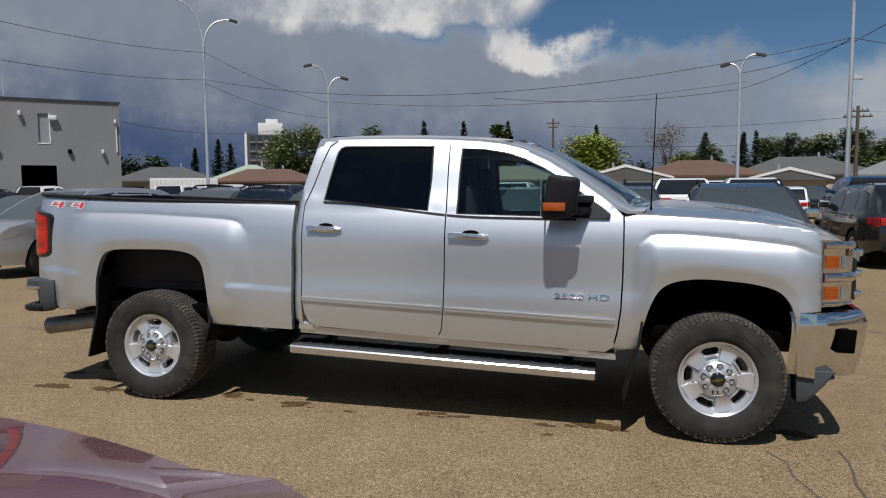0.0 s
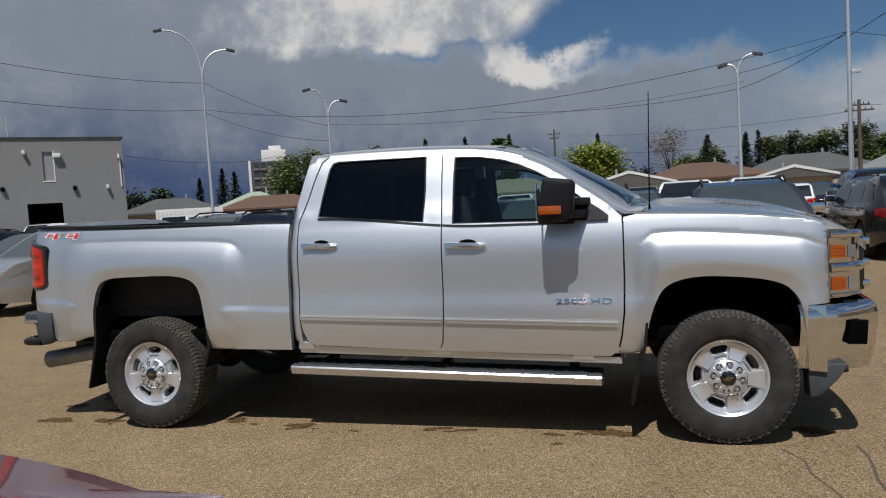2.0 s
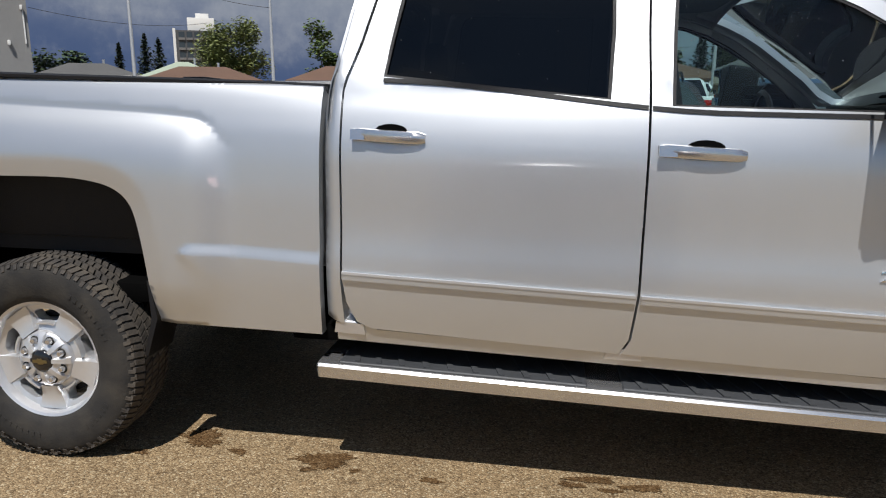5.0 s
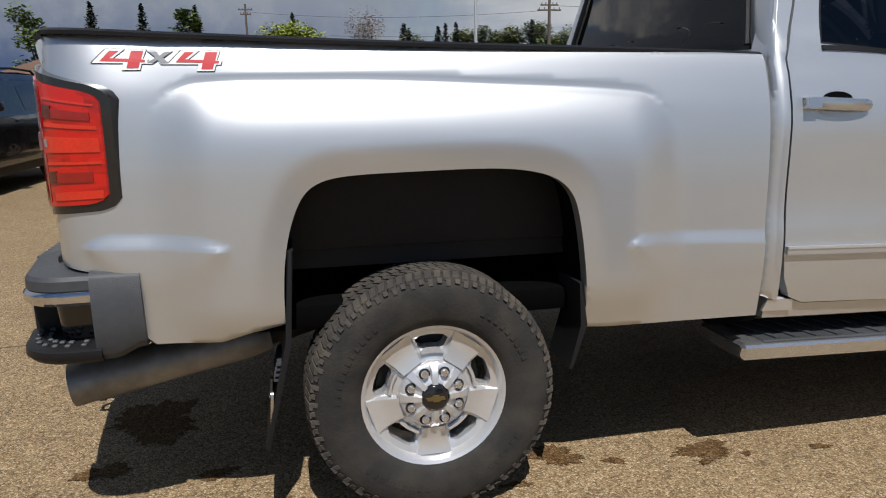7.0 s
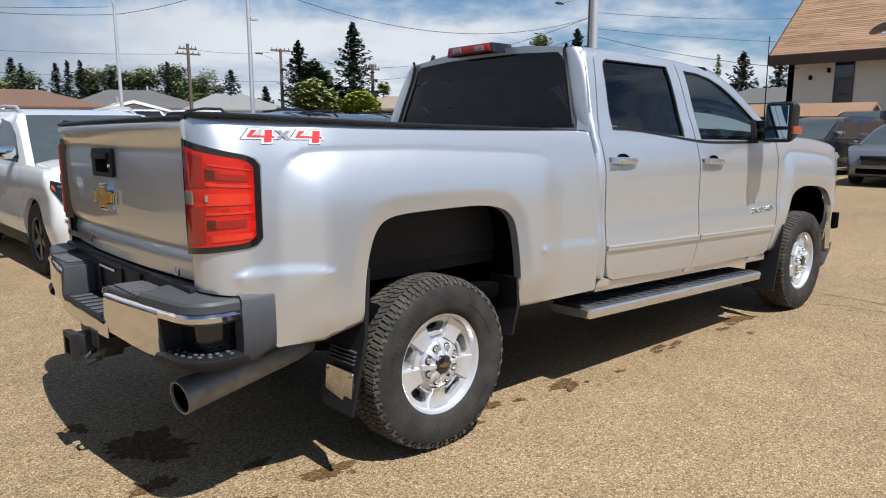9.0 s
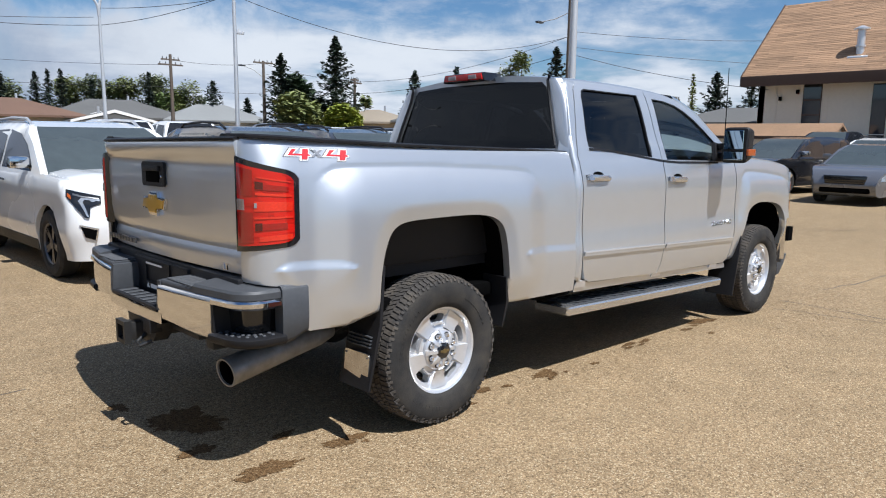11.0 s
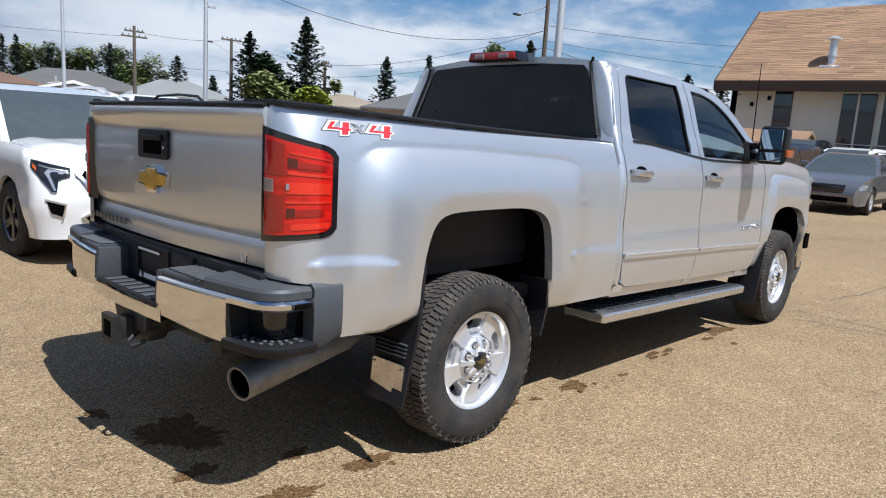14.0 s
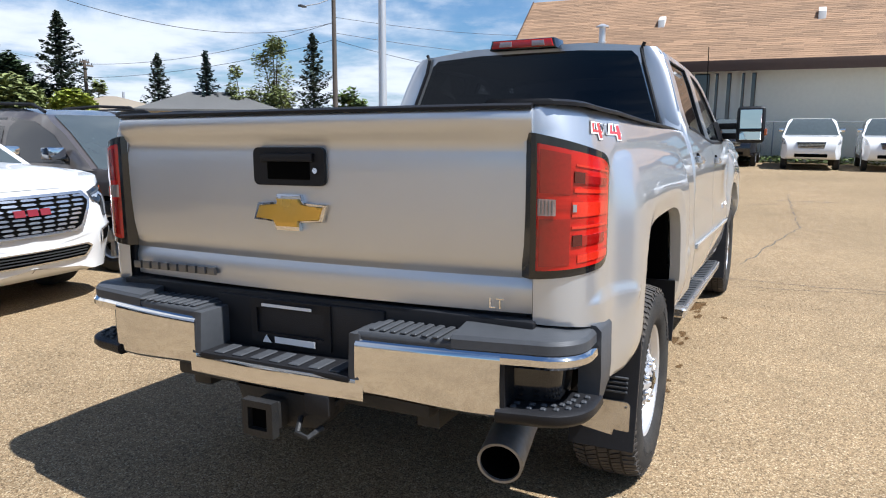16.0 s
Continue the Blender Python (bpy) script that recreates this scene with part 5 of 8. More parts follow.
def spoke_bm(k):
    """One broad flat spoke standing proud of the wheel face."""
    own = bmesh.new()
    mid = math.pi / 2 + 2 * math.pi * (k + 0.5) / 5
    u, w = Vector((math.cos(mid), 0, math.sin(mid))), Vector((-math.sin(mid), 0, math.cos(mid)))
    lo, hi = [], []
    for r, h, y in ((0.112, 0.036, -0.091), (0.150, 0.044, -0.078), (0.185, 0.055, -0.076), (0.208, 0.062, -0.084)):
        hi.append([own.verts.new(u * r + w * a * h + Vector((0, y, 0))) for a in (-0.94, 0, 0.94)])
        lo.append([own.verts.new(u * r + w * a * (h + 0.007) + Vector((0, y + 0.024, 0))) for a in (-1, 1)])
    for a, b, c, d in zip(hi, hi[1:], lo, lo[1:]):
        own.faces.new((a[0], a[1], b[1], b[0]))
        own.faces.new((a[1], a[2], b[2], b[1]))
        own.faces.new((a[0], b[0], d[0], c[0]))
        own.faces.new((a[2], c[1], d[1], b[2]))
    own.faces.new((hi[0][0], lo[0][0], lo[0][1], hi[0][2], hi[0][1]))
    own.faces.new((hi[-1][0], hi[-1][1], hi[-1][2], lo[-1][1], lo[-1][0]))
    return own


def lip_bm(k):
    """The raised lip on the inner side of a wheel window."""
    own = bmesh.new()
    mid = math.pi / 2 + 2 * math.pi * k / 5
    rows = []
    for j in range(9):
        a = mid + 0.26 * (j / 4 - 1)
        d = Vector((math.cos(a), 0, math.sin(a)))
        rows.append([own.verts.new(d * r + Vector((0, y, 0))) for r, y in ((0.132, -0.070), (0.135, -0.082), (0.142, -0.082), (0.146, -0.058))])
    for a, b in zip(rows, rows[1:]):
        for q in range(3):
            own.faces.new((a[q], a[q + 1], b[q + 1], b[q]))
    own.faces.new(rows[0])
    own.faces.new(rows[-1][::-1])
    return own


def nut_bm(k):
    own = bmesh.new()
    a = 2 * math.pi * (k + 0.5) / 8
    revolve([(0.0, -0.118), (0.009, -0.118), (0.0125, -0.112), (0.0135, -0.094)], 10, bm=own)
    bmesh.ops.translate(own, verts=own.verts, vec=(0.082 * math.cos(a), 0, 0.082 * math.sin(a)))
    return own


def pocket_bm(k):
    own = bmesh.new()
    a = 2 * math.pi * (k + 0.5) / 8
    n = 14
    own.faces.new([own.verts.new((0.082 * math.cos(a) + 0.0185 * math.cos(2 * math.pi * j / n), -0.1025, 0.082 * math.sin(a) + 0.0185 * math.sin(2 * math.pi * j / n))) for j in range(n)])
    return own


def hub_rib_bm(k):
    """A tapered web of the hub cover between two wheel nuts."""
    own = bmesh.new()
    a = 2 * math.pi * k / 8
    u, w = Vector((math.cos(a), 0, math.sin(a))), Vector((-math.sin(a), 0, math.cos(a)))
    rows = []
    for rad, half, y in ((0.044, 0.009, -0.1215), (0.064, 0.011, -0.118), (0.090, 0.012, -0.110), (0.108, 0.018, -0.094)):
        rows.append([own.verts.new(u * rad + w * b * half + Vector((0, y + c, 0))) for b, c in ((-1.35, 0.018), (-0.8, 0.0), (0.8, 0.0), (1.35, 0.018))])
    for p, q in zip(rows, rows[1:]):
        for j in range(3):
            own.faces.new((p[j], p[j + 1], q[j + 1], q[j]))
    own.faces.new(rows[0])
    own.faces.new(rows[-1][::-1])
    return own


def build_wheel():
    tyre_bm, tread_bm, marks_bm, barrel_bm, face_bm, hub_bm = wheel_bms()
    tyre = part("wheel", tyre_bm, RUBBER, None, "black all-terrain tyre on an aluminium wheel", sharp=50)
    tagged(part("tread", tread_bm, TREAD, tyre, flat=True), "dusty tread of many small blocks", kind="stuff")
    tagged(part("sidewall_print", marks_bm, RUBBER, tyre, flat=True), "raised grey bars round the sidewall", kind="stuff")
    part("rim_barrel", barrel_bm, ALUMINIUM, tyre)
    part("wheel_face", face_bm, ALUMINIUM, tyre, "bright five-window aluminium wheel face", sharp=40)
    part("brake_disc", revolve([(0.0, 0.0), (0.17, 0.0), (0.17, 0.03), (0.0, 0.03)], 36), DARK_STEEL, tyre)
    part("hub", hub_bm, ALUMINIUM, tyre, "bright hub cover", sharp=60)
    for k in range(5):
        part("spoke", spoke_bm(k), ALUMINIUM, tyre)
        part("slot_lip", lip_bm(k), ALUMINIUM, tyre)
    for k in range(8):
        # flat dark disc, painted shade of the pocket round the nut
        part("nut_recess", pocket_bm(k), DARK_STEEL, tyre)
        part("wheel_nut", nut_bm(k), STAINLESS, tyre)
        part("hub_rib", hub_rib_bm(k), ALUMINIUM, tyre)
    part("centre_cap", revolve([(0.0, -0.124), (0.034, -0.123), (0.042, -0.118), (0.047, -0.108)], 30), GLOSS_BLACK, tyre, "black centre cap")
    em = prism([(x * 0.21, (z - 1.143) * 0.21) for x, z in EMB], "y", -0.1275, -0.122, 0.001)
    part("cap_emblem", em, DULL_GOLD, tyre, "small dull gold emblem")
    return tyre


wheel = build_wheel()
AXLES = ((0.0, 0.842), (3.904, 0.842))
first = True
for ax, wy in AXLES:
    for s in (-1, 1):
        m = pose(ax, s * wy, 0.400, 0, {(0.0, -1): 0, (3.904, -1): -14}.get((ax, s), 7), 0 if s < 0 else 180)
        if first:
            wheel.parent = truck
            wheel.matrix_basis = m
            first = False
        else:
            copy_thing(wheel, m)

# wheel wells, mud flaps, running boards
for ax, arch in ((0.02, REAR_ARCH), (3.89, FRONT_ARCH)):
    for s in (-1, 1):
        own = bmesh.new()
        rows = [[own.verts.new((x, s * y, z + dz)) for y, dz in ((0.93, 0.012), (0.80, 0.03), (0.62, 0.03))] for x, z in arch]
        for a, b in zip(rows, rows[1:]):
            for k in range(2):
                own.faces.new((a[k], a[k + 1], b[k + 1], b[k]))
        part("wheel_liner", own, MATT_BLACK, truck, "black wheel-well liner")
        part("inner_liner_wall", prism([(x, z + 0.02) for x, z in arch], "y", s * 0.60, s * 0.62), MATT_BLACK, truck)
for s in (-1, 1):
    flap = prism([(-0.425, 0.90), (-0.445, 0.62), (-0.52, 0.30), (-0.505, 0.295), (-0.428, 0.62), (-0.408, 0.90)], "y", s * 0.755, s * 0.985, 0.005)
    f = part("rear_mud_flap", flap, BLACK_PLASTIC, truck, "black rubber mud flap with a bright plate")
    rounded = [(s * (0.870 + sy * 0.077 + 0.018 * math.cos(g)), 0.393 + sz * 0.063 + 0.018 * math.sin(g)) for sy, sz, g0 in ((1, 1, 0), (-1, 1, 90), (-1, -1, 180), (1, -1, 270)) for g in (radians(g0 + 22.5 * j) for j in range(5))]
    pl = prism(rounded, "x", -0.5135, -0.5055)
    for v in pl.verts:
        v.co.x += 0.08 * (v.co.z - 0.393) + 0.012 * ((abs(v.co.y) - 0.870) / 0.095) ** 2
    fp = part("flap_plate", pl, SCUFFED, f, "scuffed bright metal plate")
    for sy in (-1, 1):
        for z in (0.330, 0.456):
            bead = prism([(s * (0.870 + sy * 0.081) + 0.0045 * math.cos(g), z + 0.0045 * math.sin(g)) for g in (radians(45 * j) for j in range(8))], "x", -0.518 + 0.08 * (z - 0.393) + 0.011, -0.502 + 0.08 * (z - 0.393))
            part("screw", bead, LEAD_GREY, fp)
    for k in range(4):
        z = 0.50 + 0.016 * k
        part("flap_rib", box(-0.487 + 0.235 * (z - 0.475) - 0.004, -0.476 + 0.235 * (z - 0.475), min(s * 0.775, s * 0.95), max(s * 0.775, s * 0.95), z, z + 0.006), GREY_PLASTIC, f)
    part("front_mud_flap", prism([(3.445, 0.74), (3.43, 0.60), (3.345, 0.235), (3.36, 0.23), (3.447, 0.60), (3.462, 0.74)], "y", s * 0.74, s * 0.975, 0.005), BLACK_PLASTIC, truck, "black rubber mud flap")
    part("front_of_rear_flap", prism([(0.475, 0.74), (0.497, 0.60), (0.45, 0.45), (0.435, 0.46), (0.478, 0.60), (0.462, 0.74)], "y", s * 0.80, s * 0.97, 0.004), BLACK_PLASTIC, truck)
    def board_z(x):
        return 0.466 - 0.030 * (x - 1.09)
    board = bmesh.new()
    rows = []
    for x in [1.085, 1.095, 1.12, 1.6, 2.13, 2.6, 3.15, 3.175, 3.185]:
        e = 0.012 if x in (1.085, 3.185) else 0.0
        z = board_z(x)
        rows.append([board.verts.new((x, s * yy, z + zz)) for yy, zz in ((0.945 - e, -0.056 + e), (0.953 - e, -0.012), (0.946 - e, -0.002 - e), (0.930, 0.004 - e), (0.70, 0.004 - e), (0.685, -0.012), (0.69, -0.06 + e))])
    for a, b in zip(rows, rows[1:]):
        for k in range(7):
            board.faces.new((a[k], a[(k + 1) % 7], b[(k + 1) % 7], b[k]))
    board.faces.new(rows[0])
    board.faces.new(rows[-1][::-1])
    rb = part("running_board", board, STAINLESS, truck, "bright running board with black tread pads")
    for x0, x1 in ((1.17, 2.07), (2.19, 3.10)):
        pad = bmesh.new()
        box(x0, x1, min(s * 0.715, s * 0.940), max(s * 0.715, s * 0.940), -0.002, 0.009, 0.004, 1, pad)
        for k in range(10):
            xk = x0 + 0.05 + k * (x1 - x0 - 0.1) / 9
            prism([(xk - 0.04, s * 0.735), (xk - 0.018, s * 0.735), (xk + 0.034, s * 0.930), (xk + 0.012, s * 0.930)], "z", 0.008, 0.015, bm=pad)
        for v in pad.verts:
            v.co.z += board_z(v.co.x)
        # grey in place of black puts the light on the pad into its colour
        part("tread_pad", pad, GREY_PLASTIC, rb, "ribbed rubber pad, greyed for the light on it")
    for x in (1.25, 2.13, 3.0):
        part("bracket", box(x - 0.03, x + 0.03, min(s * 0.5, s * 0.80), max(s * 0.5, s * 0.80), board_z(x) - 0.03, board_z(x), 0.006), DARK_STEEL, rb)
    # bright aluminium plates stand in for white glints of light on the sill
    for x in (1.215, 2.18, 3.07):
        zz = 0.612 - 0.04 * (x - 1.21)
        part("scuff_plate", plate([(x - 0.06, zz - 0.032), (x + 0.065, zz - 0.034), (x + 0.06, zz + 0.008), (x - 0.05, zz + 0.012)], -0.004, depth=0.01, side=s), ALUMINIUM, truck, "bright plate put in for a glint on the sill")

# frame, axles, tank, spare
for s in (-1, 1):
    part("chassis_rail", box(-1.05, 4.5, s * 0.46 - 0.04, s * 0.46 + 0.04, 0.50, 0.66, 0.01), DARK_STEEL, truck)
for ax in (0.0, 3.904):
    own = tube([(ax, -0.72, 0.40), (ax, -0.2, 0.40), (ax, 0.2, 0.40), (ax, 0.72, 0.40)], [0.05, 0.06, 0.06, 0.05], 12)
    part("axle", own, DARK_STEEL, truck)
    d = revolve([(0.0, -0.11), (0.09, -0.10), (0.15, -0.05), (0.16, 0.0), (0.15, 0.05), (0.09, 0.10), (0.0, 0.11)], 20)
    bmesh.ops.translate(d, verts=d.verts, vec=(ax, 0.05, 0.39))
    part("differential", d, DARK_STEEL, truck)
part("fuel_tank", box(0.75, 2.3, -0.42, -0.10, 0.42, 0.62, 0.05), MATT_BLACK, truck)
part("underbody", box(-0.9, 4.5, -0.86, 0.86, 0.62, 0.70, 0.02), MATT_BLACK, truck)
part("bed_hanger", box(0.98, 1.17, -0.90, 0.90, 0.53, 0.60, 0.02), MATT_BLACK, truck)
sp = revolve([(0.20, -0.09), (0.30, -0.12), (0.38, -0.10), (0.39, 0.0), (0.38, 0.10), (0.30, 0.12), (0.20, 0.09)], 40, closed=True)
bmesh.ops.transform(sp, matrix=Matrix.Translation((-0.55, 0.15, 0.55)) @ pose(0, 0, 0, 90, 0, 0), verts=sp.verts)
part("spare_tyre", sp, RUBBER, truck)
ex = tube([(0.6, -0.52, 0.60), (-0.25, -0.56, 0.60), (-0.45, -0.61, 0.56), (-0.60, -0.645, 0.535)], 0.05, 16)
part("exhaust_pipe", ex, DARK_STEEL, truck)
tip = bmesh.new()
rows = []
A, B = Vector((-0.50, -0.635, 0.545)), Vector((-1.10, -0.715, 0.455))
axis = (B - A).normalized()
for t, rr in ((0.0, 0.052), (0.12, 0.064), (1.0, 0.067), (1.0, 0.059), (0.2, 0.056)):
    c = A.lerp(B, t)
    side = axis.cross(Vector((0, 0, 1))).normalized()
    up = side.cross(axis)
    rows.append([tip.verts.new(c + rr * (math.cos(2 * math.pi * k / 28) * side + math.sin(2 * math.pi * k / 28) * up)) for k in range(28)])
for a, b in zip(rows, rows[1:]):
    for k in range(28):
        tip.faces.new((a[k], a[(k + 1) % 28], b[(k + 1) % 28], b[k]))
tip.faces.new(rows[-1])
tail_pipe = part("exhaust_tip", tip, EXHAUST_STEEL, truck, "wide sooty steel exhaust tip")
# matt black lining that darkens the inside of the tip
bore = bmesh.new()
rows = []
for t, rr in ((0.985, 0.0592), (0.75, 0.0588), (0.3, 0.0570)):
    c = A.lerp(B, t)
    rows.append([bore.verts.new(c + (rr - 0.001) * (math.cos(2 * math.pi * k / 28) * side + math.sin(2 * math.pi * k / 28) * up)) for k in range(28)])
for a, b in zip(rows, rows[1:]):
    for k in range(28):
        bore.faces.new((a[k], a[(k + 1) % 28], b[(k + 1) % 28], b[k]))
bore.faces.new(rows[-1])
part("soot_lining", bore, MATT_BLACK, tail_pipe, "black lining inside the tip")

# rear bumper: chrome face, chrome strip round the corner over a step recess, grey plastic pads and ends
def rb_x(y):
    return -1.235 + 0.095 * (abs(y) / 0.9) ** 2


def bumper_path(a, b):
    """Points and outward normals along the bumper's plan, from a to b metres, counted from the middle."""
    out = []
    bend = 0.13
    for u in span(a, b, 0.022):
        if u <= 0.828:
            p, n = (rb_x(u), u), (-1.0, 0.0)
        elif u <= 0.828 + bend * math.pi / 2:
            g = (u - 0.828) / bend
            p, n = (rb_x(0.828) + bend - bend * math.cos(g), 0.828 + bend * math.sin(g)), (-math.cos(g), math.sin(g))
        else:
            p, n = (rb_x(0.828) + bend + u - 0.828 - bend * math.pi / 2, 0.828 + bend), (0.0, 1.0)
        out.append((p, n))
    return out


def sweep(a, b, profile, s, shift=None):
    """A band along the bumper with a closed profile of (outward, up)."""
    own = bmesh.new()
    rows = []
    for k, ((px, py), (nx, ny)) in enumerate(bumper_path(a, b)):
        rows.append([own.verts.new((px + nx * o, s * (py + ny * o), z + (shift(a + 0.022 * k, z) if shift else 0.0))) for o, z in profile])
    n = len(profile)
    for p, q in zip(rows, rows[1:]):
        for k in range(n):
            own.faces.new((p[k], p[(k + 1) % n], q[(k + 1) % n], q[k]))
    own.faces.new(rows[0])
    own.faces.new(rows[-1][::-1])
    return own


for s in (-1, 1):
    drop = lambda u, z: -0.022 * ease((u - 0.31) / 0.4) if z < 0.70 else 0.0
    bump = part("rear_bumper_face", sweep(0.31, 0.74, [(-0.05, 0.817), (-0.022, 0.817), (-0.009, 0.812), (-0.001, 0.802), (0.0, 0.790), (0.0025, 0.72), (-0.002, 0.655), (-0.012, 0.645), (-0.05, 0.645)], s, drop), CHROME, truck, "chrome rear bumper face", sharp=34)
    part("corner_strip", sweep(0.74, 1.13, [(-0.04, 0.817), (-0.022, 0.817), (-0.009, 0.812), (-0.001, 0.802), (0.0, 0.784), (-0.010, 0.774), (-0.04, 0.774)], s), CHROME, bump, "chrome strip round the corner", sharp=34)
    part("step_recess", sweep(0.74, 1.12, [(-0.02, 0.776), (-0.075, 0.770), (-0.085, 0.655), (-0.10, 0.655), (-0.10, 0.776)], s), GLOSS_BLACK, bump, "black recess over the corner step")
    sto = part("corner_step", sweep(0.73, 1.12, [(-0.10, 0.652), (-0.004, 0.656), (0.010, 0.648), (0.012, 0.628), (-0.002, 0.612), (-0.10, 0.612)], s), BLACK_PLASTIC, bump, "black corner step with studs", sharp=50)
    for k, ((px, py), (nx, ny)) in enumerate(bumper_path(0.77, 1.09)):
        if k % 2 == 0:
            for o in (-0.022, -0.052):
                cx, cy = px + nx * o, s * (py + ny * o)
                part("step_stud", box(cx - 0.008, cx + 0.008, cy - 0.008, cy + 0.008, 0.653, 0.662, 0.003, 1), GREY_PLASTIC, sto)
    part("recess_jamb", sweep(0.725, 0.752, [(-0.10, 0.80), (-0.004, 0.79), (-0.004, 0.63), (-0.10, 0.62)], s), BLACK_PLASTIC, bump)
    part("bumper_end", sweep(1.105, 1.235, [(-0.06, 0.866), (-0.012, 0.864), (0.004, 0.848), (0.006, 0.72), (0.002, 0.635), (-0.014, 0.614), (-0.06, 0.612)], s, lambda u, z: 0.03 * ease((u - 1.15) / 0.08) if z < 0.7 else 0.0), GREY_PLASTIC, bump, "grey plastic bumper end", sharp=50)
    capo = part("bumper_top_pad", sweep(0.315, 0.62, [(-0.19, 0.80), (-0.014, 0.812), (-0.011, 0.828), (-0.018, 0.837), (-0.19, 0.840)], s), GREY_PLASTIC, bump, "grey ribbed plastic step pad", sharp=50)
    for k in range(8):
        y0 = 0.34 + k * 0.034
        part("pad_rib", box(-1.19, -1.05, min(s * y0, s * (y0 + 0.020)), max(s * y0, s * (y0 + 0.020)), 0.838, 0.846, 0.003, 1), GREY_PLASTIC, capo)
    part("corner_cap", sweep(0.60, 1.12, [(-0.12, 0.81), (-0.014, 0.812), (-0.009, 0.816), (-0.010, 0.842), (-0.018, 0.853), (-0.12, 0.868)], s), GREY_PLASTIC, bump, "grey plastic corner cap", sharp=30)
mid = bmesh.new()
rows = []
for y in span(-0.335, 0.335, 0.067):
    rows.append([mid.verts.new((rb_x(y) + dx, y, z)) for dx, z in ((0.03, 0.69), (0.004, 0.688), (0.0, 0.675), (0.0, 0.625), (0.02, 0.612))])
for a, b in zip(rows, rows[1:]):
    for k in range(4):
        mid.faces.new((a[k], a[k + 1], b[k + 1], b[k]))
centre = part("rear_bumper_centre", mid, CHROME, truck, "low chrome centre of the rear bumper")
part("centre_step_pad", box(-1.228, -1.08, -0.29, 0.29, 0.676, 0.698, 0.006), BLACK_PLASTIC, centre)
for k in range(7):
    part("pad_rib", box(-1.215, -1.12, -0.25 + 0.075 * k, -0.21 + 0.075 * k, 0.697, 0.704, 0.003, 1), GREY_PLASTIC, centre)
part("plate_recess", box(-1.085, -1.06, -0.33, 0.33, 0.66, 0.87, 0.006), BLACK_PLASTIC, truck, "black plate recess above the bumper")
for s in (-1, 1):
    part("recess_cheek", prism([(-1.225, 0.69), (-1.06, 0.69), (-1.06, 0.83), (-1.215, 0.83)], "y", s * 0.285, s * 0.325, 0.006), GREY_PLASTIC, truck)
frame_bm = sheet([(-0.16, 0.715), (0.16, 0.715), (0.16, 0.868), (-0.16, 0.868)], ([(-0.135, 0.752), (0.135, 0.752), (0.135, 0.838), (-0.135, 0.838)],))
r = bmesh.ops.extrude_face_region(frame_bm, geom=frame_bm.faces[:])
for v in [g for g in r["geom"] if isinstance(g, bmesh.types.BMVert)]:
    v.co.y += 0.008
bmesh.ops.transform(frame_bm, matrix=Matrix.Translation((-1.095, 0.02, 0)) @ pose(0, 0, 0, 0, 0, -90), verts=frame_bm.verts)
pf = part("plate_frame", frame_bm, BLACK_PLASTIC, truck, "empty black number-plate frame with white print")
part("print_bar", box(-1.1055, -1.1035, -0.075, 0.125, 0.846, 0.856), WHITE_DECAL, pf, "white bar of print")
part("print_bar", box(-1.1055, -1.1035, -0.085, 0.075, 0.724, 0.745), WHITE_DECAL, pf, "white bar of print")
part("print_mark", prism([(0.09, 0.722), (0.125, 0.722), (0.11, 0.748)], "x", -1.1055, -1.1035), WHITE_DECAL, pf, "small white mark")


def sheet_ring(y, z, outer, inner, x0, x1):
    """A square collar."""
    own = bmesh.new()
    loops = [[own.verts.new((x, y + a * h, z + b * h)) for a, b in ((-1, -1), (1, -1), (1, 1), (-1, 1))] for x, h in ((x0, outer), (x1, outer), (x1, inner), (x0, inner))]
    for p, q in zip(loops, loops[1:] + loops[:1]):
        for k in range(4):
            own.faces.new((p[k], p[(k + 1) % 4], q[(k + 1) % 4], q[k]))
    return own


part("lower_valance", box(-1.07, -0.98, -0.80, 0.80, 0.80, 0.885, 0.01), BLACK_PLASTIC, truck)
hitch = part("tow_hitch", box(-1.27, -0.75, -0.042, 0.048, 0.490, 0.580, 0.006), DARK_STEEL, truck, "black tow hitch receiver")
part("receiver_mouth", sheet_ring(0.003, 0.535, 0.058, 0.036, -1.295, -1.262), DARK_STEEL, hitch, sharp=40)
# black plate on the solid bar stands for the shade inside
part("receiver_hole", box(-1.272, -1.266, -0.033, 0.039, 0.499, 0.571), MATT_BLACK, hitch)
part("hitch_plate", prism([(-0.23, 0.60), (0.16, 0.60), (0.13, 0.52), (0.07, 0.485), (-0.08, 0.485), (-0.16, 0.50), (-0.20, 0.54)], "x", -1.20, -1.12, 0.006), DARK_STEEL, hitch)
part("chain_loop", tube([(-1.21, -0.10, 0.53), (-1.26, -0.12, 0.50), (-1.26, -0.16, 0.49), (-1.21, -0.18, 0.51)], 0.010, 8), DARK_STEEL, hitch)
part("wiring_socket", box(-1.235, -1.17, -0.22, -0.13, 0.555, 0.625, 0.01), BLACK_PLASTIC, hitch)
part("hitch_crossbar", box(-1.12, -1.02, -0.5, 0.5, 0.56, 0.62, 0.012), DARK_STEEL, hitch)

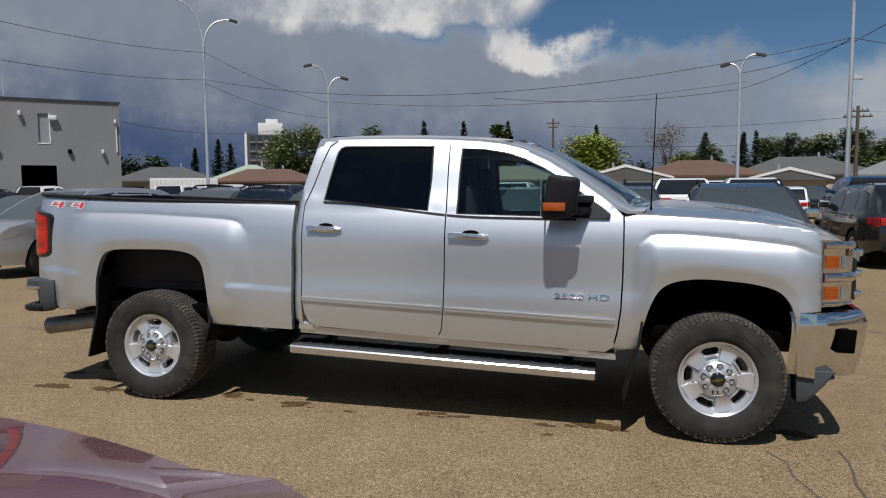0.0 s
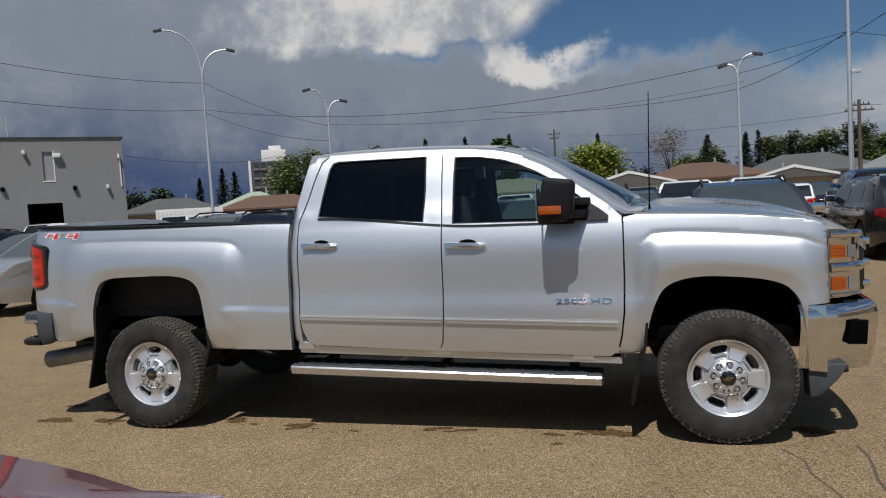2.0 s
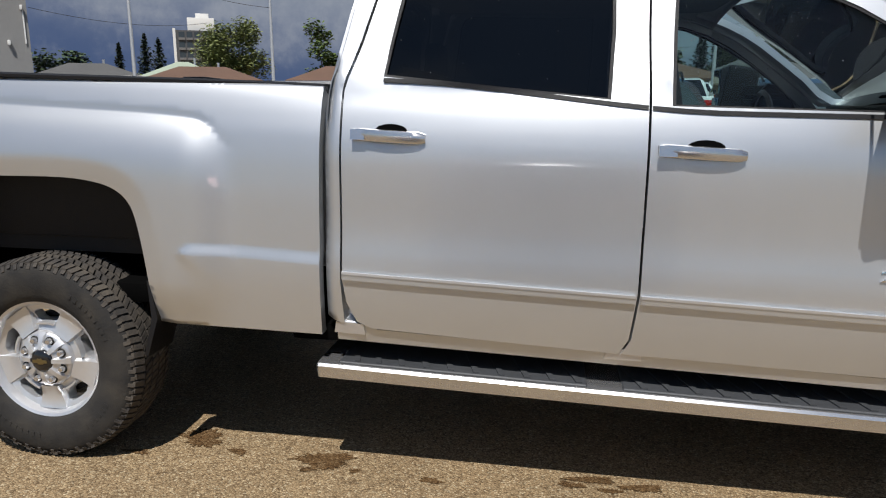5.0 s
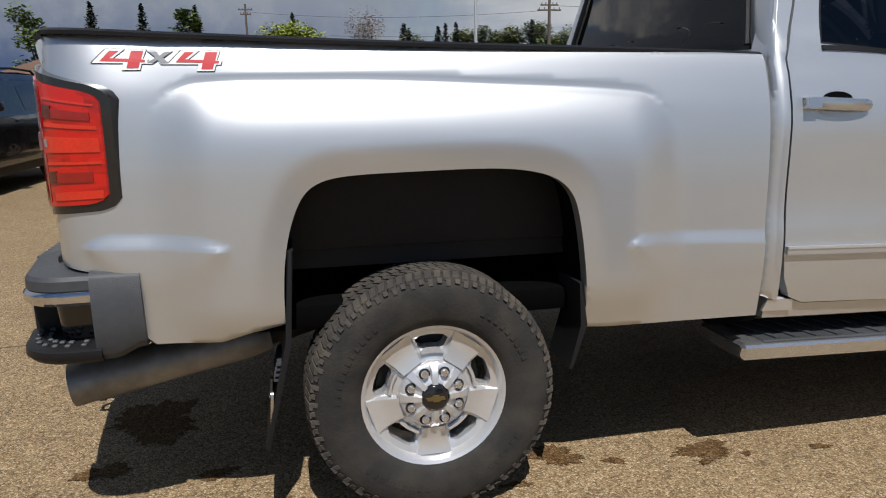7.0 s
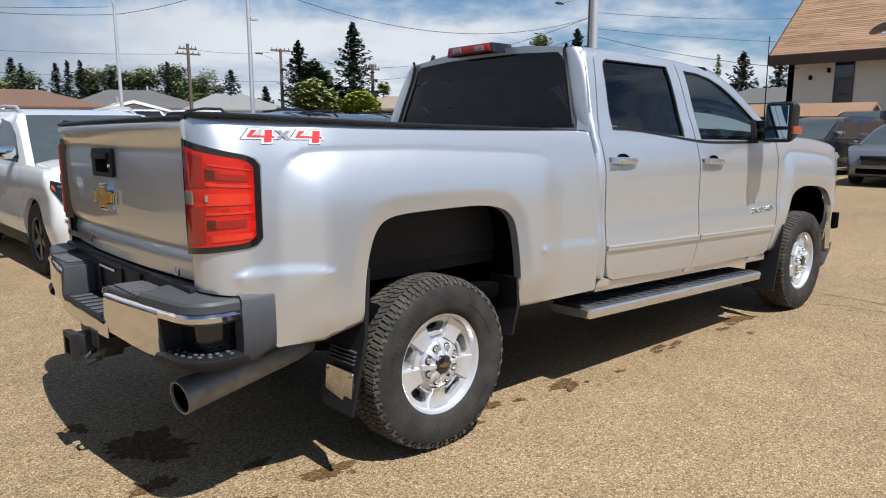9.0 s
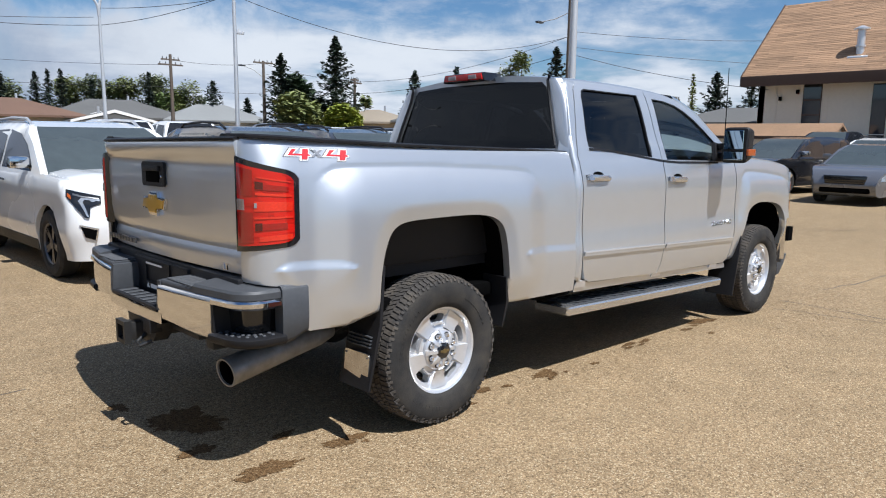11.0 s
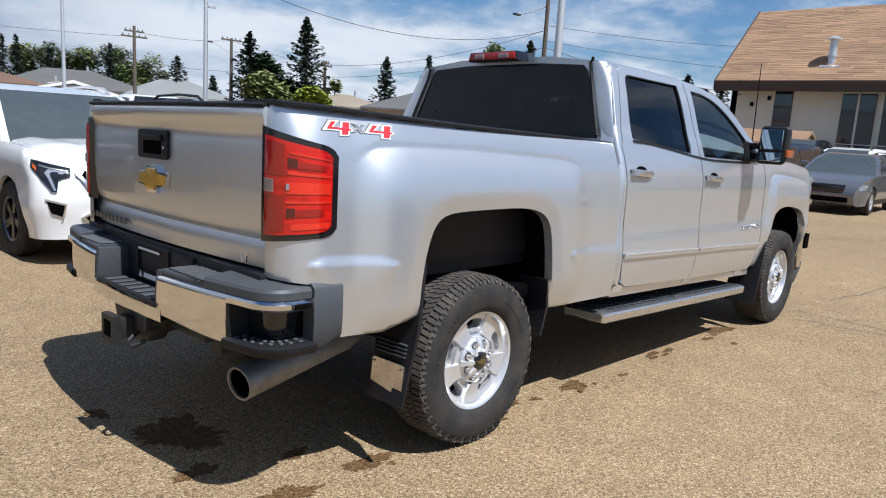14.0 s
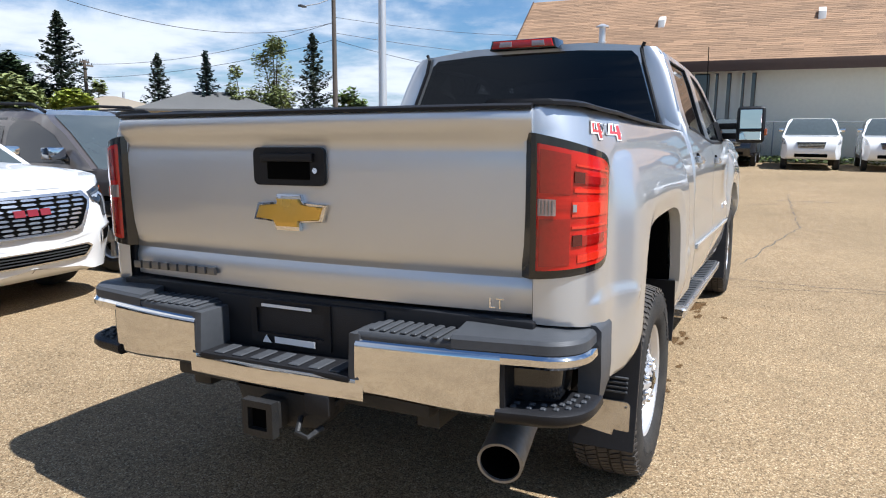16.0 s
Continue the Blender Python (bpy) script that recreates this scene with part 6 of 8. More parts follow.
# bed side decals: slanted figures with a white and a dark outline
FOUR_OUT = [(55, 130), (130, 62), (235, 60), (165, 108), (225, 108), (245, 64), (345, 64), (325, 110), (352, 113), (346, 134), (318, 135), (308, 165), (213, 165), (222, 132)]
FOUR_IN = [(98, 121), (150, 71), (200, 71), (148, 107), (252, 110), (264, 71), (330, 71), (316, 113), (338, 116), (334, 127), (310, 127), (300, 156), (237, 156), (246, 124)]
CROSS = [(346, 66), (398, 66), (416, 90), (450, 68), (490, 68), (436, 102), (472, 134), (420, 134), (404, 113), (374, 132), (336, 130), (392, 100)]
DECAL_A, DECAL_B = (-0.895, 1.397), (-0.565, 1.453)


def decal_point(p, q, dx, dz, grow, side):
    u, v = (p + dx - 55) / 700, (165 - q - dz) / 105
    x = DECAL_A[0] + u * (DECAL_B[0] - DECAL_A[0])
    z = DECAL_A[1] + v * (DECAL_B[1] - DECAL_A[1])
    return (x if side < 0 else DECAL_A[0] + DECAL_B[0] - x, z)


for s in (-1, 1):
    rail = side_r if s < 0 else side_l
    for loop, inner, dx, dz, col in ((FOUR_OUT, FOUR_IN, 0, 0, RED_DECAL), (CROSS, CROSS, 0, 4, GREY_DECAL), (FOUR_OUT, FOUR_IN, 403, 8, RED_DECAL)):
        cp, cq = sum(p for p, q in loop) / len(loop), sum(q for p, q in loop) / len(loop)
        for pts, grow, m2, lift in ((loop, 1.045, DARK_DECAL, 0.0), (loop, 1.0, WHITE_DECAL, 0.0010), (inner, 1.0 if inner is not loop else 0.86, col, 0.0020)):
            poly = [decal_point(cp + (p - cp) * grow, cq + (q - cq) * grow, dx, dz, 1, s) for p, q in pts]
            t = sheet(poly, (), span(min(p[0] for p in poly), max(p[0] for p in poly), 0.02)[1:-1], ())
            for v in t.verts:
                v.co.y = s * (flank(v.co.x, v.co.z) + 0.0025 + lift)
            part("decal", t, m2, rail, "red and grey drive decal", flat=True)

# interior
def seat(x, y, wide, back):
    own = box(x - 0.24, x + 0.26, y - wide, y + wide, 0.86, 1.02, 0.06, 3)
    part("seat_cushion", own, SEAT, truck)
    b = box(-0.07, 0.07, -wide, wide, 0.0, back, 0.05, 3)
    bmesh.ops.transform(b, matrix=Matrix.Translation((x - 0.24, y, 0.98)) @ pose(0, 0, 0, 0, -12, 0), verts=b.verts)
    part("seat_back", b, SEAT, truck)
    for yy in ((y,) if wide < 0.4 else (y - 0.38, y + 0.38)):
        part("head_restraint", box(x - 0.42, x - 0.32, yy - 0.12, yy + 0.12, 0.98 + back - 0.01, 0.98 + back + 0.16, 0.04, 3), SEAT, truck)


seat(2.62, -0.42, 0.25, 0.58)
seat(2.62, 0.42, 0.25, 0.58)
seat(1.68, 0.0, 0.66, 0.52)
part("dashboard", box(2.98, 3.42, -0.80, 0.80, 1.05, 1.345, 0.07, 3), SEAT, truck)
part("cab_floor", box(1.2, 3.4, -0.84, 0.84, 0.60, 0.66), SEAT, truck)
wheel_rim = revolve([(0.19, -0.014), (0.205, 0.0), (0.19, 0.014), (0.175, 0.0)], 32, closed=True)
bmesh.ops.transform(wheel_rim, matrix=Matrix.Translation((2.92, 0.42, 1.25)) @ pose(0, 0, 0, 0, 0, 0) @ pose(0, 0, 0, 0, -25, 90), verts=wheel_rim.verts)
part("steering_wheel", wheel_rim, BLACK_PLASTIC, truck)
part("headliner", box(1.3, 2.7, -0.68, 0.68, 1.845, 1.86), GREY_PLASTIC, truck)


def settle_body():
    """Trims the body's panels to their true height and length over the wheels, and stands the pickup on its slope."""
    seen = set()
    for ob in truck.children_recursive:
        if ob.name.startswith("wheel") and "_" not in ob.name or (ob.parent is not truck and ob.parent.name.startswith("wheel") and "_" not in ob.parent.name):
            continue
        if ob.data.name in seen:
            continue
        seen.add(ob.data.name)
        for v in ob.data.vertices:
            x, z = v.co.x, v.co.z
            v.co.x = x - 0.022 * ease((x - 1.15) / 0.25) * ease((3.3 - x) / 0.6)
            v.co.z = z + 0.022 * ease((z - 0.92) / 0.28) * ease((x + 0.5) / 1.6) * ease((4.4 - x) / 1.0)
    truck.matrix_world = LEVEL @ Matrix.Translation((0, 0.03, 0)) @ Matrix.Diagonal((1, 1.031, 1, 1))


settle_body()


# ---- other vehicles ----
PAINTS = {
    "white": mat("white_paint", (0.74, 0.74, 0.73), 0.25, 0.0, 0.03, 2.0, coat=0.9),
    "black": mat("black_paint", (0.012, 0.012, 0.014), 0.22, 0.1, 0.1, 2.0, coat=0.9),
    "grey": mat("dark_grey_paint", (0.055, 0.058, 0.065), 0.28, 0.4, 0.06, 2.0, coat=0.9),
    "steel": mat("grey_blue_paint", (0.16, 0.165, 0.18), 0.28, 0.5, 0.05, 2.0, coat=0.9),
    "silver": mat("pale_silver_paint", (0.46, 0.47, 0.48), 0.3, 0.6, 0.04, 2.0, coat=0.9),
    "blue": mat("blue_paint", (0.014, 0.055, 0.13), 0.25, 0.3, 0.06, 2.0, coat=0.9),
    "brown": mat("brown_grey_paint", (0.11, 0.092, 0.082), 0.28, 0.4, 0.06, 2.0, coat=0.9),
    "maroon": mat("dusty_maroon_paint", (0.17, 0.022, 0.030), 0.30, 0.3, 0.15, 5.0, coat=0.7, bump=0.06, bscale=160.0, dirt=(0.24, 0.12, 0.11), dirt_amount=0.35),
    "red": mat("red_paint", (0.22, 0.012, 0.016), 0.25, 0.2, 0.06, 2.0, coat=0.9),
}
RED_PAINT = PAINTS["red"]
RIM_DARK = mat("dark_alloy", (0.12, 0.12, 0.13), 0.3, 0.9, 0.1, 6.0)

# half-lengths run from the tail at 0 to the nose
SHAPES = {
    "suv": dict(L=4.65, W=1.86, wr=0.36, fw=3.70, rw=0.98,
                low=[(0.06, 0.38), (0.0, 0.60), (0.03, 0.92), (0.10, 1.08), (1.0, 1.07), (2.4, 1.02), (3.25, 1.00), (3.55, 1.035), (4.05, 1.01), (4.38, 0.93), (4.56, 0.78), (4.65, 0.58), (4.60, 0.36), (4.52, 0.26)],
                top=[(0.10, 1.05), (0.22, 1.30), (0.42, 1.52), (0.62, 1.60), (1.3, 1.645), (2.0, 1.64), (2.55, 1.56), (2.95, 1.37), (3.52, 1.01)],
                wins=[[(0.42, 1.13), (0.55, 1.44), (0.98, 1.52), (0.98, 1.10)], [(1.05, 1.10), (1.05, 1.53), (1.88, 1.54), (1.88, 1.07)], [(1.97, 1.07), (1.97, 1.54), (2.42, 1.495), (2.78, 1.36), (3.12, 1.12), (3.14, 1.06)]]),
    "sedan": dict(L=4.66, W=1.80, wr=0.325, fw=3.72, rw=0.98,
                  low=[(0.08, 0.36), (0.0, 0.58), (0.04, 0.90), (0.14, 1.02), (0.6, 1.03), (1.4, 0.99), (3.2, 0.93), (3.5, 0.955), (4.1, 0.90), (4.42, 0.80), (4.60, 0.66), (4.66, 0.48), (4.58, 0.28), (4.5, 0.22)],
                  top=[(0.45, 1.0), (0.75, 1.15), (1.15, 1.36), (1.55, 1.445), (2.1, 1.465), (2.45, 1.42), (2.85, 1.26), (3.45, 0.93)],
                  wins=[[(0.95, 1.04), (1.25, 1.30), (1.50, 1.37), (1.86, 1.39), (1.86, 1.01)], [(1.93, 1.01), (1.93, 1.395), (2.30, 1.36), (2.70, 1.23), (3.02, 1.04), (3.04, 0.99)]]),
    "tall": dict(L=4.65, W=1.86, wr=0.36, fw=3.70, rw=0.98, round=0.34, edge=0.95,
                 low=[(0.06, 0.38), (0.0, 0.60), (0.03, 0.92), (0.10, 1.10), (1.0, 1.09), (2.4, 1.06), (3.25, 1.06), (3.55, 1.09), (4.05, 1.065), (4.38, 1.015), (4.54, 0.95), (4.62, 0.80), (4.65, 0.58), (4.62, 0.36), (4.52, 0.26)],
                 top=[(0.10, 1.05), (0.22, 1.30), (0.42, 1.52), (0.62, 1.60), (1.3, 1.665), (2.0, 1.66), (2.55, 1.58), (2.95, 1.40), (3.52, 1.06)],
                 wins=[[(0.42, 1.15), (0.55, 1.44), (0.98, 1.53), (0.98, 1.13)], [(1.05, 1.13), (1.05, 1.54), (1.88, 1.555), (1.88, 1.11)], [(1.97, 1.11), (1.97, 1.555), (2.42, 1.51), (2.78, 1.38), (3.12, 1.15), (3.14, 1.10)]]),
    "pickup": dict(L=5.85, W=2.02, wr=0.40, fw=4.85, rw=1.20,
                   low=[(0.05, 0.55), (0.0, 0.72), (0.02, 1.34), (0.06, 1.38), (1.95, 1.36), (2.0, 1.33), (4.05, 1.26), (4.5, 1.28), (5.3, 1.22), (5.66, 1.14), (5.80, 0.98), (5.85, 0.70), (5.80, 0.48), (5.70, 0.40)],
                   top=[(1.98, 1.30), (2.05, 1.60), (2.16, 1.86), (2.4, 1.925), (3.0, 1.93), (3.4, 1.885), (3.8, 1.66), (4.35, 1.25)],
                   wins=[[(2.16, 1.40), (2.24, 1.78), (2.92, 1.82), (2.92, 1.37)], [(3.02, 1.37), (3.02, 1.82), (3.35, 1.79), (3.72, 1.58), (4.0, 1.36), (4.0, 1.32)]]),
}


def small_wheel(r, rim_mat):
    tyre = part("wheel", revolve([(r * 0.60, -0.085), (r * 0.70, -0.108), (r * 0.92, -0.105), (r, -0.075), (r, 0.075), (r * 0.92, 0.105), (r * 0.60, 0.085)], 28), RUBBER)
    own = revolve([(r * 0.62, -0.088), (r * 0.60, -0.098), (r * 0.56, -0.085), (r * 0.54, -0.02)], 28)
    for k in range(5):
        for d in (-0.13, 0.13):
            a = 2 * math.pi * k / 5 + d
            u, v = Vector((math.cos(a), 0, math.sin(a))), Vector((-math.sin(a), 0, math.cos(a)))
            q = [own.verts.new(u * rr + v * w + Vector((0, yy, 0))) for rr, w, yy in ((r * 0.12, -0.022, -0.078), (r * 0.58, -0.014, -0.088), (r * 0.58, 0.014, -0.088), (r * 0.12, 0.022, -0.078))]
            p = [own.verts.new(w.co + Vector((0, 0.03, 0))) for w in q]
            own.faces.new(q)
            for j in range(4):
                own.faces.new((q[j], q[(j + 1) % 4], p[(j + 1) % 4], p[j]))
    revolve([(0.0, -0.092), (r * 0.16, -0.086), (r * 0.17, -0.06)], 16, bm=own)
    part("rim", own, rim_mat, tyre, "alloy wheel rim")
    part("wheel_back", revolve([(0.0, -0.012), (r * 0.58, -0.012)], 24), MATT_BLACK, tyre)
    return tyre


def draped(front_x, outline, off, depth, step=0.05):
    """A (y, z) outline laid on a rounded nose, standing off it by off and depth thick."""
    own = sheet(outline, (), span(min(p[0] for p in outline), max(p[0] for p in outline), step)[1:-1], ())
    for v in own.verts:
        v.co = Vector((front_x(v.co.x, v.co.z) + off, v.co.x, v.co.z))
    rim = [e for e in own.edges if len(e.link_faces) == 1]
    r = bmesh.ops.extrude_edge_only(own, edges=rim)
    for v in [g for g in r["geom"] if isinstance(g, bmesh.types.BMVert)]:
        v.co.x -= depth
    return own


def round_front(car, front_x, chrome, body_mat):
    """Grille, lamps, intakes and bonnet of a car with a rounded nose."""
    bright = STAINLESS if chrome else BLACK_PLASTIC
    hexa = [(-0.56, 0.925), (0.56, 0.925), (0.61, 0.86), (0.47, 0.645), (0.40, 0.615), (-0.40, 0.615), (-0.47, 0.645), (-0.61, 0.86)]
    rimmed = part("grille", draped(front_x, hexa, 0.022, 0.05), bright, car, "wide grille in a bright frame")
    inner = [(y * 0.93, 0.775 + (z - 0.775) * 0.86) for y, z in hexa]
    part("grille_back", draped(front_x, inner, 0.026, 0.02), MATT_BLACK, rimmed)
    for k in range(8):
        z = 0.655 + 0.034 * k
        reach = 0.36 + 0.20 * (z - 0.64) / 0.26
        for j in range(7):
            a = -reach + 2 * reach * (j + 0.06 + 0.5 * (k % 2) * 0.2) / 7
            b = a + 2 * reach / 7 * 0.86
            if chrome:
                part("grille_bar", draped(front_x, [(a, z - 0.004), (a + 0.02, z - 0.010), (b - 0.02, z - 0.010), (b, z - 0.004), (b - 0.02, z + 0.007), (a + 0.02, z + 0.007)], 0.034, 0.01, 0.2), STAINLESS, rimmed)
    if chrome:
        for y0 in (-0.15, -0.045, 0.06):
            part("letter_bar", draped(front_x, [(y0, 0.775), (y0 + 0.085, 0.775), (y0 + 0.085, 0.825), (y0, 0.825)], 0.046, 0.012, 0.2), RED_PAINT, rimmed, "red bar in place of a letter")
    for s in (-1, 1):
        out = [(0.635, 0.905), (0.80, 0.945), (0.895, 0.975), (0.905, 0.90), (0.86, 0.80), (0.80, 0.70), (0.765, 0.69), (0.755, 0.73), (0.745, 0.80), (0.65, 0.835)]
        lamp = part("headlamp", draped(front_x, [(s * y, z) for y, z in out], 0.008, 0.05, 0.04), GLOSS_BLACK, car, "dark headlamp with a bright C-shaped line")
        part("lamp_line", draped(front_x, [(s * y, z) for y, z in ((0.660, 0.858), (0.780, 0.872), (0.800, 0.850), (0.768, 0.705), (0.786, 0.712), (0.832, 0.862), (0.800, 0.892), (0.656, 0.872))], 0.016, 0.01, 0.04), LAMP_GLASS, lamp, "bright light line")
        part("lamp_chamber", draped(front_x, [(s * y, z) for y, z in ((0.655, 0.884), (0.79, 0.908), (0.855, 0.940), (0.858, 0.915), (0.80, 0.898), (0.66, 0.876))], 0.012, 0.01, 0.04), LEAD_GREY, lamp, "grey reflector chamber")
        part("projector", draped(front_x, [(s * (0.715 + 0.024 * math.cos(a)), 0.866 + 0.015 * math.sin(a)) for a in (2 * math.pi * k / 12 for k in range(12))], 0.014, 0.01, 0.1), LAMP_GLASS, lamp, "clear projector lens")
        part("side_amber", draped(front_x, [(s * y, z) for y, z in ((0.874, 0.915), (0.894, 0.938), (0.897, 0.905), (0.878, 0.872))], 0.014, 0.01, 0.1), AMBER, lamp, "amber corner lens")
        fog = part("side_intake", draped(front_x, [(s * y, z) for y, z in ((0.70, 0.58), (0.84, 0.62), (0.80, 0.50), (0.72, 0.47))], 0.006, 0.03, 0.05), MATT_BLACK, car, "black corner intake")
        part("intake_trim", draped(front_x, [(s * y, z) for y, z in ((0.695, 0.588), (0.845, 0.63), (0.848, 0.615), (0.71, 0.574), (0.728, 0.465), (0.715, 0.46))], 0.012, 0.01, 0.05), bright, fog)
    low = part("front_lower_intake", draped(front_x, [(-0.52, 0.50), (0.52, 0.50), (0.58, 0.465), (0.50, 0.385), (-0.50, 0.385), (-0.58, 0.465)], 0.010, 0.03), bright, car, "low intake in a bright frame")
    part("intake_mesh", draped(front_x, [(-0.50, 0.488), (0.50, 0.488), (0.55, 0.463), (0.485, 0.398), (-0.485, 0.398), (-0.55, 0.463)], 0.016, 0.01), MATT_BLACK, low)
    for z in (0.42, 0.445, 0.468):
        part("intake_slat", draped(front_x, [(-0.50, z - 0.004), (0.50, z - 0.004), (0.50, z + 0.004), (-0.50, z + 0.004)], 0.022, 0.01, 0.1), GREY_PLASTIC, low)
    own = bmesh.new()
    rows = []
    for u in span(0, 1, 0.05):
        row = []
        for y in span(-0.80, 0.80, 0.08):
            end = front_x(y, 0.95) - 0.012
            x = 3.42 + (end - 3.42) * u
            base = 1.085 - 0.03 * ease((x - 3.42) / 0.9) - 0.055 * ease((x - 4.0) / 0.45) - 0.03 * u**8
            ridge = 0.018 * ease((abs(y) - 0.34 - 0.12 * (1 - u)) / 0.09)
            row.append(own.verts.new((x, y, base + 0.012 + 0.030 * (1 - (y / 0.8) ** 2) + ridge * (1 - u**6) * (1 - ease((abs(y) - 0.62) / 0.18)))))
        rows.append(row)
    for a, b in zip(rows, rows[1:]):
        for k in range(len(a) - 1):
            own.faces.new((a[k], a[k + 1], b[k + 1], b[k]))
    rim = [e for e in own.edges if len(e.link_faces) == 1]
    r = bmesh.ops.extrude_edge_only(own, edges=rim)
    for v in [g for g in r["geom"] if isinstance(g, bmesh.types.BMVert)]:
        v.co.z -= 0.05
    part("bonnet", own, body_mat, car, "", 60)


def vehicle(name, label, category, shape, paint, at, turn, group="", rims=None, chrome=True, rails=False, size=1.0):
    """A parked car with its nose along +x before turning; at is the middle of its footprint."""
    S = SHAPES[shape]
    L, W, wr = S["L"], S["W"], S["wr"]
    car = thing(name, label, category, (0, 0, 0), 0, group)
    body_mat = PAINTS[paint]
    half = W / 2
    belt_z = S["low"][4][1]
    roof_z = max(p[1] for p in S["top"])

    curve = curve_through(sorted((p[1], p[0]) for p in S["low"] if p[0] > L - 0.14 and p[1] > 0.3))

    def nose(z):
        return curve(min(z, S["edge"]))

    def front_x(y, z):
        return nose(z) - S["round"] * (1 - math.sqrt(max(0.0, 1 - (y / half) ** 2)))

    def width(x, z):
        w = half
        e = min(x, L - x)
        if S.get("round") and x > L / 2:
            e = 1.0
            u = (nose(z) - x) / S["round"]
            if u < 1:
                w *= math.sqrt(max(0.0, 1 - (1 - max(0.0, u)) ** 2))
        w -= 0.22 * (1 - min(1.0, max(e, 0.0) / 0.75)) ** 2.2
        if z > belt_z - 0.12:
            w -= 0.05 * ease((z - belt_z + 0.12) / 0.14)
        if z > belt_z:
            w -= (0.17 if shape != "pickup" else 0.15) * (z - belt_z) / (roof_z - belt_z) + 0.10 * ease((z - roof_z + 0.14) / 0.14)
        w -= 0.05 * ease((0.55 - z) / 0.3)
        w -= 0.018 * math.exp(-((z - 0.74) / 0.09) ** 2)
        return w

    bottom = 0.24 if shape != "pickup" else 0.42
    R = wr + 0.055
    def arch(cx):
        return [(cx + R * math.cos(a), max(bottom, wr + R * math.sin(a))) for a in [math.pi * k / 12 for k in range(13)]]
    outline = list(S["low"])
    fa, ra = arch(S["fw"]), arch(S["rw"])
    outline += [(S["fw"] + R + 0.02, bottom)] + fa + [(S["fw"] - R - 0.02, bottom), (S["rw"] + R + 0.02, bottom)] + ra + [(S["rw"] - R - 0.02, bottom)]
    body = part("body", shell(outline, width, span(0.15, L - 0.15, 0.22) if not S.get("round") else span(0.15, 4.1, 0.15) + span(4.2, 4.62, 0.06), span(0.35, 1.25, 0.12)), body_mat, car, sharp=45)
    top = list(S["top"])
    cab = part("cabin", shell(top, width, span(top[0][0] + 0.1, top[-1][0] - 0.1, 0.3), span(belt_z + 0.1, roof_z - 0.03, 0.12)), body_mat, car)
    for s in (-1, 1):
        for w in S["wins"]:
            part("side_window", panel(w, lambda x, z: width(x, z) + 0.006, s, (), span(w[0][0], w[-1][0], 0.3)[1:-1], span(belt_z + 0.1, roof_z - 0.1, 0.12), 0.004), GLOSS_BLACK, cab, "dark side window")
    # screens follow the cabin's ends
    def screen(a, b, name2):
        own = bmesh.new()
        rows = []
        pts = top[a:b]
        for i, (x, z) in enumerate(pts):
            t = i / (len(pts) - 1)
            j = min(i + 1, len(pts) - 1)
            k = max(i - 1, 0)
            d = Vector((pts[j][0] - pts[k][0], pts[j][1] - pts[k][1])).normalized()
            n = Vector((-d.y, d.x)) * 0.010
            w = width(x, z) - 0.075
            rows.append([own.verts.new((x + n.x, w * q, z + n.y)) for q in (-1, -0.5, 0, 0.5, 1)])
        for p, q in zip(rows, rows[1:]):
            for k in range(4):
                own.faces.new((p[k], p[k + 1], q[k + 1], q[k]))
        part(name2, own, WINDSCREEN if name2 == "windscreen" else GLOSS_BLACK, cab, "tinted glass")
    n = len(top)
    screen(n - 3, n, "windscreen")
    screen(0, 3, "rear_window")
    for s in (-1, 1):
        if not S.get("round"):
            fx = L - 0.42
            hz = S["low"][-5][1] - 0.10
            part("headlamp", panel([(fx - 0.02, hz + 0.015), (fx + 0.14, hz + 0.06), (L - 0.14, hz - 0.02), (L - 0.11, hz - 0.10), (fx + 0.10, hz - 0.09)], lambda x, z: width(x, z) + 0.006, s, (), (L - 0.3, L - 0.2), (), 0.012), LAMP_GLASS, car, "clear headlamp")
            part("front_lens", box(L - 0.175, L - 0.12, min(s * 0.52, s * (width(L - 0.13, hz) - 0.02)), max(s * 0.52, s * (width(L - 0.13, hz) - 0.02)), hz - 0.11, hz + 0.0, 0.015), LAMP_GLASS, car)
        tz = belt_z - 0.06
        part("tail_lamp", panel([(0.02, tz), (0.30, tz - 0.03), (0.26, tz - 0.14), (0.02, tz - 0.20)], lambda x, z: width(x, z) + 0.006, s, (), (0.1, 0.2), (), 0.012), RED_DARK, car, "red tail lamp")
        part("rear_lens", box(-0.002, 0.07, min(s * 0.45, s * (width(0.03, tz) - 0.01)), max(s * 0.45, s * (width(0.03, tz) - 0.01)), tz - 0.17, tz - 0.02, 0.015), RED_LENS, car, "red tail lens")
        mx = S["wins"][-1][-1][0] - 0.15
        mz = belt_z + 0.06
        part("door_mirror", box(mx - 0.05, mx + 0.09, min(s * (half - 0.06), s * (half + 0.14)), max(s * (half - 0.06), s * (half + 0.14)), mz - 0.02, mz + 0.11, 0.03), CHROME if chrome else body_mat, car, "door mirror")
        for x in (S["wins"][0][-1][0] + 0.1, S["wins"][-1][0][0] + 0.15):
            part("door_handle", panel([(x, belt_z - 0.10), (x + 0.2, belt_z - 0.105), (x + 0.2, belt_z - 0.13), (x, belt_z - 0.125)], lambda a, b: width(a, b) + 0.022, s, (), (), (), 0.02), CHROME if chrome else body_mat, car)
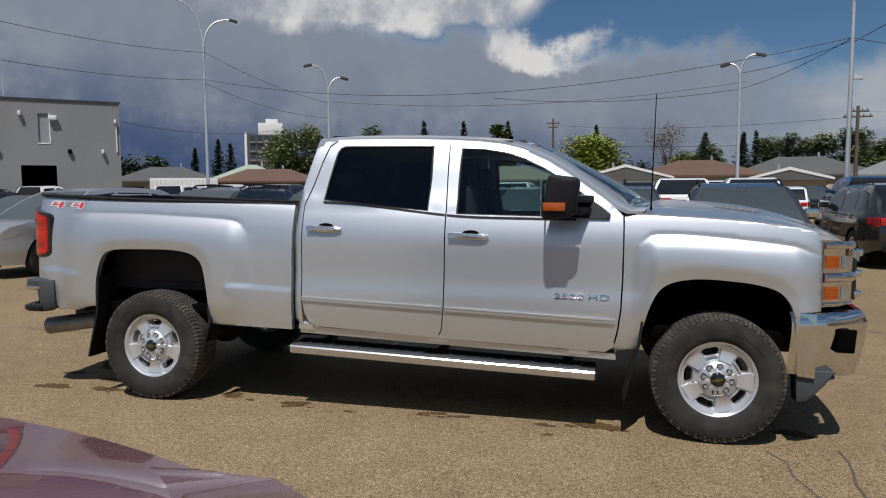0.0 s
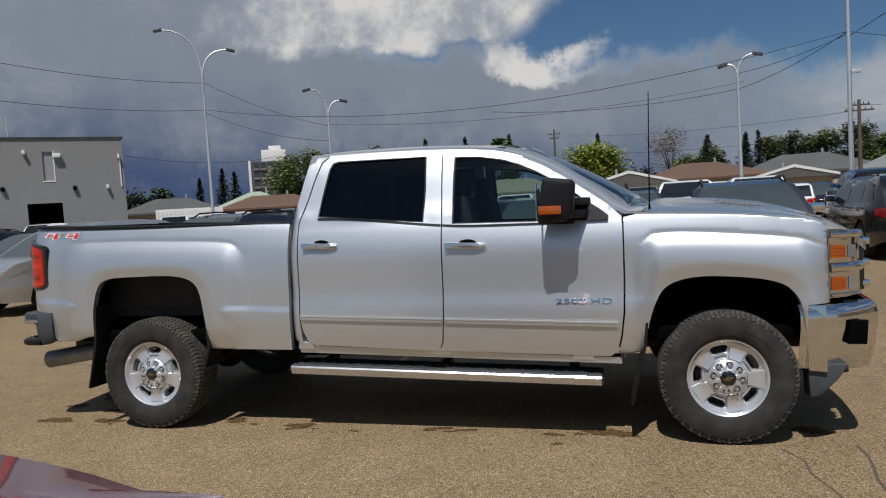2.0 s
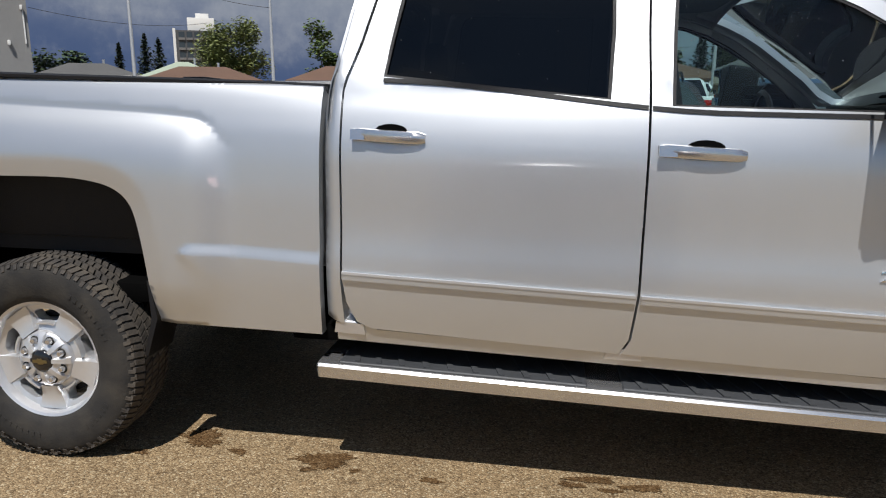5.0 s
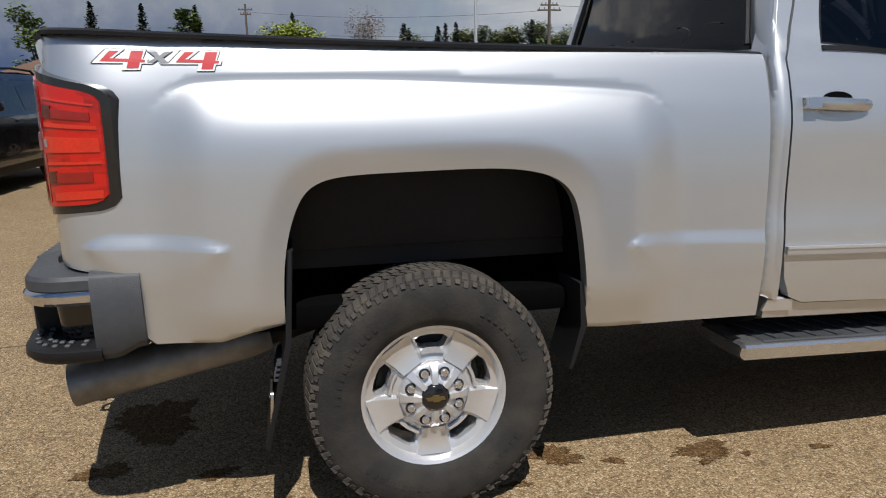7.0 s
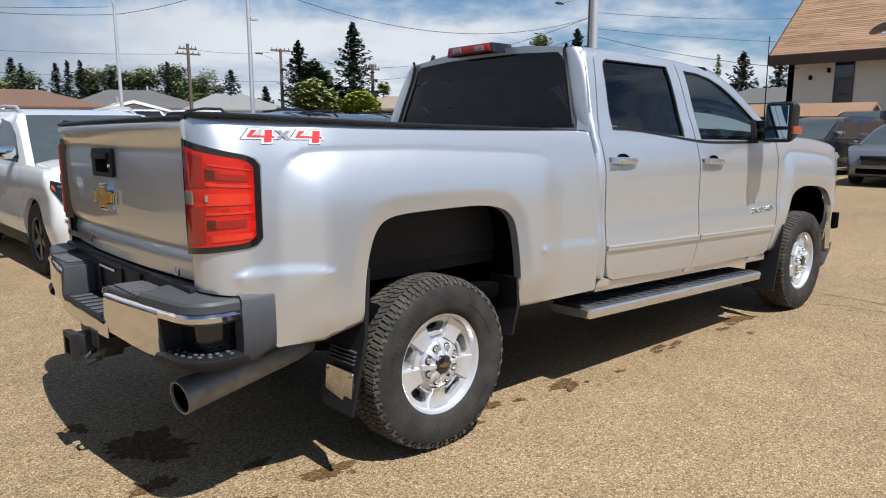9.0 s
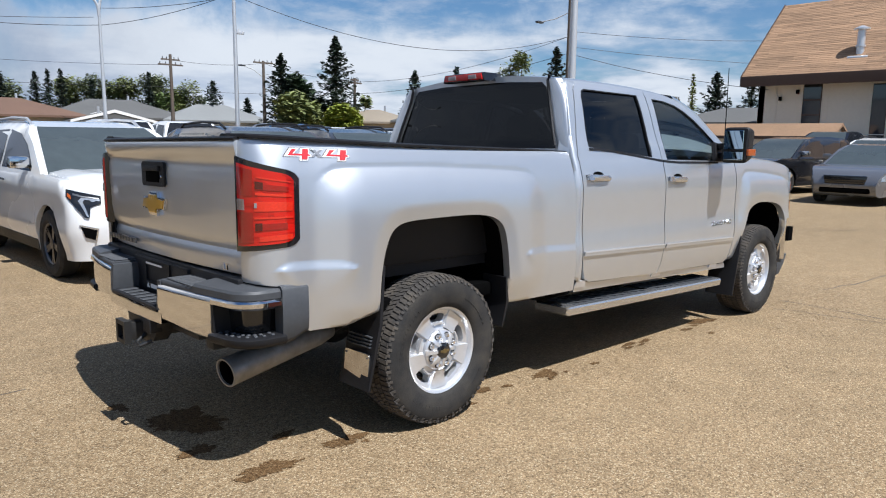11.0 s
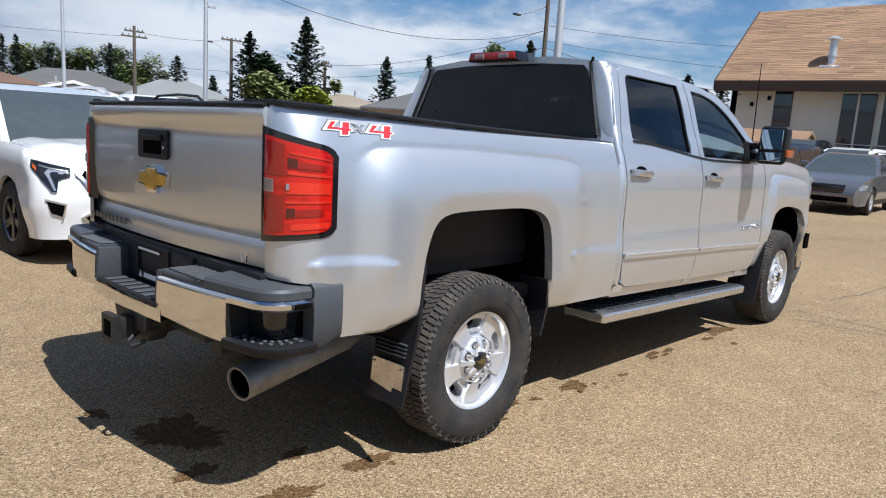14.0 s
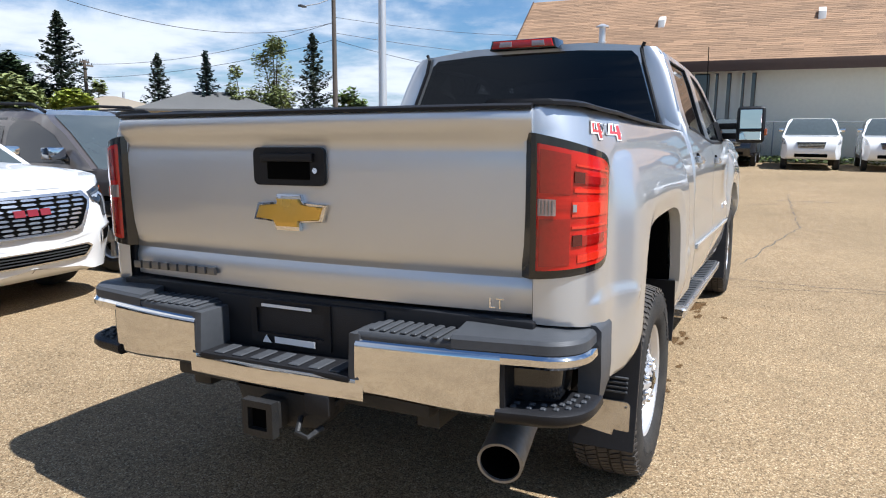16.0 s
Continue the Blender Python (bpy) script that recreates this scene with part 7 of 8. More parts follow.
        part("sill_trim", panel([(S["rw"] + R + 0.03, bottom), (S["rw"] + R + 0.03, bottom + 0.12), (S["fw"] - R - 0.03, bottom + 0.12), (S["fw"] - R - 0.03, bottom)], lambda a, b: width(a, b) + 0.006, s, (), span(S["rw"] + R, S["fw"] - R, 0.4)[1:-1], (), 0.01), BLACK_PLASTIC, car, "dark sill trim")
        if rails:
            part("roof_rail", tube([(x, s * (width(1.5, roof_z - 0.05) - 0.03), z) for x, z in ((0.75, 1.60), (0.9, 1.672), (1.6, 1.70), (2.2, 1.682), (2.4, 1.60))], 0.018, 8), ALUMINIUM if rails == "bright" else BLACK_PLASTIC, car, "roof rail")
    if S.get("round"):
        round_front(car, front_x, chrome, body_mat)
    else:
        gz = S["low"][-4][1]
        grille = part("grille", prism([(-0.48, gz + 0.06), (0.48, gz + 0.06), (0.42, gz - 0.19), (-0.42, gz - 0.19)], "x", L - 0.12, L - 0.015, 0.02), GLOSS_BLACK, car, "dark front grille")
        for k in range(4):
            part("grille_bar", box(L - 0.03, L - 0.004, -0.44, 0.44, gz + 0.02 - 0.055 * k, gz + 0.035 - 0.055 * k, 0.005, 1), CHROME if chrome else BLACK_PLASTIC, grille)
        part("front_lower_intake", box(L - 0.10, L - 0.01, -0.55, 0.55, bottom + 0.06, bottom + 0.19, 0.03), MATT_BLACK, car)
    part("rear_lower_trim", box(0.01, 0.10, -0.62, 0.62, bottom + 0.10, bottom + 0.30, 0.03), BLACK_PLASTIC, car)
    wheel0 = None
    for cx in (S["rw"], S["fw"]):
        for s in (-1, 1):
            m = pose(cx, s * (half - 0.125), wr, 0, 11, 0 if s < 0 else 180)
            if wheel0 is None:
                wheel0 = small_wheel(wr, rims or ALUMINIUM)
                wheel0.parent = car
                wheel0.matrix_basis = m
            else:
                copy_thing(wheel0, m)
            part("wheel_well", box(cx - R, cx + R, min(s * (half - 0.36), s * (half - 0.06)), max(s * (half - 0.36), s * (half - 0.06)), wr, wr + R - 0.01, 0.0), MATT_BLACK, car)
    car.matrix_world = pose(at[0], at[1], 0, 0, 0, turn) @ Matrix.Scale(size, 4) @ Matrix.Translation((-L / 2, 0, 0))
    return car


def place_copy(car, at, turn, label=""):
    L = car["len"]
    c = copy_thing(car, pose(at[0], at[1], 0, 0, 0, turn) @ Matrix.Translation((-L / 2, 0, 0)))
    if label:
        tagged(c, label)
    return c


# the white sport utility beside the pickup, nose towards the aisle
terrain = vehicle("suv", "white sport utility vehicle with chrome grille and mirrors, parked nose-out", "suv", "tall", "white", (0.42, 6.06), -88, rims=RIM_DARK, rails="bright")
vehicle("suv", "brown-grey sport utility vehicle parked close beside the white one", "suv", "suv", "brown", (2.85, 6.0), -92, rails=True)
vehicle("suv", "dark grey sport utility vehicle parked nose-out with roof rails", "suv", "suv", "grey", (5.35, 7.1), -95, rails=True)
vehicle("suv", "pale silver sport utility vehicle parked nose-out", "suv", "suv", "silver", (-7.6, 7.2), -100, rims=RIM_DARK)
vehicle("car", "maroon dusty car parked close to the aisle, nose towards the pickup", "car", "tall", "maroon", (1.942, -6.975), 90, chrome=False, size=1.15)
ROW_A = "cars in the first row behind the pickup"
for k, (shape, paint, x, y, turn, lab) in enumerate([
        ("suv", "black", -5.0, 8.4, -95, "black sport utility vehicle parked nose-out"),
        ("suv", "grey", -2.3, 8.5, -93, "dark grey sport utility vehicle parked nose-out"),
        ("suv", "black", 8.95, 11.5, 88, "black sport utility vehicle seen from behind"),
        ("suv", "silver", 12.0, 8.2, 2, "silver sport utility vehicle parked across the row"),
        ("suv", "grey", 11.2, 12.2, 88, "dark grey sport utility vehicle with roof rails"),
        ("suv", "black", 13.7, 11.7, 84, "black sport utility vehicle in the first row")]):
    vehicle("suv", lab, "suv", shape, paint, (x, y), turn, ROW_A, rails=(k % 2 == 0), chrome=False)
# by the church
vehicle("sedan", "grey-blue saloon car parked facing the pickup", "car", "sedan", "steel", (18.43, 2.3), 182, chrome=False)
vehicle("suv", "black sport utility vehicle facing the pickup", "suv", "suv", "black", (19.9, 5.0), 168, rims=RIM_DARK)
vehicle("suv", "brown-grey sport utility vehicle parked behind the black one", "suv", "suv", "brown", (23.6, 6.4), 168)
vehicle("pickup_truck", "black pickup truck by the fence", "pickup truck", "pickup", "black", (30.6, 7.3), 176, "pickups along the fence", chrome=False)
vehicle("car", "pale green-white car beside the saloon", "car", "suv", "white", (24.6, 3.9), 176, rails=True)
for k, y in enumerate((-2.05, -4.75, -7.6)):
    vehicle("pickup_truck", "white pickup truck facing the lot in front of the fence", "pickup truck", "pickup", "white", (29.3, y), 180 - k, "pickups along the fence")
vehicle("pickup_truck", "black pickup truck facing the lot in front of the fence", "pickup truck", "pickup", "black", (30.5, 0.85), 180, "pickups along the fence")
vehicle("pickup_truck", "black pickup truck parked near the tall windows", "pickup truck", "pickup", "black", (30.9, 3.3), 180, "pickups along the fence")

# rows further back: one of each kind, then copies
def keeper(shape, paint, at, turn, lab, group, rails=False):
    c = vehicle({"pickup": "pickup_truck"}.get(shape, shape), lab, {"pickup": "pickup truck", "sedan": "car"}.get(shape, "suv"), shape, paint, at, turn, group, rails=rails, chrome=False)
    c["len"] = SHAPES[shape]["L"]
    return c


ROW = "cars in the rows behind the pickup"
kinds = [keeper("pickup", "white", (5.7, 20.6), 88, "white pickup truck parked in the back rows", ROW), keeper("suv", "black", (3.0, 19.0), 88, "black sport utility vehicle parked in the back rows", ROW, True), keeper("suv", "white", (-13.0, 20.5), -92, "white sport utility vehicle parked in the back rows", ROW),
         keeper("suv", "grey", (0.3, 18.8), 88, "dark grey sport utility vehicle parked in the back rows", ROW, True), keeper("sedan", "black", (-7.0, 14.5), -92, "black saloon car parked in the back rows", ROW), keeper("pickup", "blue", (11.6, 20.5), 86, "blue pickup truck parked in the back rows", ROW), keeper("pickup", "grey", (16.5, 26.0), 80, "dark grey pickup truck parked in the back rows", ROW), keeper("sedan", "silver", (-10.0, 14.7), -92, "silver saloon car parked in the back rows", ROW)]
place_copy(kinds[0], (8.0, 20.9), 87)
rnd = random.Random(11)
order = {15: (1, 3, 4, 1), 21: (1, 3, 2, 7, 1, 4), 28: (0, 6, 0, 2, 3, 0), 36: (2, 7, 3, 0, 1)}
for y, cycle in order.items():
    n = 0
    for k in range(-11, 14):
        x = 2.9 * k + rnd.uniform(-0.25, 0.25) + y * 0.06
        if y == 15 and not (-34 < x < -11.5 or -5.5 < x < 4.5 or 17 < x < 40):
            continue
        if y == 21 and (-1.3 < x < 13.4 or -14.6 < x < -11.4):
            continue
        if y == 28 and ( 14.6 < x < 18.2 or x > 30):
            continue
        if y == 36 and x > 28:
            continue
        c = kinds[cycle[(k + n) % len(cycle)]]
        place_copy(c, (x, y + rnd.uniform(-0.4, 0.4) - (0.0 if y != 21 else 1.5)), (86 if (y in (21, 28)) else -93) + rnd.uniform(-2, 2))


# ---- poles, lamps and wires ----
POLE = mat("galvanised_pole", (0.55, 0.56, 0.57), 0.45, 0.5, 0.08, 3.0)
WOOD_POLE = mat("weathered_wood_pole", (0.10, 0.078, 0.06), 0.8, 0.0, 0.3, 8.0, bump=0.3)
WIRE = mat("black_cable", (0.03, 0.03, 0.032), 0.6, 0.0, 0.1, 3.0)


def lot_lamp(x, y, height, heads, label, camera_box=False, r=0.085):
    t = thing("lot_lamp", label, "street lamp", (x, y, 0), 0, "lamp posts of the lot")
    part("pole", tube([(0, 0, 0), (0, 0, height * 0.5), (0, 0, height)], [r * 1.25, r, r * 0.75], 12), POLE, t)
    part("foot", prism([(0.3 * math.cos(a), 0.3 * math.sin(a)) for a in (2 * math.pi * k / 14 for k in range(14))], "z", 0, 0.5, 0.02), mat_concrete, t, "concrete footing")
    for dx, dy, dz in heads:
        arm = [(0, 0, height - 0.1)]
        for k in range(1, 9):
            u = k / 8
            arm.append((dx * (u**2.3), dy * (u**2.3), height - 0.1 + dz * math.sin(u * math.pi / 2)))
        a = part("arm", tube(arm, [0.075, 0.072, 0.068, 0.064, 0.060, 0.056, 0.052, 0.048, 0.045], 8), POLE, t)
        d = Vector((dx, dy, 0)).normalized()
        h = box(-0.05, 0.46, -0.13, 0.13, -0.07, 0.09, 0.05, 2)
        bmesh.ops.transform(h, matrix=Matrix.Translation((dx, dy, height - 0.1 + dz)) @ pose(0, 0, 0, 0, 14, math.degrees(math.atan2(d.y, d.x))), verts=h.verts)
        part("lamp_head", h, GREY_PLASTIC, a, "grey lamp head")
    if camera_box:
        part("camera", box(0.05, 0.42, -0.06, 0.06, 5.72, 5.86, 0.02), POLE, t, "small white camera")
        part("camera_arm", box(-0.02, 0.2, -0.02, 0.02, 5.86, 5.92, 0.005), POLE, t)
    return t


mat_concrete = mat("concrete", (0.40, 0.39, 0.37), 0.9, 0.0, 0.2, 4.0, bump=0.3)
lot_lamp(-20.3, 33.0, 9.9, ((-1.8, -1.1, 3.1), (1.3, 0.8, 2.0)), "tall white lamp post with two curved arms")
lot_lamp(-13.8, 36.3, 7.4, ((-0.9, -0.5, 2.0), (0.7, 0.4, 1.3)), "white lamp post with two curved arms")
lot_lamp(9.75, 34.1, 7.2, ((0.75, -0.1, 1.3), (-0.5, 0.1, 0.9)), "white lamp post with two curved arms")
lot_lamp(12.3, 25.2, 8.8, ((-1.0, 0.3, 0.9), (0.5, -0.2, 0.6)), "tall white lamp post with a small camera", True)
lot_lamp(13.5, 8.4, 9.5, ((1.0, 0.3, 0.9),), "tall white lamp post near the church", False, 0.095)


def utility_pole(x, y, h, arms, turn=0.0, label="wooden utility pole with cross-arms", lamp=None):
    t = thing("utility_pole", label, "utility pole", (x, y, 0), turn, "utility poles")
    part("pole", tube([(0, 0, 0), (0, 0, h)], [0.17, 0.11], 10), WOOD_POLE, t)
    for z, w in arms:
        a = part("cross_arm", box(-w, w, -0.06, 0.06, z - 0.06, z + 0.06, 0.01), WOOD_POLE, t)
        for q in (-0.85, -0.4, 0.4, 0.85):
            part("insulator", tube([(w * q, 0, z + 0.06), (w * q, 0, z + 0.22)], [0.04, 0.03], 8), GREY_PLASTIC, a)
    if lamp:
        dx, dy, dz = lamp
        a = part("lamp_arm", tube([(0, 0, h * 0.82), (dx * 0.5, dy * 0.5, h * 0.82 + dz * 0.7), (dx, dy, h * 0.82 + dz)], 0.03, 8), POLE, t)
        part("lamp_head", box(dx - 0.3, dx + 0.25, dy - 0.12, dy + 0.12, h * 0.82 + dz - 0.06, h * 0.82 + dz + 0.06, 0.03), GREY_PLASTIC, a)
    return t


utility_pole(21.3, 53.7, 7.7, ((7.3, 0.75), (6.9, 1.0)))
utility_pole(27.8, 50.6, 7.5, ((7.35, 0.9),), lamp=(-1.7, 0.4, 0.9), label="wooden utility pole with a street lamp")
utility_pole(34.1, 46.5, 6.3, ((5.9, 0.7), (6.15, 0.4)), label="wooden utility pole behind the houses")
utility_pole(33.4, 23.6, 11.0, (), lamp=(-1.0, 1.5, -0.55), label="tall utility pole with a street lamp")
utility_pole(-3.6, 84.0, 10.4, ((9.8, 0.8), (9.3, 0.6)), label="wooden utility pole far behind the lot")
utility_pole(40.0, 20.0, 4.2, ((4.0, 0.5),), label="short utility pole far behind the houses")


def wire(a, b, sag, r=0.014):
    a, b = Vector(a), Vector(b)
    pts = []
    for k in range(25):
        u = k / 24
        p = a.lerp(b, u)
        p.z -= sag * 4 * u * (1 - u)
        pts.append(p)
    tagged(part("overhead_wire", tube(pts, r, 5), WIRE), "thin black overhead wire hung between poles", "wire", "overhead wires")


for a, b, sag in (((-24.3, 15.0, 9.4), (-20.2, 33, 9.8), 0.5), ((-24.3, 15.0, 7.6), (-20.2, 33, 8.2), 0.45), ((-20.2, 33, 9.8), (-13.7, 36.3, 7.0), 0.3), ((-20.2, 33, 8.2), (12.4, 25.6, 7.4), 1.5), ((-20.2, 33, 8.0), (-13.7, 36.3, 6.1), 0.4),
                  ((-13.7, 36.3, 7.1), (10.7, 38.0, 7.6), 0.7), ((9.8, 34.1, 6.7), (12.4, 25.6, 7.4), 0.2), ((-24.7, 31.1, 5.7), (-25.3, 52.0, 6.9), 0.5), ((12.4, 25.6, 7.4), (33.4, 23.6, 7.6), 1.5), ((12.4, 25.6, 7.2), (12.0, 6.0, 7.6), 0.3), ((9.8, 34.1, 6.7), (-3.0, 33.5, 6.6), 0.4), ((9.8, 34.1, 7.5), (12.4, 25.6, 7.3), 0.15),
                  ((33.4, 23.6, 7.0), (46.0, 13.0, 6.1), 0.2), ((33.4, 23.6, 7.9), (60.0, 15.0, 9.6), 0.5), ((33.4, 23.6, 6.6), (34.0, 11.6, 4.0), 0.25), ((21.3, 53.7, 7.3), (27.8, 50.6, 7.3), 0.25), ((21.3, 53.7, 6.9), (-3.6, 84, 9.6), 0.6), ((27.8, 50.6, 7.3), (34.1, 46.5, 6.0), 0.25),
                  ((21.3, 53.7, 5.2), (27.8, 50.6, 4.9), 0.2), ((21.3, 53.7, 5.2), (4.0, 60.0, 5.4), 0.2), ((34.1, 46.5, 6.0), (33.4, 23.6, 7.6), 0.7), ((34.1, 46.5, 5.0), (33.4, 23.6, 6.6), 0.5)):
    wire(a, b, sag)


# ---- buildings ----
STUCCO = mat("cream_stucco", (0.72, 0.68, 0.57), 0.9, 0.0, 0.07, 1.5, bump=0.25, bscale=40.0)
GREY_WALL = mat("grey_painted_block", (0.215, 0.212, 0.205), 0.85, 0.0, 0.08, 1.0, bump=0.2, bscale=30.0)
SHINGLE = mat("brown_shingle", (0.27, 0.165, 0.095), 0.9, 0.0, 0.25, 3.0, bump=0.4, bscale=12.0, island=0.45)
FASCIA = mat("dark_brown_fascia", (0.075, 0.045, 0.032), 0.7, 0.0, 0.15, 2.0)
WINDOW = mat("dim_window", (0.03, 0.034, 0.04), 0.08, 0.0, 0.2, 3.0, coat=1.0)
FENCE = mat("galvanised_wire", (0.30, 0.31, 0.31), 0.5, 0.7, 0.1, 3.0)
WHITE_TRIM = mat("white_trim", (0.70, 0.69, 0.66), 0.6, 0.0, 0.06, 2.0)


def build_church():
    t = thing("church_hall", "cream stucco hall with a steep brown shingle roof", "building")
    N, Sx = 12.1, -26.0
    wall = part("front_wall", box(34.0, 34.35, Sx, N, 0, 4.35), STUCCO, t, "cream stucco front wall")
    part("end_wall", prism([(34.0, 0), (41.2, 0), (41.2, 4.3), (37.6, 8.1), (34.0, 4.3)], "y", N - 0.3, N - 0.01), STUCCO, t, "cream stucco gable wall")
    part("back_wall", box(40.9, 41.2, Sx, N - 0.3, 0, 4.3), STUCCO, t)
    slope = Vector((37.6 - 33.0, 0, 8.45 - 4.45))
    for name2, x0, z0, x1, z1 in (("front_roof", 33.0, 4.45, 37.6, 8.45), ("back_roof", 42.2, 4.45, 37.6, 8.45)):
        own = bmesh.new()
        lift = 0.16
        q = [(x0, Sx, z0), (x1, Sx, z1), (x1, N + 0.5, z1), (x0, N + 0.5, z0)]
        lo = [own.verts.new(p) for p in q]
        hi = [own.verts.new((p[0], p[1], p[2] + lift)) for p in q]
        own.faces.new(lo)
        own.faces.new(hi[::-1])
        for k in range(4):
            own.faces.new((lo[k], lo[(k + 1) % 4], hi[(k + 1) % 4], hi[k]))
        roof = part(name2, own, SHINGLE, t, "steep brown shingle roof")
        if name2 == "front_roof":
            # courses of shingle strips, each a little proud
            strips = bmesh.new()
            rs = random.Random(5)
            n = 42
            for c in range(n):
                u0, u1 = c / n, (c + 1.06) / n
                y = Sx
                while y < N + 0.5:
                    w = rs.uniform(0.7, 1.5)
                    y2 = min(y + w, N + 0.5)
                    h = rs.uniform(0.002, 0.010)
                    pts = [(x0 + (x1 - x0) * u, yy, z0 + (z1 - z0) * u + lift + hh) for u, yy, hh in ((u0, y, h + 0.005), (u0, y2 - 0.008, h + 0.005), (min(u1, 1), y2 - 0.008, h * 0.3), (min(u1, 1), y, h * 0.3))]
                    vs = [strips.verts.new(p) for p in pts]
                    dn = [strips.verts.new((p[0], p[1], p[2] - 0.03)) for p in pts[:2]]
                    strips.faces.new(vs)
                    strips.faces.new((vs[0], vs[1], dn[1], dn[0]))
                    y = y2
            tagged(part("shingles", strips, SHINGLE, roof, "brown shingle courses", flat=True), kind="stuff")
    part("eave_fascia", box(32.94, 33.02, Sx, N + 0.5, 4.12, 4.62, 0.01), FASCIA, t, "dark brown fascia along the eave")
    part("soffit", box(33.0, 34.0, Sx, N + 0.4, 4.30, 4.36), FASCIA, t)
    for x0, z0, x1, z1 in ((33.0, 4.36, 37.6, 8.36),):
        own = prism([(x0, z0 - 0.18), (x1, z1 - 0.1), (x1, z1 + 0.30), (x0, z0 + 0.28)], "y", N + 0.5, N + 0.56)
        part("rake_board", own, FASCIA, t)
    for y0, y1, z0, z1 in ((9.15, 9.95, 2.2, 4.2), (6.36, 6.96, 0.3, 4.1), (5.59, 6.23, 0.3, 4.1), (4.64, 5.27, 0.3, 4.1), (3.90, 4.51, 0.3, 4.1), (3.18, 3.78, 0.3, 4.1), (2.41, 3.06, 0.3, 4.1), (2.02, 2.12, 0.3, 4.1), (1.45, 1.60, 0.3, 4.1), (0.85, 0.95, 0.3, 4.1), (0.36, 0.52, 0.3, 4.1)):
        w = part("window", box(33.96, 34.0, y0, y1, z0, z1, 0.004, 1), WINDOW, t, "tall dark window")
        part("window_frame", box(33.95, 34.0, y0 - 0.035, y0, z0, z1), FASCIA, w)
        part("window_post", box(33.91, 34.0, y1 + 0.002, y1 + 0.09, z0, z1), STUCCO, w)
        if y1 - y0 > 0.5:
            for zz in (z0 + 0.55, z0 + 1.25):
                part("window_bar", box(33.94, 34.0, y0, y1, zz - 0.03, zz + 0.03), FASCIA, w)
    for y in (11.2, 8.85, 5.2, -3.9, -8.6):
        part("wall_joint", box(33.985, 34.0, y - 0.03, y + 0.03, 0, 4.2), STUCCO, t)
    for y, zz in ((11.0, 3.6), (10.2, 3.9)):
        part("wall_lamp", box(33.8, 34.0, y - 0.05, y + 0.05, zz - 0.15, zz + 0.05, 0.02), MATT_BLACK, t)
    v = thing("roof_vent", "bright metal flue standing on the brown shingle roof", "flue", (34.1, 7.7, 5.35))
    part("pipe", tube([(0, 0, 0), (0, 0, 1.2)], 0.17, 14), ALUMINIUM, v)
    part("collar", tube([(0, 0, 0.42), (0, 0, 0.50)], 0.22, 14), ALUMINIUM, v)
    part("cap", tube([(0, 0, 1.18), (0, 0, 1.24), (0, 0, 1.36)], [0.34, 0.34, 0.08], 14), ALUMINIUM, v)
    part("flashing", prism([(-0.35, -0.12), (0.45, 0.32), (0.45, 0.38), (-0.35, -0.04)], "y", -0.42, 0.42), ALUMINIUM, v)
    for y in (-2.2, 5.0):
        tagged(part("roof_ventilator", prism([(35.2, 6.52), (35.7, 6.95), (35.66, 7.12), (35.25, 6.9)], "y", y - 0.16, y + 0.16, 0.02), WHITE_TRIM), "small pale vent on the shingle roof", "vent", "vents on the hall's roof")


build_church()


def shed():
    t = thing("garden_shed", "small white shed with a low brown roof by the fence", "shed", (31.6, 10.5, 0))
    part("wall", box(-0.9, 0.9, -3.0, 3.0, 0, 1.75), WHITE_TRIM, t)
    part("roof", prism([(-1.15, 1.70), (0.0, 2.30), (1.15, 1.70), (1.15, 1.62), (0.0, 2.18), (-1.15, 1.62)], "y", -3.2, 3.2), SHINGLE, t, "brown shingle roof")
    part("gable", prism([(-0.9, 1.7), (0, 2.2), (0.9, 1.7)], "y", -3.02, -2.95), WHITE_TRIM, t)
    part("fascia", box(-1.2, -1.13, -3.2, 3.2, 1.58, 1.72), FASCIA, t)


shed()


def chain_fence():
    t = thing("chain_fence", "galvanised chain-link fence in front of the hall", "fence")
    n = 0
    for k in range(14):
        y = 9.0 - 2.4 * k
        part("post", tube([(32.6, y, 0), (32.6, y, 1.85)], 0.03, 6), FENCE, t)
    for z in (0.1, 1.82):
        part("rail", tube([(32.6, 9.0, z), (32.6, -22.2, z)], 0.02, 6), FENCE, t)
    own = bmesh.new()
    for k in range(200):
        y = 9.0 - k * 0.156
        for d in (1, -1):
            a, b = (y, 0.1) if d > 0 else (y, 1.8), (y - 1.7, 1.8) if d > 0 else (y - 1.7, 0.1)
            if b[0] < -22.2:
                continue
            vs = [own.verts.new((32.6, p[0] + w, p[1])) for p, w in ((a, -0.004), (a, 0.004), (b, 0.004), (b, -0.004))]
            own.faces.new(vs)
    tagged(part("mesh", own, FENCE, t, "wire mesh", flat=True), kind="stuff")


chain_fence()


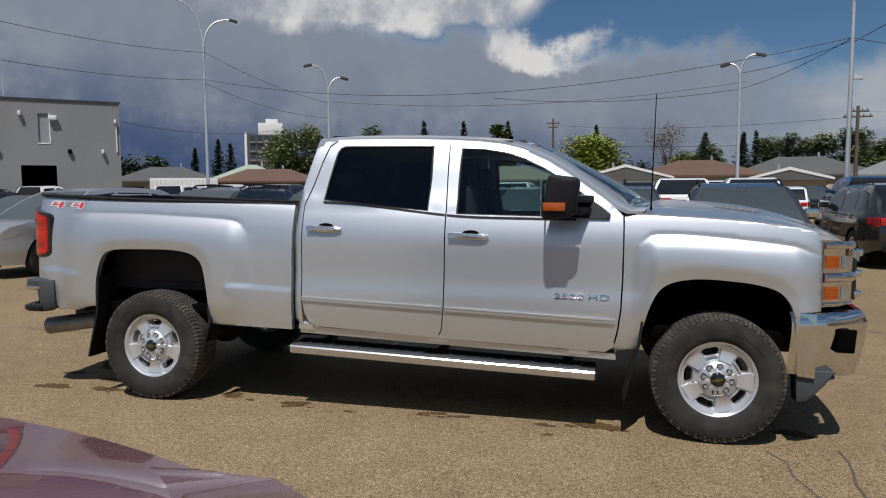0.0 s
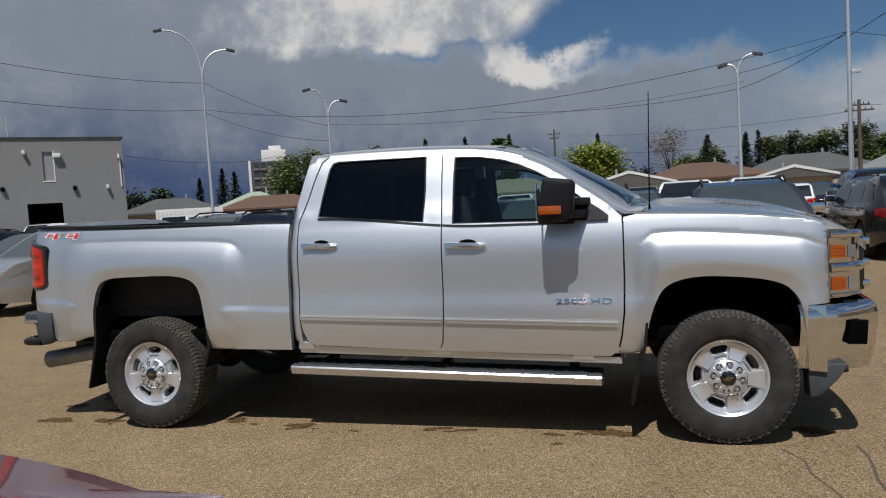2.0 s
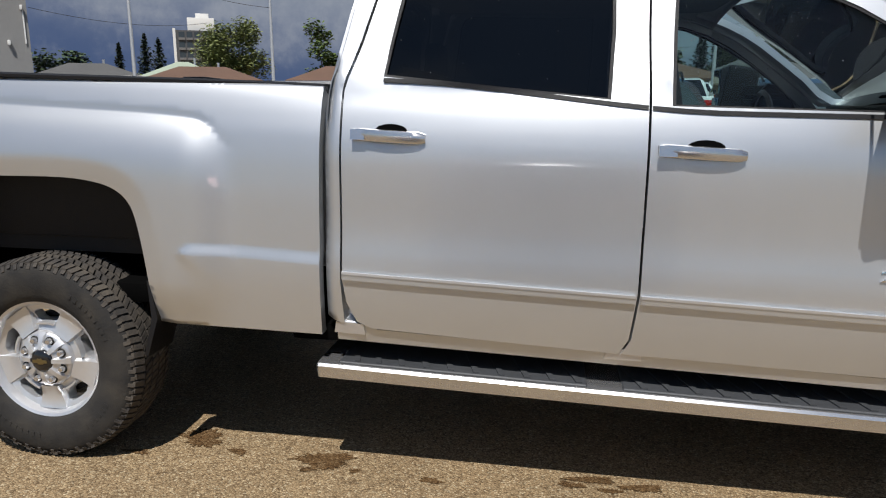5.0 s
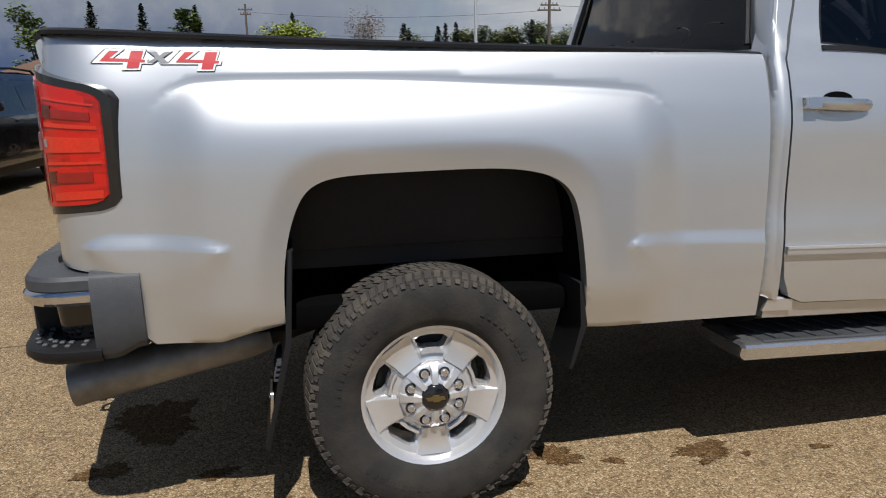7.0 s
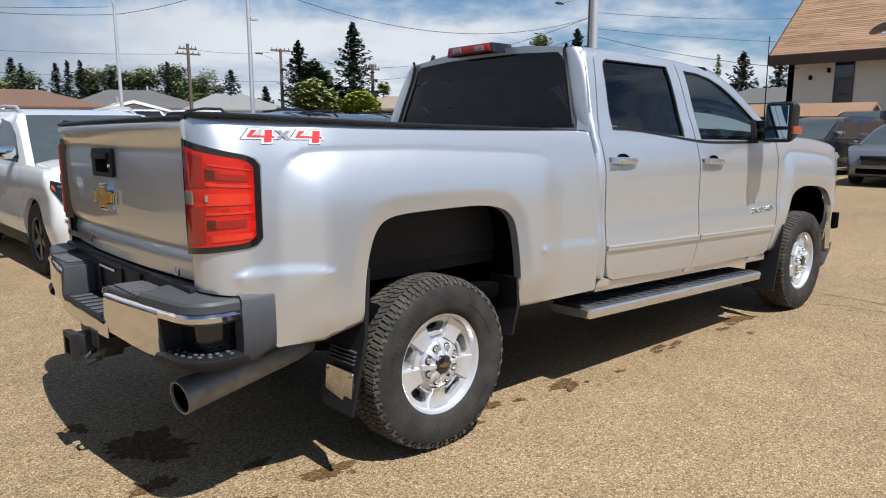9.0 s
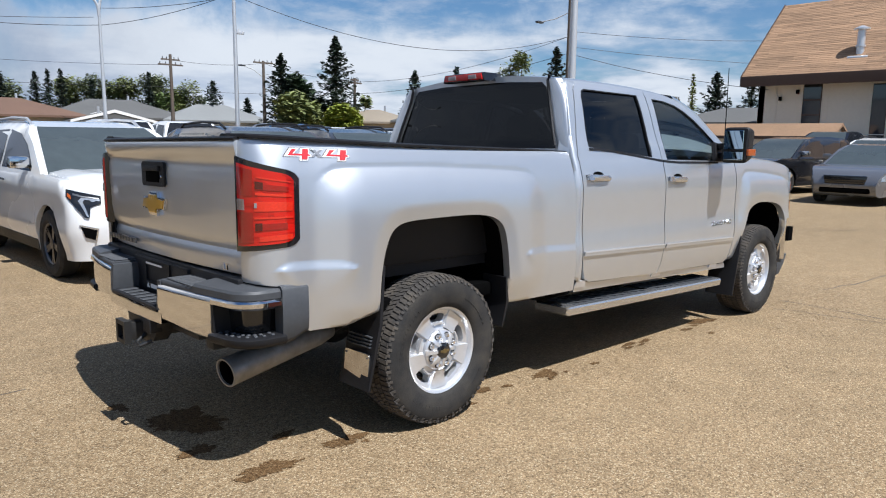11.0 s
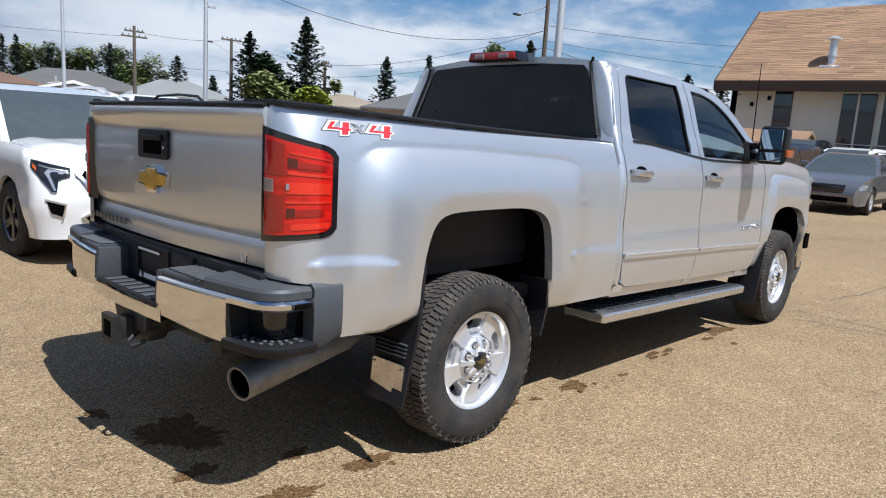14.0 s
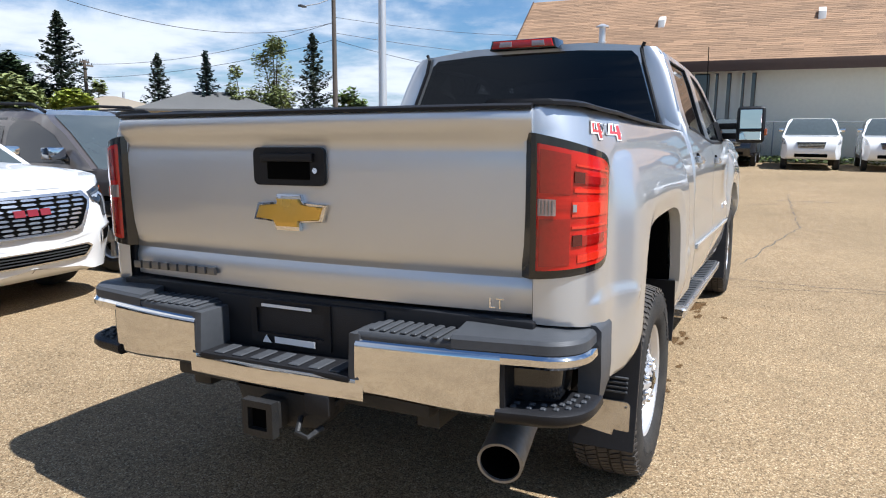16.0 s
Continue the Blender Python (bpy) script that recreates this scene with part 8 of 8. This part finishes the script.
def grey_block():
    t = thing("service_building", "plain grey two-storey service building with a dark open doorway", "building")
    # its face runs from south-west to north-east
    A, B = Vector((-33.5, 23.4)), Vector((-24.8, 31.1))
    along = (B - A).normalized()
    back = Vector((-along.y, along.x))
    m = Matrix(((along.x, back.x, 0, B.x), (along.y, back.y, 0, B.y), (0, 0, 1, 0), (0, 0, 0, 1)))
    H, Lw = 6.75, 30.0
    face = sheet([(-Lw, 0), (0, 0), (0, H), (-Lw, H)], ([(-5.1, 0.02), (-3.35, 0.02), (-3.35, 3.1), (-5.1, 3.1)], [(-4.17, 4.35), (-3.60, 4.35), (-3.60, 6.0), (-4.17, 6.0)]))
    r = bmesh.ops.extrude_face_region(face, geom=face.faces[:])
    for v in [g for g in r["geom"] if isinstance(g, bmesh.types.BMVert)]:
        v.co.y += 0.35
    part("front_wall", face, GREY_WALL, t, "plain grey wall")
    part("side_wall", box(-0.35, 0.0, 0.35, 20, 0, H), GREY_WALL, t)
    part("back_wall", box(-Lw, -0.35, 19.7, 20, 0, H), GREY_WALL, t)
    part("roof", box(-Lw, 0.0, 0.35, 20, H - 0.3, H - 0.1), GREY_WALL, t)
    part("parapet_cap", box(-Lw, 0.08, -0.08, 0.40, H, H + 0.07), GREY_PLASTIC, t, "dark metal parapet cap")
    part("doorway_floor", box(-5.3, -3.2, 0.36, 6.0, 0.0, 0.03), MATT_BLACK, t)
    part("doorway_back", box(-5.6, -3.0, 5.9, 6.0, 0.0, 3.3), MATT_BLACK, t)
    for x in (-5.5, -3.1):
        part("doorway_side", box(x - 0.05, x + 0.05, 0.36, 6.0, 0.03, 3.3), MATT_BLACK, t)
    part("doorway_top", box(-5.6, -3.0, 0.36, 6.0, 3.3, 3.36), MATT_BLACK, t)
    w = part("window", box(-4.17, -3.60, 0.10, 0.14, 4.35, 6.0), mat_shade, t, "grey upper window with its blind drawn")
    part("window_frame", box(-3.63, -3.58, -0.03, 0.12, 4.32, 6.03), WHITE_TRIM, w)
    part("window_frame", box(-4.21, -3.58, -0.03, 0.12, 4.30, 4.36), WHITE_TRIM, w)
    for x, z in ((-6.2, 3.95), (-2.65, 3.9)):
        part("wall_lamp", box(x - 0.1, x + 0.1, -0.2, 0.0, z - 0.12, z + 0.12, 0.03), MATT_BLACK, t, "black wall lamp")
    for x, z, w2 in ((-3.45, 5.75, 0.42), (-5.05, 5.95, 0.16), (-0.25, 5.65, 0.12), (-0.95, 3.9, 0.14)):
        part("wall_fitting", box(x - w2 / 2, x + w2 / 2, -0.28, 0.0, z - 0.1, z + 0.14, 0.04), WHITE_TRIM, t, "pale floodlight")
    part("downpipe", box(-0.22, -0.16, -0.08, 0.0, 3.9, 5.6), WHITE_TRIM, t)
    part("mast", tube([(-5.9, 3, H), (-5.9, 3, H + 1.6)], 0.035, 6), POLE, t)
    t.matrix_world = m


mat_shade = mat("grey_blind", (0.24, 0.25, 0.26), 0.7, 0.0, 0.05, 2.0)
grey_block()


ROOFS = {"brown": mat("brown_roof", (0.13, 0.075, 0.05), 0.9, 0.0, 0.2, 1.5, bump=0.3, bscale=8.0), "grey": mat("grey_roof", (0.095, 0.094, 0.090), 0.9, 0.0, 0.18, 1.5, bump=0.3, bscale=8.0), "green": mat("pale_green_roof", (0.33, 0.38, 0.29), 0.85, 0.0, 0.12, 1.5), "white": mat("pale_roof", (0.19, 0.195, 0.19), 0.85, 0.0, 0.1, 1.5), "tan": mat("tan_roof", (0.24, 0.20, 0.15), 0.9, 0.0, 0.15, 1.5)}
SIDING = {"tan": mat("tan_siding", (0.40, 0.33, 0.24), 0.85, 0.0, 0.1, 1.5), "white": mat("white_siding", (0.62, 0.61, 0.58), 0.8, 0.0, 0.08, 1.5), "brown": mat("brown_siding", (0.16, 0.10, 0.07), 0.85, 0.0, 0.15, 1.5)}


def house(x, y, w, d, h, rise, turn, roof, siding, label, gable=False):
    """A bungalow: walls, hipped or gabled roof with eaves, windows and a door towards the lot."""
    t = thing("house", label, "house", (x, y, 0), turn, "bungalows behind the lot")
    for s in (-1, 1):
        part("long_wall", box(-w / 2, w / 2, s * d / 2 - 0.12, s * d / 2 + 0.12, 0, h), SIDING[siding], t)
        part("end_wall", box(s * w / 2 - 0.12, s * w / 2 + 0.12, -d / 2 + 0.12, d / 2 - 0.12, 0, h), SIDING[siding], t)
    e = 0.5
    own = bmesh.new()
    base = [own.verts.new(p) for p in ((-w / 2 - e, -d / 2 - e, h), (w / 2 + e, -d / 2 - e, h), (w / 2 + e, d / 2 + e, h), (-w / 2 - e, d / 2 + e, h))]
    eave = [own.verts.new(v.co + Vector((0, 0, 0.16))) for v in base]
    inset2 = 0.0 if gable else d * 0.5
    ridge = [own.verts.new((s * (w / 2 + e - inset2), 0, h + 0.16 + rise)) for s in (-1, 1)]
    own.faces.new(base[::-1])
    for k in range(4):
        own.faces.new((base[k], base[(k + 1) % 4], eave[(k + 1) % 4], eave[k]))
    own.faces.new((eave[0], eave[1], ridge[1], ridge[0]))
    own.faces.new((eave[2], eave[3], ridge[0], ridge[1]))
    own.faces.new((eave[1], eave[2], ridge[1]))
    own.faces.new((eave[3], eave[0], ridge[0]))
    part("roof", own, ROOFS[roof], t, "low shingle roof", flat=True)
    if gable:
        for s in (-1, 1):
            for q in (-1, 1):
                board = prism([(q * (d / 2 + e + 0.05), h + 0.02), (q * (d / 2 + e + 0.05), h + 0.20), (0, h + rise + 0.22), (0, h + rise - 0.02)], "x", *sorted((s * (w / 2 + e + 0.004), s * (w / 2 + e + 0.05))))
                part("bargeboard", board, WHITE_TRIM, t, "white gable edge")
    for s in (-1, 1):
        for k, xx in enumerate((-0.32, 0.0, 0.30)):
            if k == 1:
                part("door", box(w * xx - 0.45, w * xx + 0.45, s * (d / 2 + 0.125), s * (d / 2 + 0.15), 0.2, 2.2) if s > 0 else box(w * xx - 0.45, w * xx + 0.45, -d / 2 - 0.15, -d / 2 - 0.125, 0.2, 2.2), FASCIA, t)
                continue
            y0, y1 = sorted((s * (d / 2 + 0.125), s * (d / 2 + 0.16)))
            wi = part("window", box(w * xx - 0.8, w * xx + 0.8, y0, y1, 1.0, 2.1), WINDOW, t)
            part("window_frame", box(w * xx - 0.9, w * xx + 0.9, y0, y1 + 0.01 * s if s > 0 else y1, 0.92, 1.0), WHITE_TRIM, wi)
    part("flue", tube([(w * 0.15, d * 0.1, h + rise * 0.6), (w * 0.15, d * 0.1, h + rise + 0.55)], 0.1, 8), ALUMINIUM, t)


for args in ((-39.5, 57.0, 9, 7, 2.5, 1.4, 35, "grey", "tan", "tan bungalow with a grey roof"), (-33.0, 62.0, 7, 7, 2.6, 1.6, 25, "green", "white", "bungalow with a pale green roof"), (-29.0, 58.0, 9, 6, 2.4, 1.2, 25, "brown", "brown", "brown bungalow with a low brown roof"),
             (4.3, 58.0, 6.5, 6.5, 2.4, 1.0, 94, "grey", "white", "small white gabled house", ), (10.8, 62.0, 10, 8, 2.6, 1.4, 2, "brown", "tan", "bungalow with a brown roof"), (19.5, 62.5, 10.5, 8, 2.6, 1.6, -8, "grey", "tan", "bungalow with a grey roof"), (27.5, 60.0, 8.5, 7, 2.5, 1.5, -14, "white", "white", "bungalow with a pale roof"),
             (17.0, 56.0, 5, 5, 2.2, 0.8, 82, "grey", "tan", "small garage with a white-edged gable"), (36.5, 47.0, 7, 7, 2.5, 1.1, -35, "tan", "tan", "tan bungalow behind the hedge"), (42.0, 42.0, 10, 8, 2.6, 1.5, -45, "grey", "tan", "bungalow with a low grey roof"), (-18.0, 66.0, 10, 7, 2.5, 1.4, 14, "brown", "tan", "brown-roofed bungalow behind the trees"),
             (-7.0, 68.0, 10, 7, 2.5, 1.4, 5, "tan", "tan", "tan bungalow behind the trees"), (43.0, 17.0, 8, 7, 2.4, 1.0, -60, "grey", "white", "bungalow beside the hall")):
    house(*args, gable=(args[0] in (4.3, 17.0)))

cont = thing("shipping_container", "white storage container among the parked cars", "container", (-31.0, 47.0, 0), 30)
part("box", box(-2.6, 2.6, -1.2, 1.2, 0.1, 2.7, 0.03), WHITE_TRIM, cont)
for k in range(16):
    part("rib", box(-2.5 + 0.32 * k, -2.36 + 0.32 * k, -1.235, -1.2, 0.25, 2.55, 0.01, 1), WHITE_TRIM, cont)
for s in (-1, 1):
    part("skid", box(-2.4, 2.4, s * 0.8 - 0.1, s * 0.8 + 0.1, 0, 0.1), DARK_STEEL, cont)


TOWER_WALL = mat("dark_tower_wall", (0.07, 0.07, 0.072), 0.8, 0.0, 0.15, 0.5)
TOWER_RAIL = mat("tower_balcony_rail", (0.15, 0.145, 0.14), 0.7, 0.0, 0.15, 0.5)


def tower():
    t = thing("apartment_tower", "distant dark apartment tower with a white crown", "building", (-110, 217, 0), 27)
    part("block", box(-7.0, 5.5, -6, 6, 0, 20.5), TOWER_WALL, t)
    part("white_end", box(-7.4, -6.6, -6.2, 6.2, 0, 21.0), WHITE_TRIM, t)
    part("crown", box(-3.0, 5.0, -4, 4, 20.5, 24.5, 0.1), WHITE_TRIM, t)
    part("plant_room", box(-0.5, 3.5, -2, 2, 24.5, 26.0, 0.1), WHITE_TRIM, t)
    for f in range(6):
        for k in range(5):
            x = -5.8 + 2.3 * k
            part("balcony", box(x, x + 1.9, -6.5, -6.0, 3.0 * f + 2.6, 3.0 * f + 3.3), TOWER_RAIL, t)
            part("window", box(x + 0.1, x + 1.8, -6.05, -6.0, 3.0 * f + 3.3, 3.0 * f + 5.0), WINDOW, t)


tower()


# ---- trees ----
LEAF = {"green": mat("leaf_green", (0.10, 0.145, 0.036), 0.6, 0.0, 0.25, 1.5, island=0.7), "yellow": mat("leaf_yellow_green", (0.25, 0.29, 0.04), 0.6, 0.0, 0.25, 1.5, island=0.6), "olive": mat("leaf_olive", (0.165, 0.19, 0.062), 0.6, 0.0, 0.25, 1.5, island=0.7), "greyish": mat("leaf_grey_green", (0.115, 0.135, 0.062), 0.6, 0.0, 0.25, 1.5, island=0.6), "dark": mat("leaf_dark", (0.04, 0.065, 0.028), 0.6, 0.0, 0.25, 1.5, island=0.7),
        "needle": mat("spruce_needles", (0.034, 0.050, 0.033), 0.65, 0.0, 0.25, 1.5, island=0.7), "blue": mat("blue_spruce_needles", (0.035, 0.060, 0.055), 0.65, 0.0, 0.25, 1.5, island=0.6), "bare": mat("dry_twigs", (0.20, 0.16, 0.12), 0.8, 0.0, 0.2, 1.5, island=0.5)}
BARK = mat("bark", (0.10, 0.075, 0.055), 0.9, 0.0, 0.3, 4.0, bump=0.4)


def leaf_quad(verts, faces, p, size, rnd, flat=0.0):
    a = rnd.uniform(0, 6.28)
    u = Vector((math.cos(a), math.sin(a), rnd.uniform(-0.6, 0.6) * (1 - flat))).normalized()
    w = u.cross(Vector((rnd.uniform(-0.5, 0.5), rnd.uniform(-0.5, 0.5), 1))).normalized()
    n = len(verts)
    for s, t in ((-1, -0.5), (0.1, -0.7), (1, 0.1), (0.2, 0.8), (-0.7, 0.55)):
        verts.append(tuple(p + u * s * size + w * t * size * 0.75))
    faces.append(tuple(range(n, n + 5)))


def mesh_part(name, verts, faces, material, parent, label=""):
    me = bpy.data.meshes.new(name)
    me.from_pydata(verts, [], faces)
    me.materials.append(material)
    ob = new(name, me)
    ob.parent = parent
    if label:
        tagged(ob, label)
    return ob


def spruce(x, y, h, r, seed, leaf="needle", label="tall dark spruce tree behind the lot", n=2600):
    rnd = random.Random(seed)
    t = thing("spruce_tree", label, "tree", (x, y, 0), 0, "trees behind the lot")
    part("trunk", tube([(0, 0, 0), (0, 0, h * 0.5), (0, 0, h * 0.97)], [h * 0.018, h * 0.012, 0.02], 7), BARK, t)
    verts, faces = [], []
    boughs = int(h * 11)
    for k in range(boughs):
        u = (k + rnd.random()) / boughs
        z = h * (0.07 + 0.91 * u ** 0.92)
        reach = (1.12 * r * (1 - u) ** 0.85 + 0.08) * rnd.choice((0.72, 0.85, 0.95, 1.0, 1.08, 1.2))
        a = k * 2.39996 + rnd.uniform(-0.4, 0.4)
        lift = rnd.uniform(-0.30, -0.05) * (1 - u) + 0.25 * u
        m = max(4, int(n / boughs * (0.45 + 1.1 * (1 - u))))
        for q in range(m):
            f = (q + rnd.random()) / m
            d = reach * f
            sag = lift * d + 0.16 * d * f
            side = rnd.uniform(-0.22, 0.22) * (1.1 - f) * max(0.6, reach)
            p = Vector((math.cos(a) * d - math.sin(a) * side, math.sin(a) * d + math.cos(a) * side, z + sag - abs(side) * 0.25 + rnd.uniform(-0.22, 0.12)))
            leaf_quad(verts, faces, p, rnd.uniform(0.10, 0.22) * (0.62 + 0.045 * h), rnd, 0.1)
    mesh_part("crown", verts, faces, LEAF[leaf], t, "dark needled boughs")
    return t


def leafy(x, y, h, r, seed, leaf="green", label="leafy green tree behind the lot", n=3200, low=0.25, lobes=9, size=0.2, weep=0.0, name="leafy_tree"):
    rnd = random.Random(seed)
    t = thing(name, label, "tree" if h > 4 else "bush", (x, y, 0), 0, "trees behind the lot")
    part("trunk", tube([(0, 0, 0), (0.05 * h * 0.1, 0, h * 0.3), (0, 0.02 * h, h * 0.6)], [h * 0.022, h * 0.017, h * 0.008], 7), BARK, t)
    centres = []
    for k in range(lobes):
        a = 6.283 * k / lobes + rnd.uniform(-0.4, 0.4)
        u = rnd.uniform(0, 1)
        z = h * (low + (0.92 - low) * u)
        d = r * (0.25 + 0.5 * rnd.random()) * (1 - 0.55 * abs(u - 0.4))
        centres.append((Vector((math.cos(a) * d, math.sin(a) * d, z)), r * rnd.uniform(0.32, 0.55)))
    limbs = bmesh.new()
    for c, cr in centres:
        tube([(0, 0, h * 0.22), (c.x * 0.5, c.y * 0.5, h * 0.22 + (c.z - h * 0.22) * 0.6), tuple(c)], [h * 0.010, h * 0.006, 0.015], 5, limbs)
    tagged(part("branch_frame", limbs, BARK, t), "thin forking limbs inside the crown", kind="stuff")
    verts, faces = [], []
    for k in range(n):
        c, cr = centres[rnd.randrange(lobes)]
        v = Vector((rnd.gauss(0, 1), rnd.gauss(0, 1), rnd.gauss(0, 0.85)))
        v = v.normalized() * cr * (rnd.random() ** 0.35) * rnd.uniform(0.8, 1.12)
        p = c + v
        if weep:
            p.z -= weep * rnd.random() ** 2 * (p.xy.length / r)
        if p.z < 0.15:
            p.z = 0.15 + rnd.random() * 0.3
        leaf_quad(verts, faces, p, rnd.uniform(0.7, 1.5) * size, rnd)
    mesh_part("crown", verts, faces, LEAF[leaf], t, "clumps of small leaves")
    return t


# north-west to north
leafy(-32.5, 72.0, 9.0, 4.2, 1, "olive", "broad olive-green tree behind the bungalows", 14000, 0.1, 22, 0.16)
spruce(-40.2, 67.8, 7.6, 1.3, 2)
spruce(-39.0, 68.4, 7.2, 1.2, 3)
spruce(-42.3, 66.4, 6.6, 0.8, 4)
leafy(-36.5, 58.5, 3.0, 2.2, 5, "olive", "olive bushes by the bungalow", 1500, 0.1, 8, 0.16, name="bush")
leafy(-44.0, 60.0, 5.5, 3.0, 6, "dark", "dark green tree beside the grey building", 2000)
leafy(-23.2, 75.4, 9.4, 3.2, 7, "green", "green tree beyond the pickup", 2600)
spruce(-18.3, 76.8, 10.0, 1.5, 8)
spruce(-13.7, 77.9, 9.9, 1.6, 9)
leafy(-9.6, 78.7, 9.6, 2.6, 10, "green", "green tree beyond the pickup", 2600)
spruce(-8.6, 79.5, 9.9, 1.4, 12)
leafy(1.4, 79.6, 8.4, 4.0, 13, "yellow", "broad yellow-green tree behind the roofs", 14000, 0.1, 22, 0.16)
spruce(1.6, 86.0, 9.8, 1.6, 14)
leafy(9.9, 79.4, 8.7, 3.8, 15, "bare", "bare grey-brown tree just coming into leaf", 7000, 0.15, 16, 0.085)
spruce(13.7, 79.0, 8.0, 2.2, 16)
spruce(17.5, 78.4, 7.6, 1.6, 17)
leafy(6.4, 82.0, 5.0, 2.5, 18, "dark", "dark green tree behind the roofs", 1500)
for k, (x, y, h) in enumerate(((10.8, 70.0, 6.2), (13.0, 69.5, 6.6), (19.0, 73.0, 7.4), (21.3, 71.5, 7.9), (23.6, 70.5, 7.6), (25.8, 69.0, 7.9), (28.0, 68.0, 7.2), (30.0, 66.5, 6.0))):
    leafy(x, y, h - 0.7, 2.1, 30 + k, ("olive", "greyish", "olive", "greyish")[k % 4], "grey-green tree in a row behind the roofs", 8000, 0.06, 18, 0.125)
for k, (x, y, h) in enumerate(((12.0, 66.5, 6.5), (15.5, 66.0, 6.9), (16.6, 66.2, 7.1), (24.6, 67.0, 7.4), (20.0, 69.0, 6.6))):
    spruce(x, y, h, 1.0, 50 + k, n=1300)
spruce(28.0, 60.5, 6.4, 2.4, 60, "needle", "dark spreading pine behind the pale roof")
spruce(31.2, 60.0, 5.0, 1.3, 61)
leafy(24.2, 62.5, 5.2, 2.0, 62, "green", "green leafy bush behind the roofs", 1400, 0.1, 8, 0.15)
spruce(29.0, 49.9, 8.2, 2.5, 63, "needle", "tall dark spruce tree behind the lot", 4200)
spruce(32.8, 47.4, 9.8, 2.7, 64, "needle", "tallest dark spruce tree behind the hedge", 5200)
leafy(31.2, 50.0, 6.6, 2.2, 65, "dark", "dark leafy tree between the spruces", 6000, 0.1, 14, 0.22)
leafy(28.6, 46.6, 4.3, 2.2, 66, "olive", "broad olive-green hedge bush", 12000, 0.04, 24, 0.20, name="bush")
leafy(31.6, 44.8, 3.9, 1.7, 67, "yellow", "low yellow-green hedge bush behind the cars", 9000, 0.04, 20, 0.19, name="bush")
leafy(35.8, 47.8, 5.0, 1.2, 68, "olive", "small olive tree behind the bungalow", 900)
spruce(39.0, 44.4, 7.2, 1.7, 69, "needle", "dark spruce tree behind the grey roof", 3000)
spruce(41.6, 41.8, 7.6, 1.5, 70, "blue", "blue spruce tree behind the grey roof", 3000)
leafy(45.3, 37.8, 8.9, 2.3, 71, "olive", "drooping birch in pale leaf", 4200, 0.3, 10, 0.13, 2.0)
leafy(43.3, 39.6, 6.7, 1.6, 72, "olive", "drooping birch in pale leaf", 2000, 0.25, 8, 0.13, 1.4)
spruce(47.1, 35.2, 9.3, 2.0, 73, "needle", "tall dark spruce tree behind the lot", 3600)
leafy(50.5, 34.0, 4.6, 1.8, 74, "green", "green tree far behind the lot", 1200)
spruce(50.0, 22.2, 6.6, 2.0, 75, "needle", "dark spruce tree beside the hall", 3200)
spruce(53.0, 20.8, 6.3, 1.8, 76, "needle", "dark spruce tree beside the hall", 2200)
spruce(54.5, 19.8, 6.0, 1.6, 77, "needle", "dark spruce tree beside the hall", 2200)
spruce(64.0, 31.5, 8.0, 0.8, 78, "olive", "slim pale conifer far off", 900)
GRASS = mat("grass_strip", (0.09, 0.13, 0.03), 0.9, 0.0, 0.3, 3.0, island=0.5)
gv, gf = [], []
rnd = random.Random(3)
for k in range(5000):
    p = Vector((rnd.uniform(31.9, 33.9), rnd.uniform(-24, 6), rnd.uniform(0.02, 0.28)))
    leaf_quad(gv, gf, p, rnd.uniform(0.05, 0.12), rnd)
strip = mesh_part("grass_strip", gv, gf, GRASS, None)
tagged(strip, "strip of rough green grass along the fence", "grass", "", "stuff")
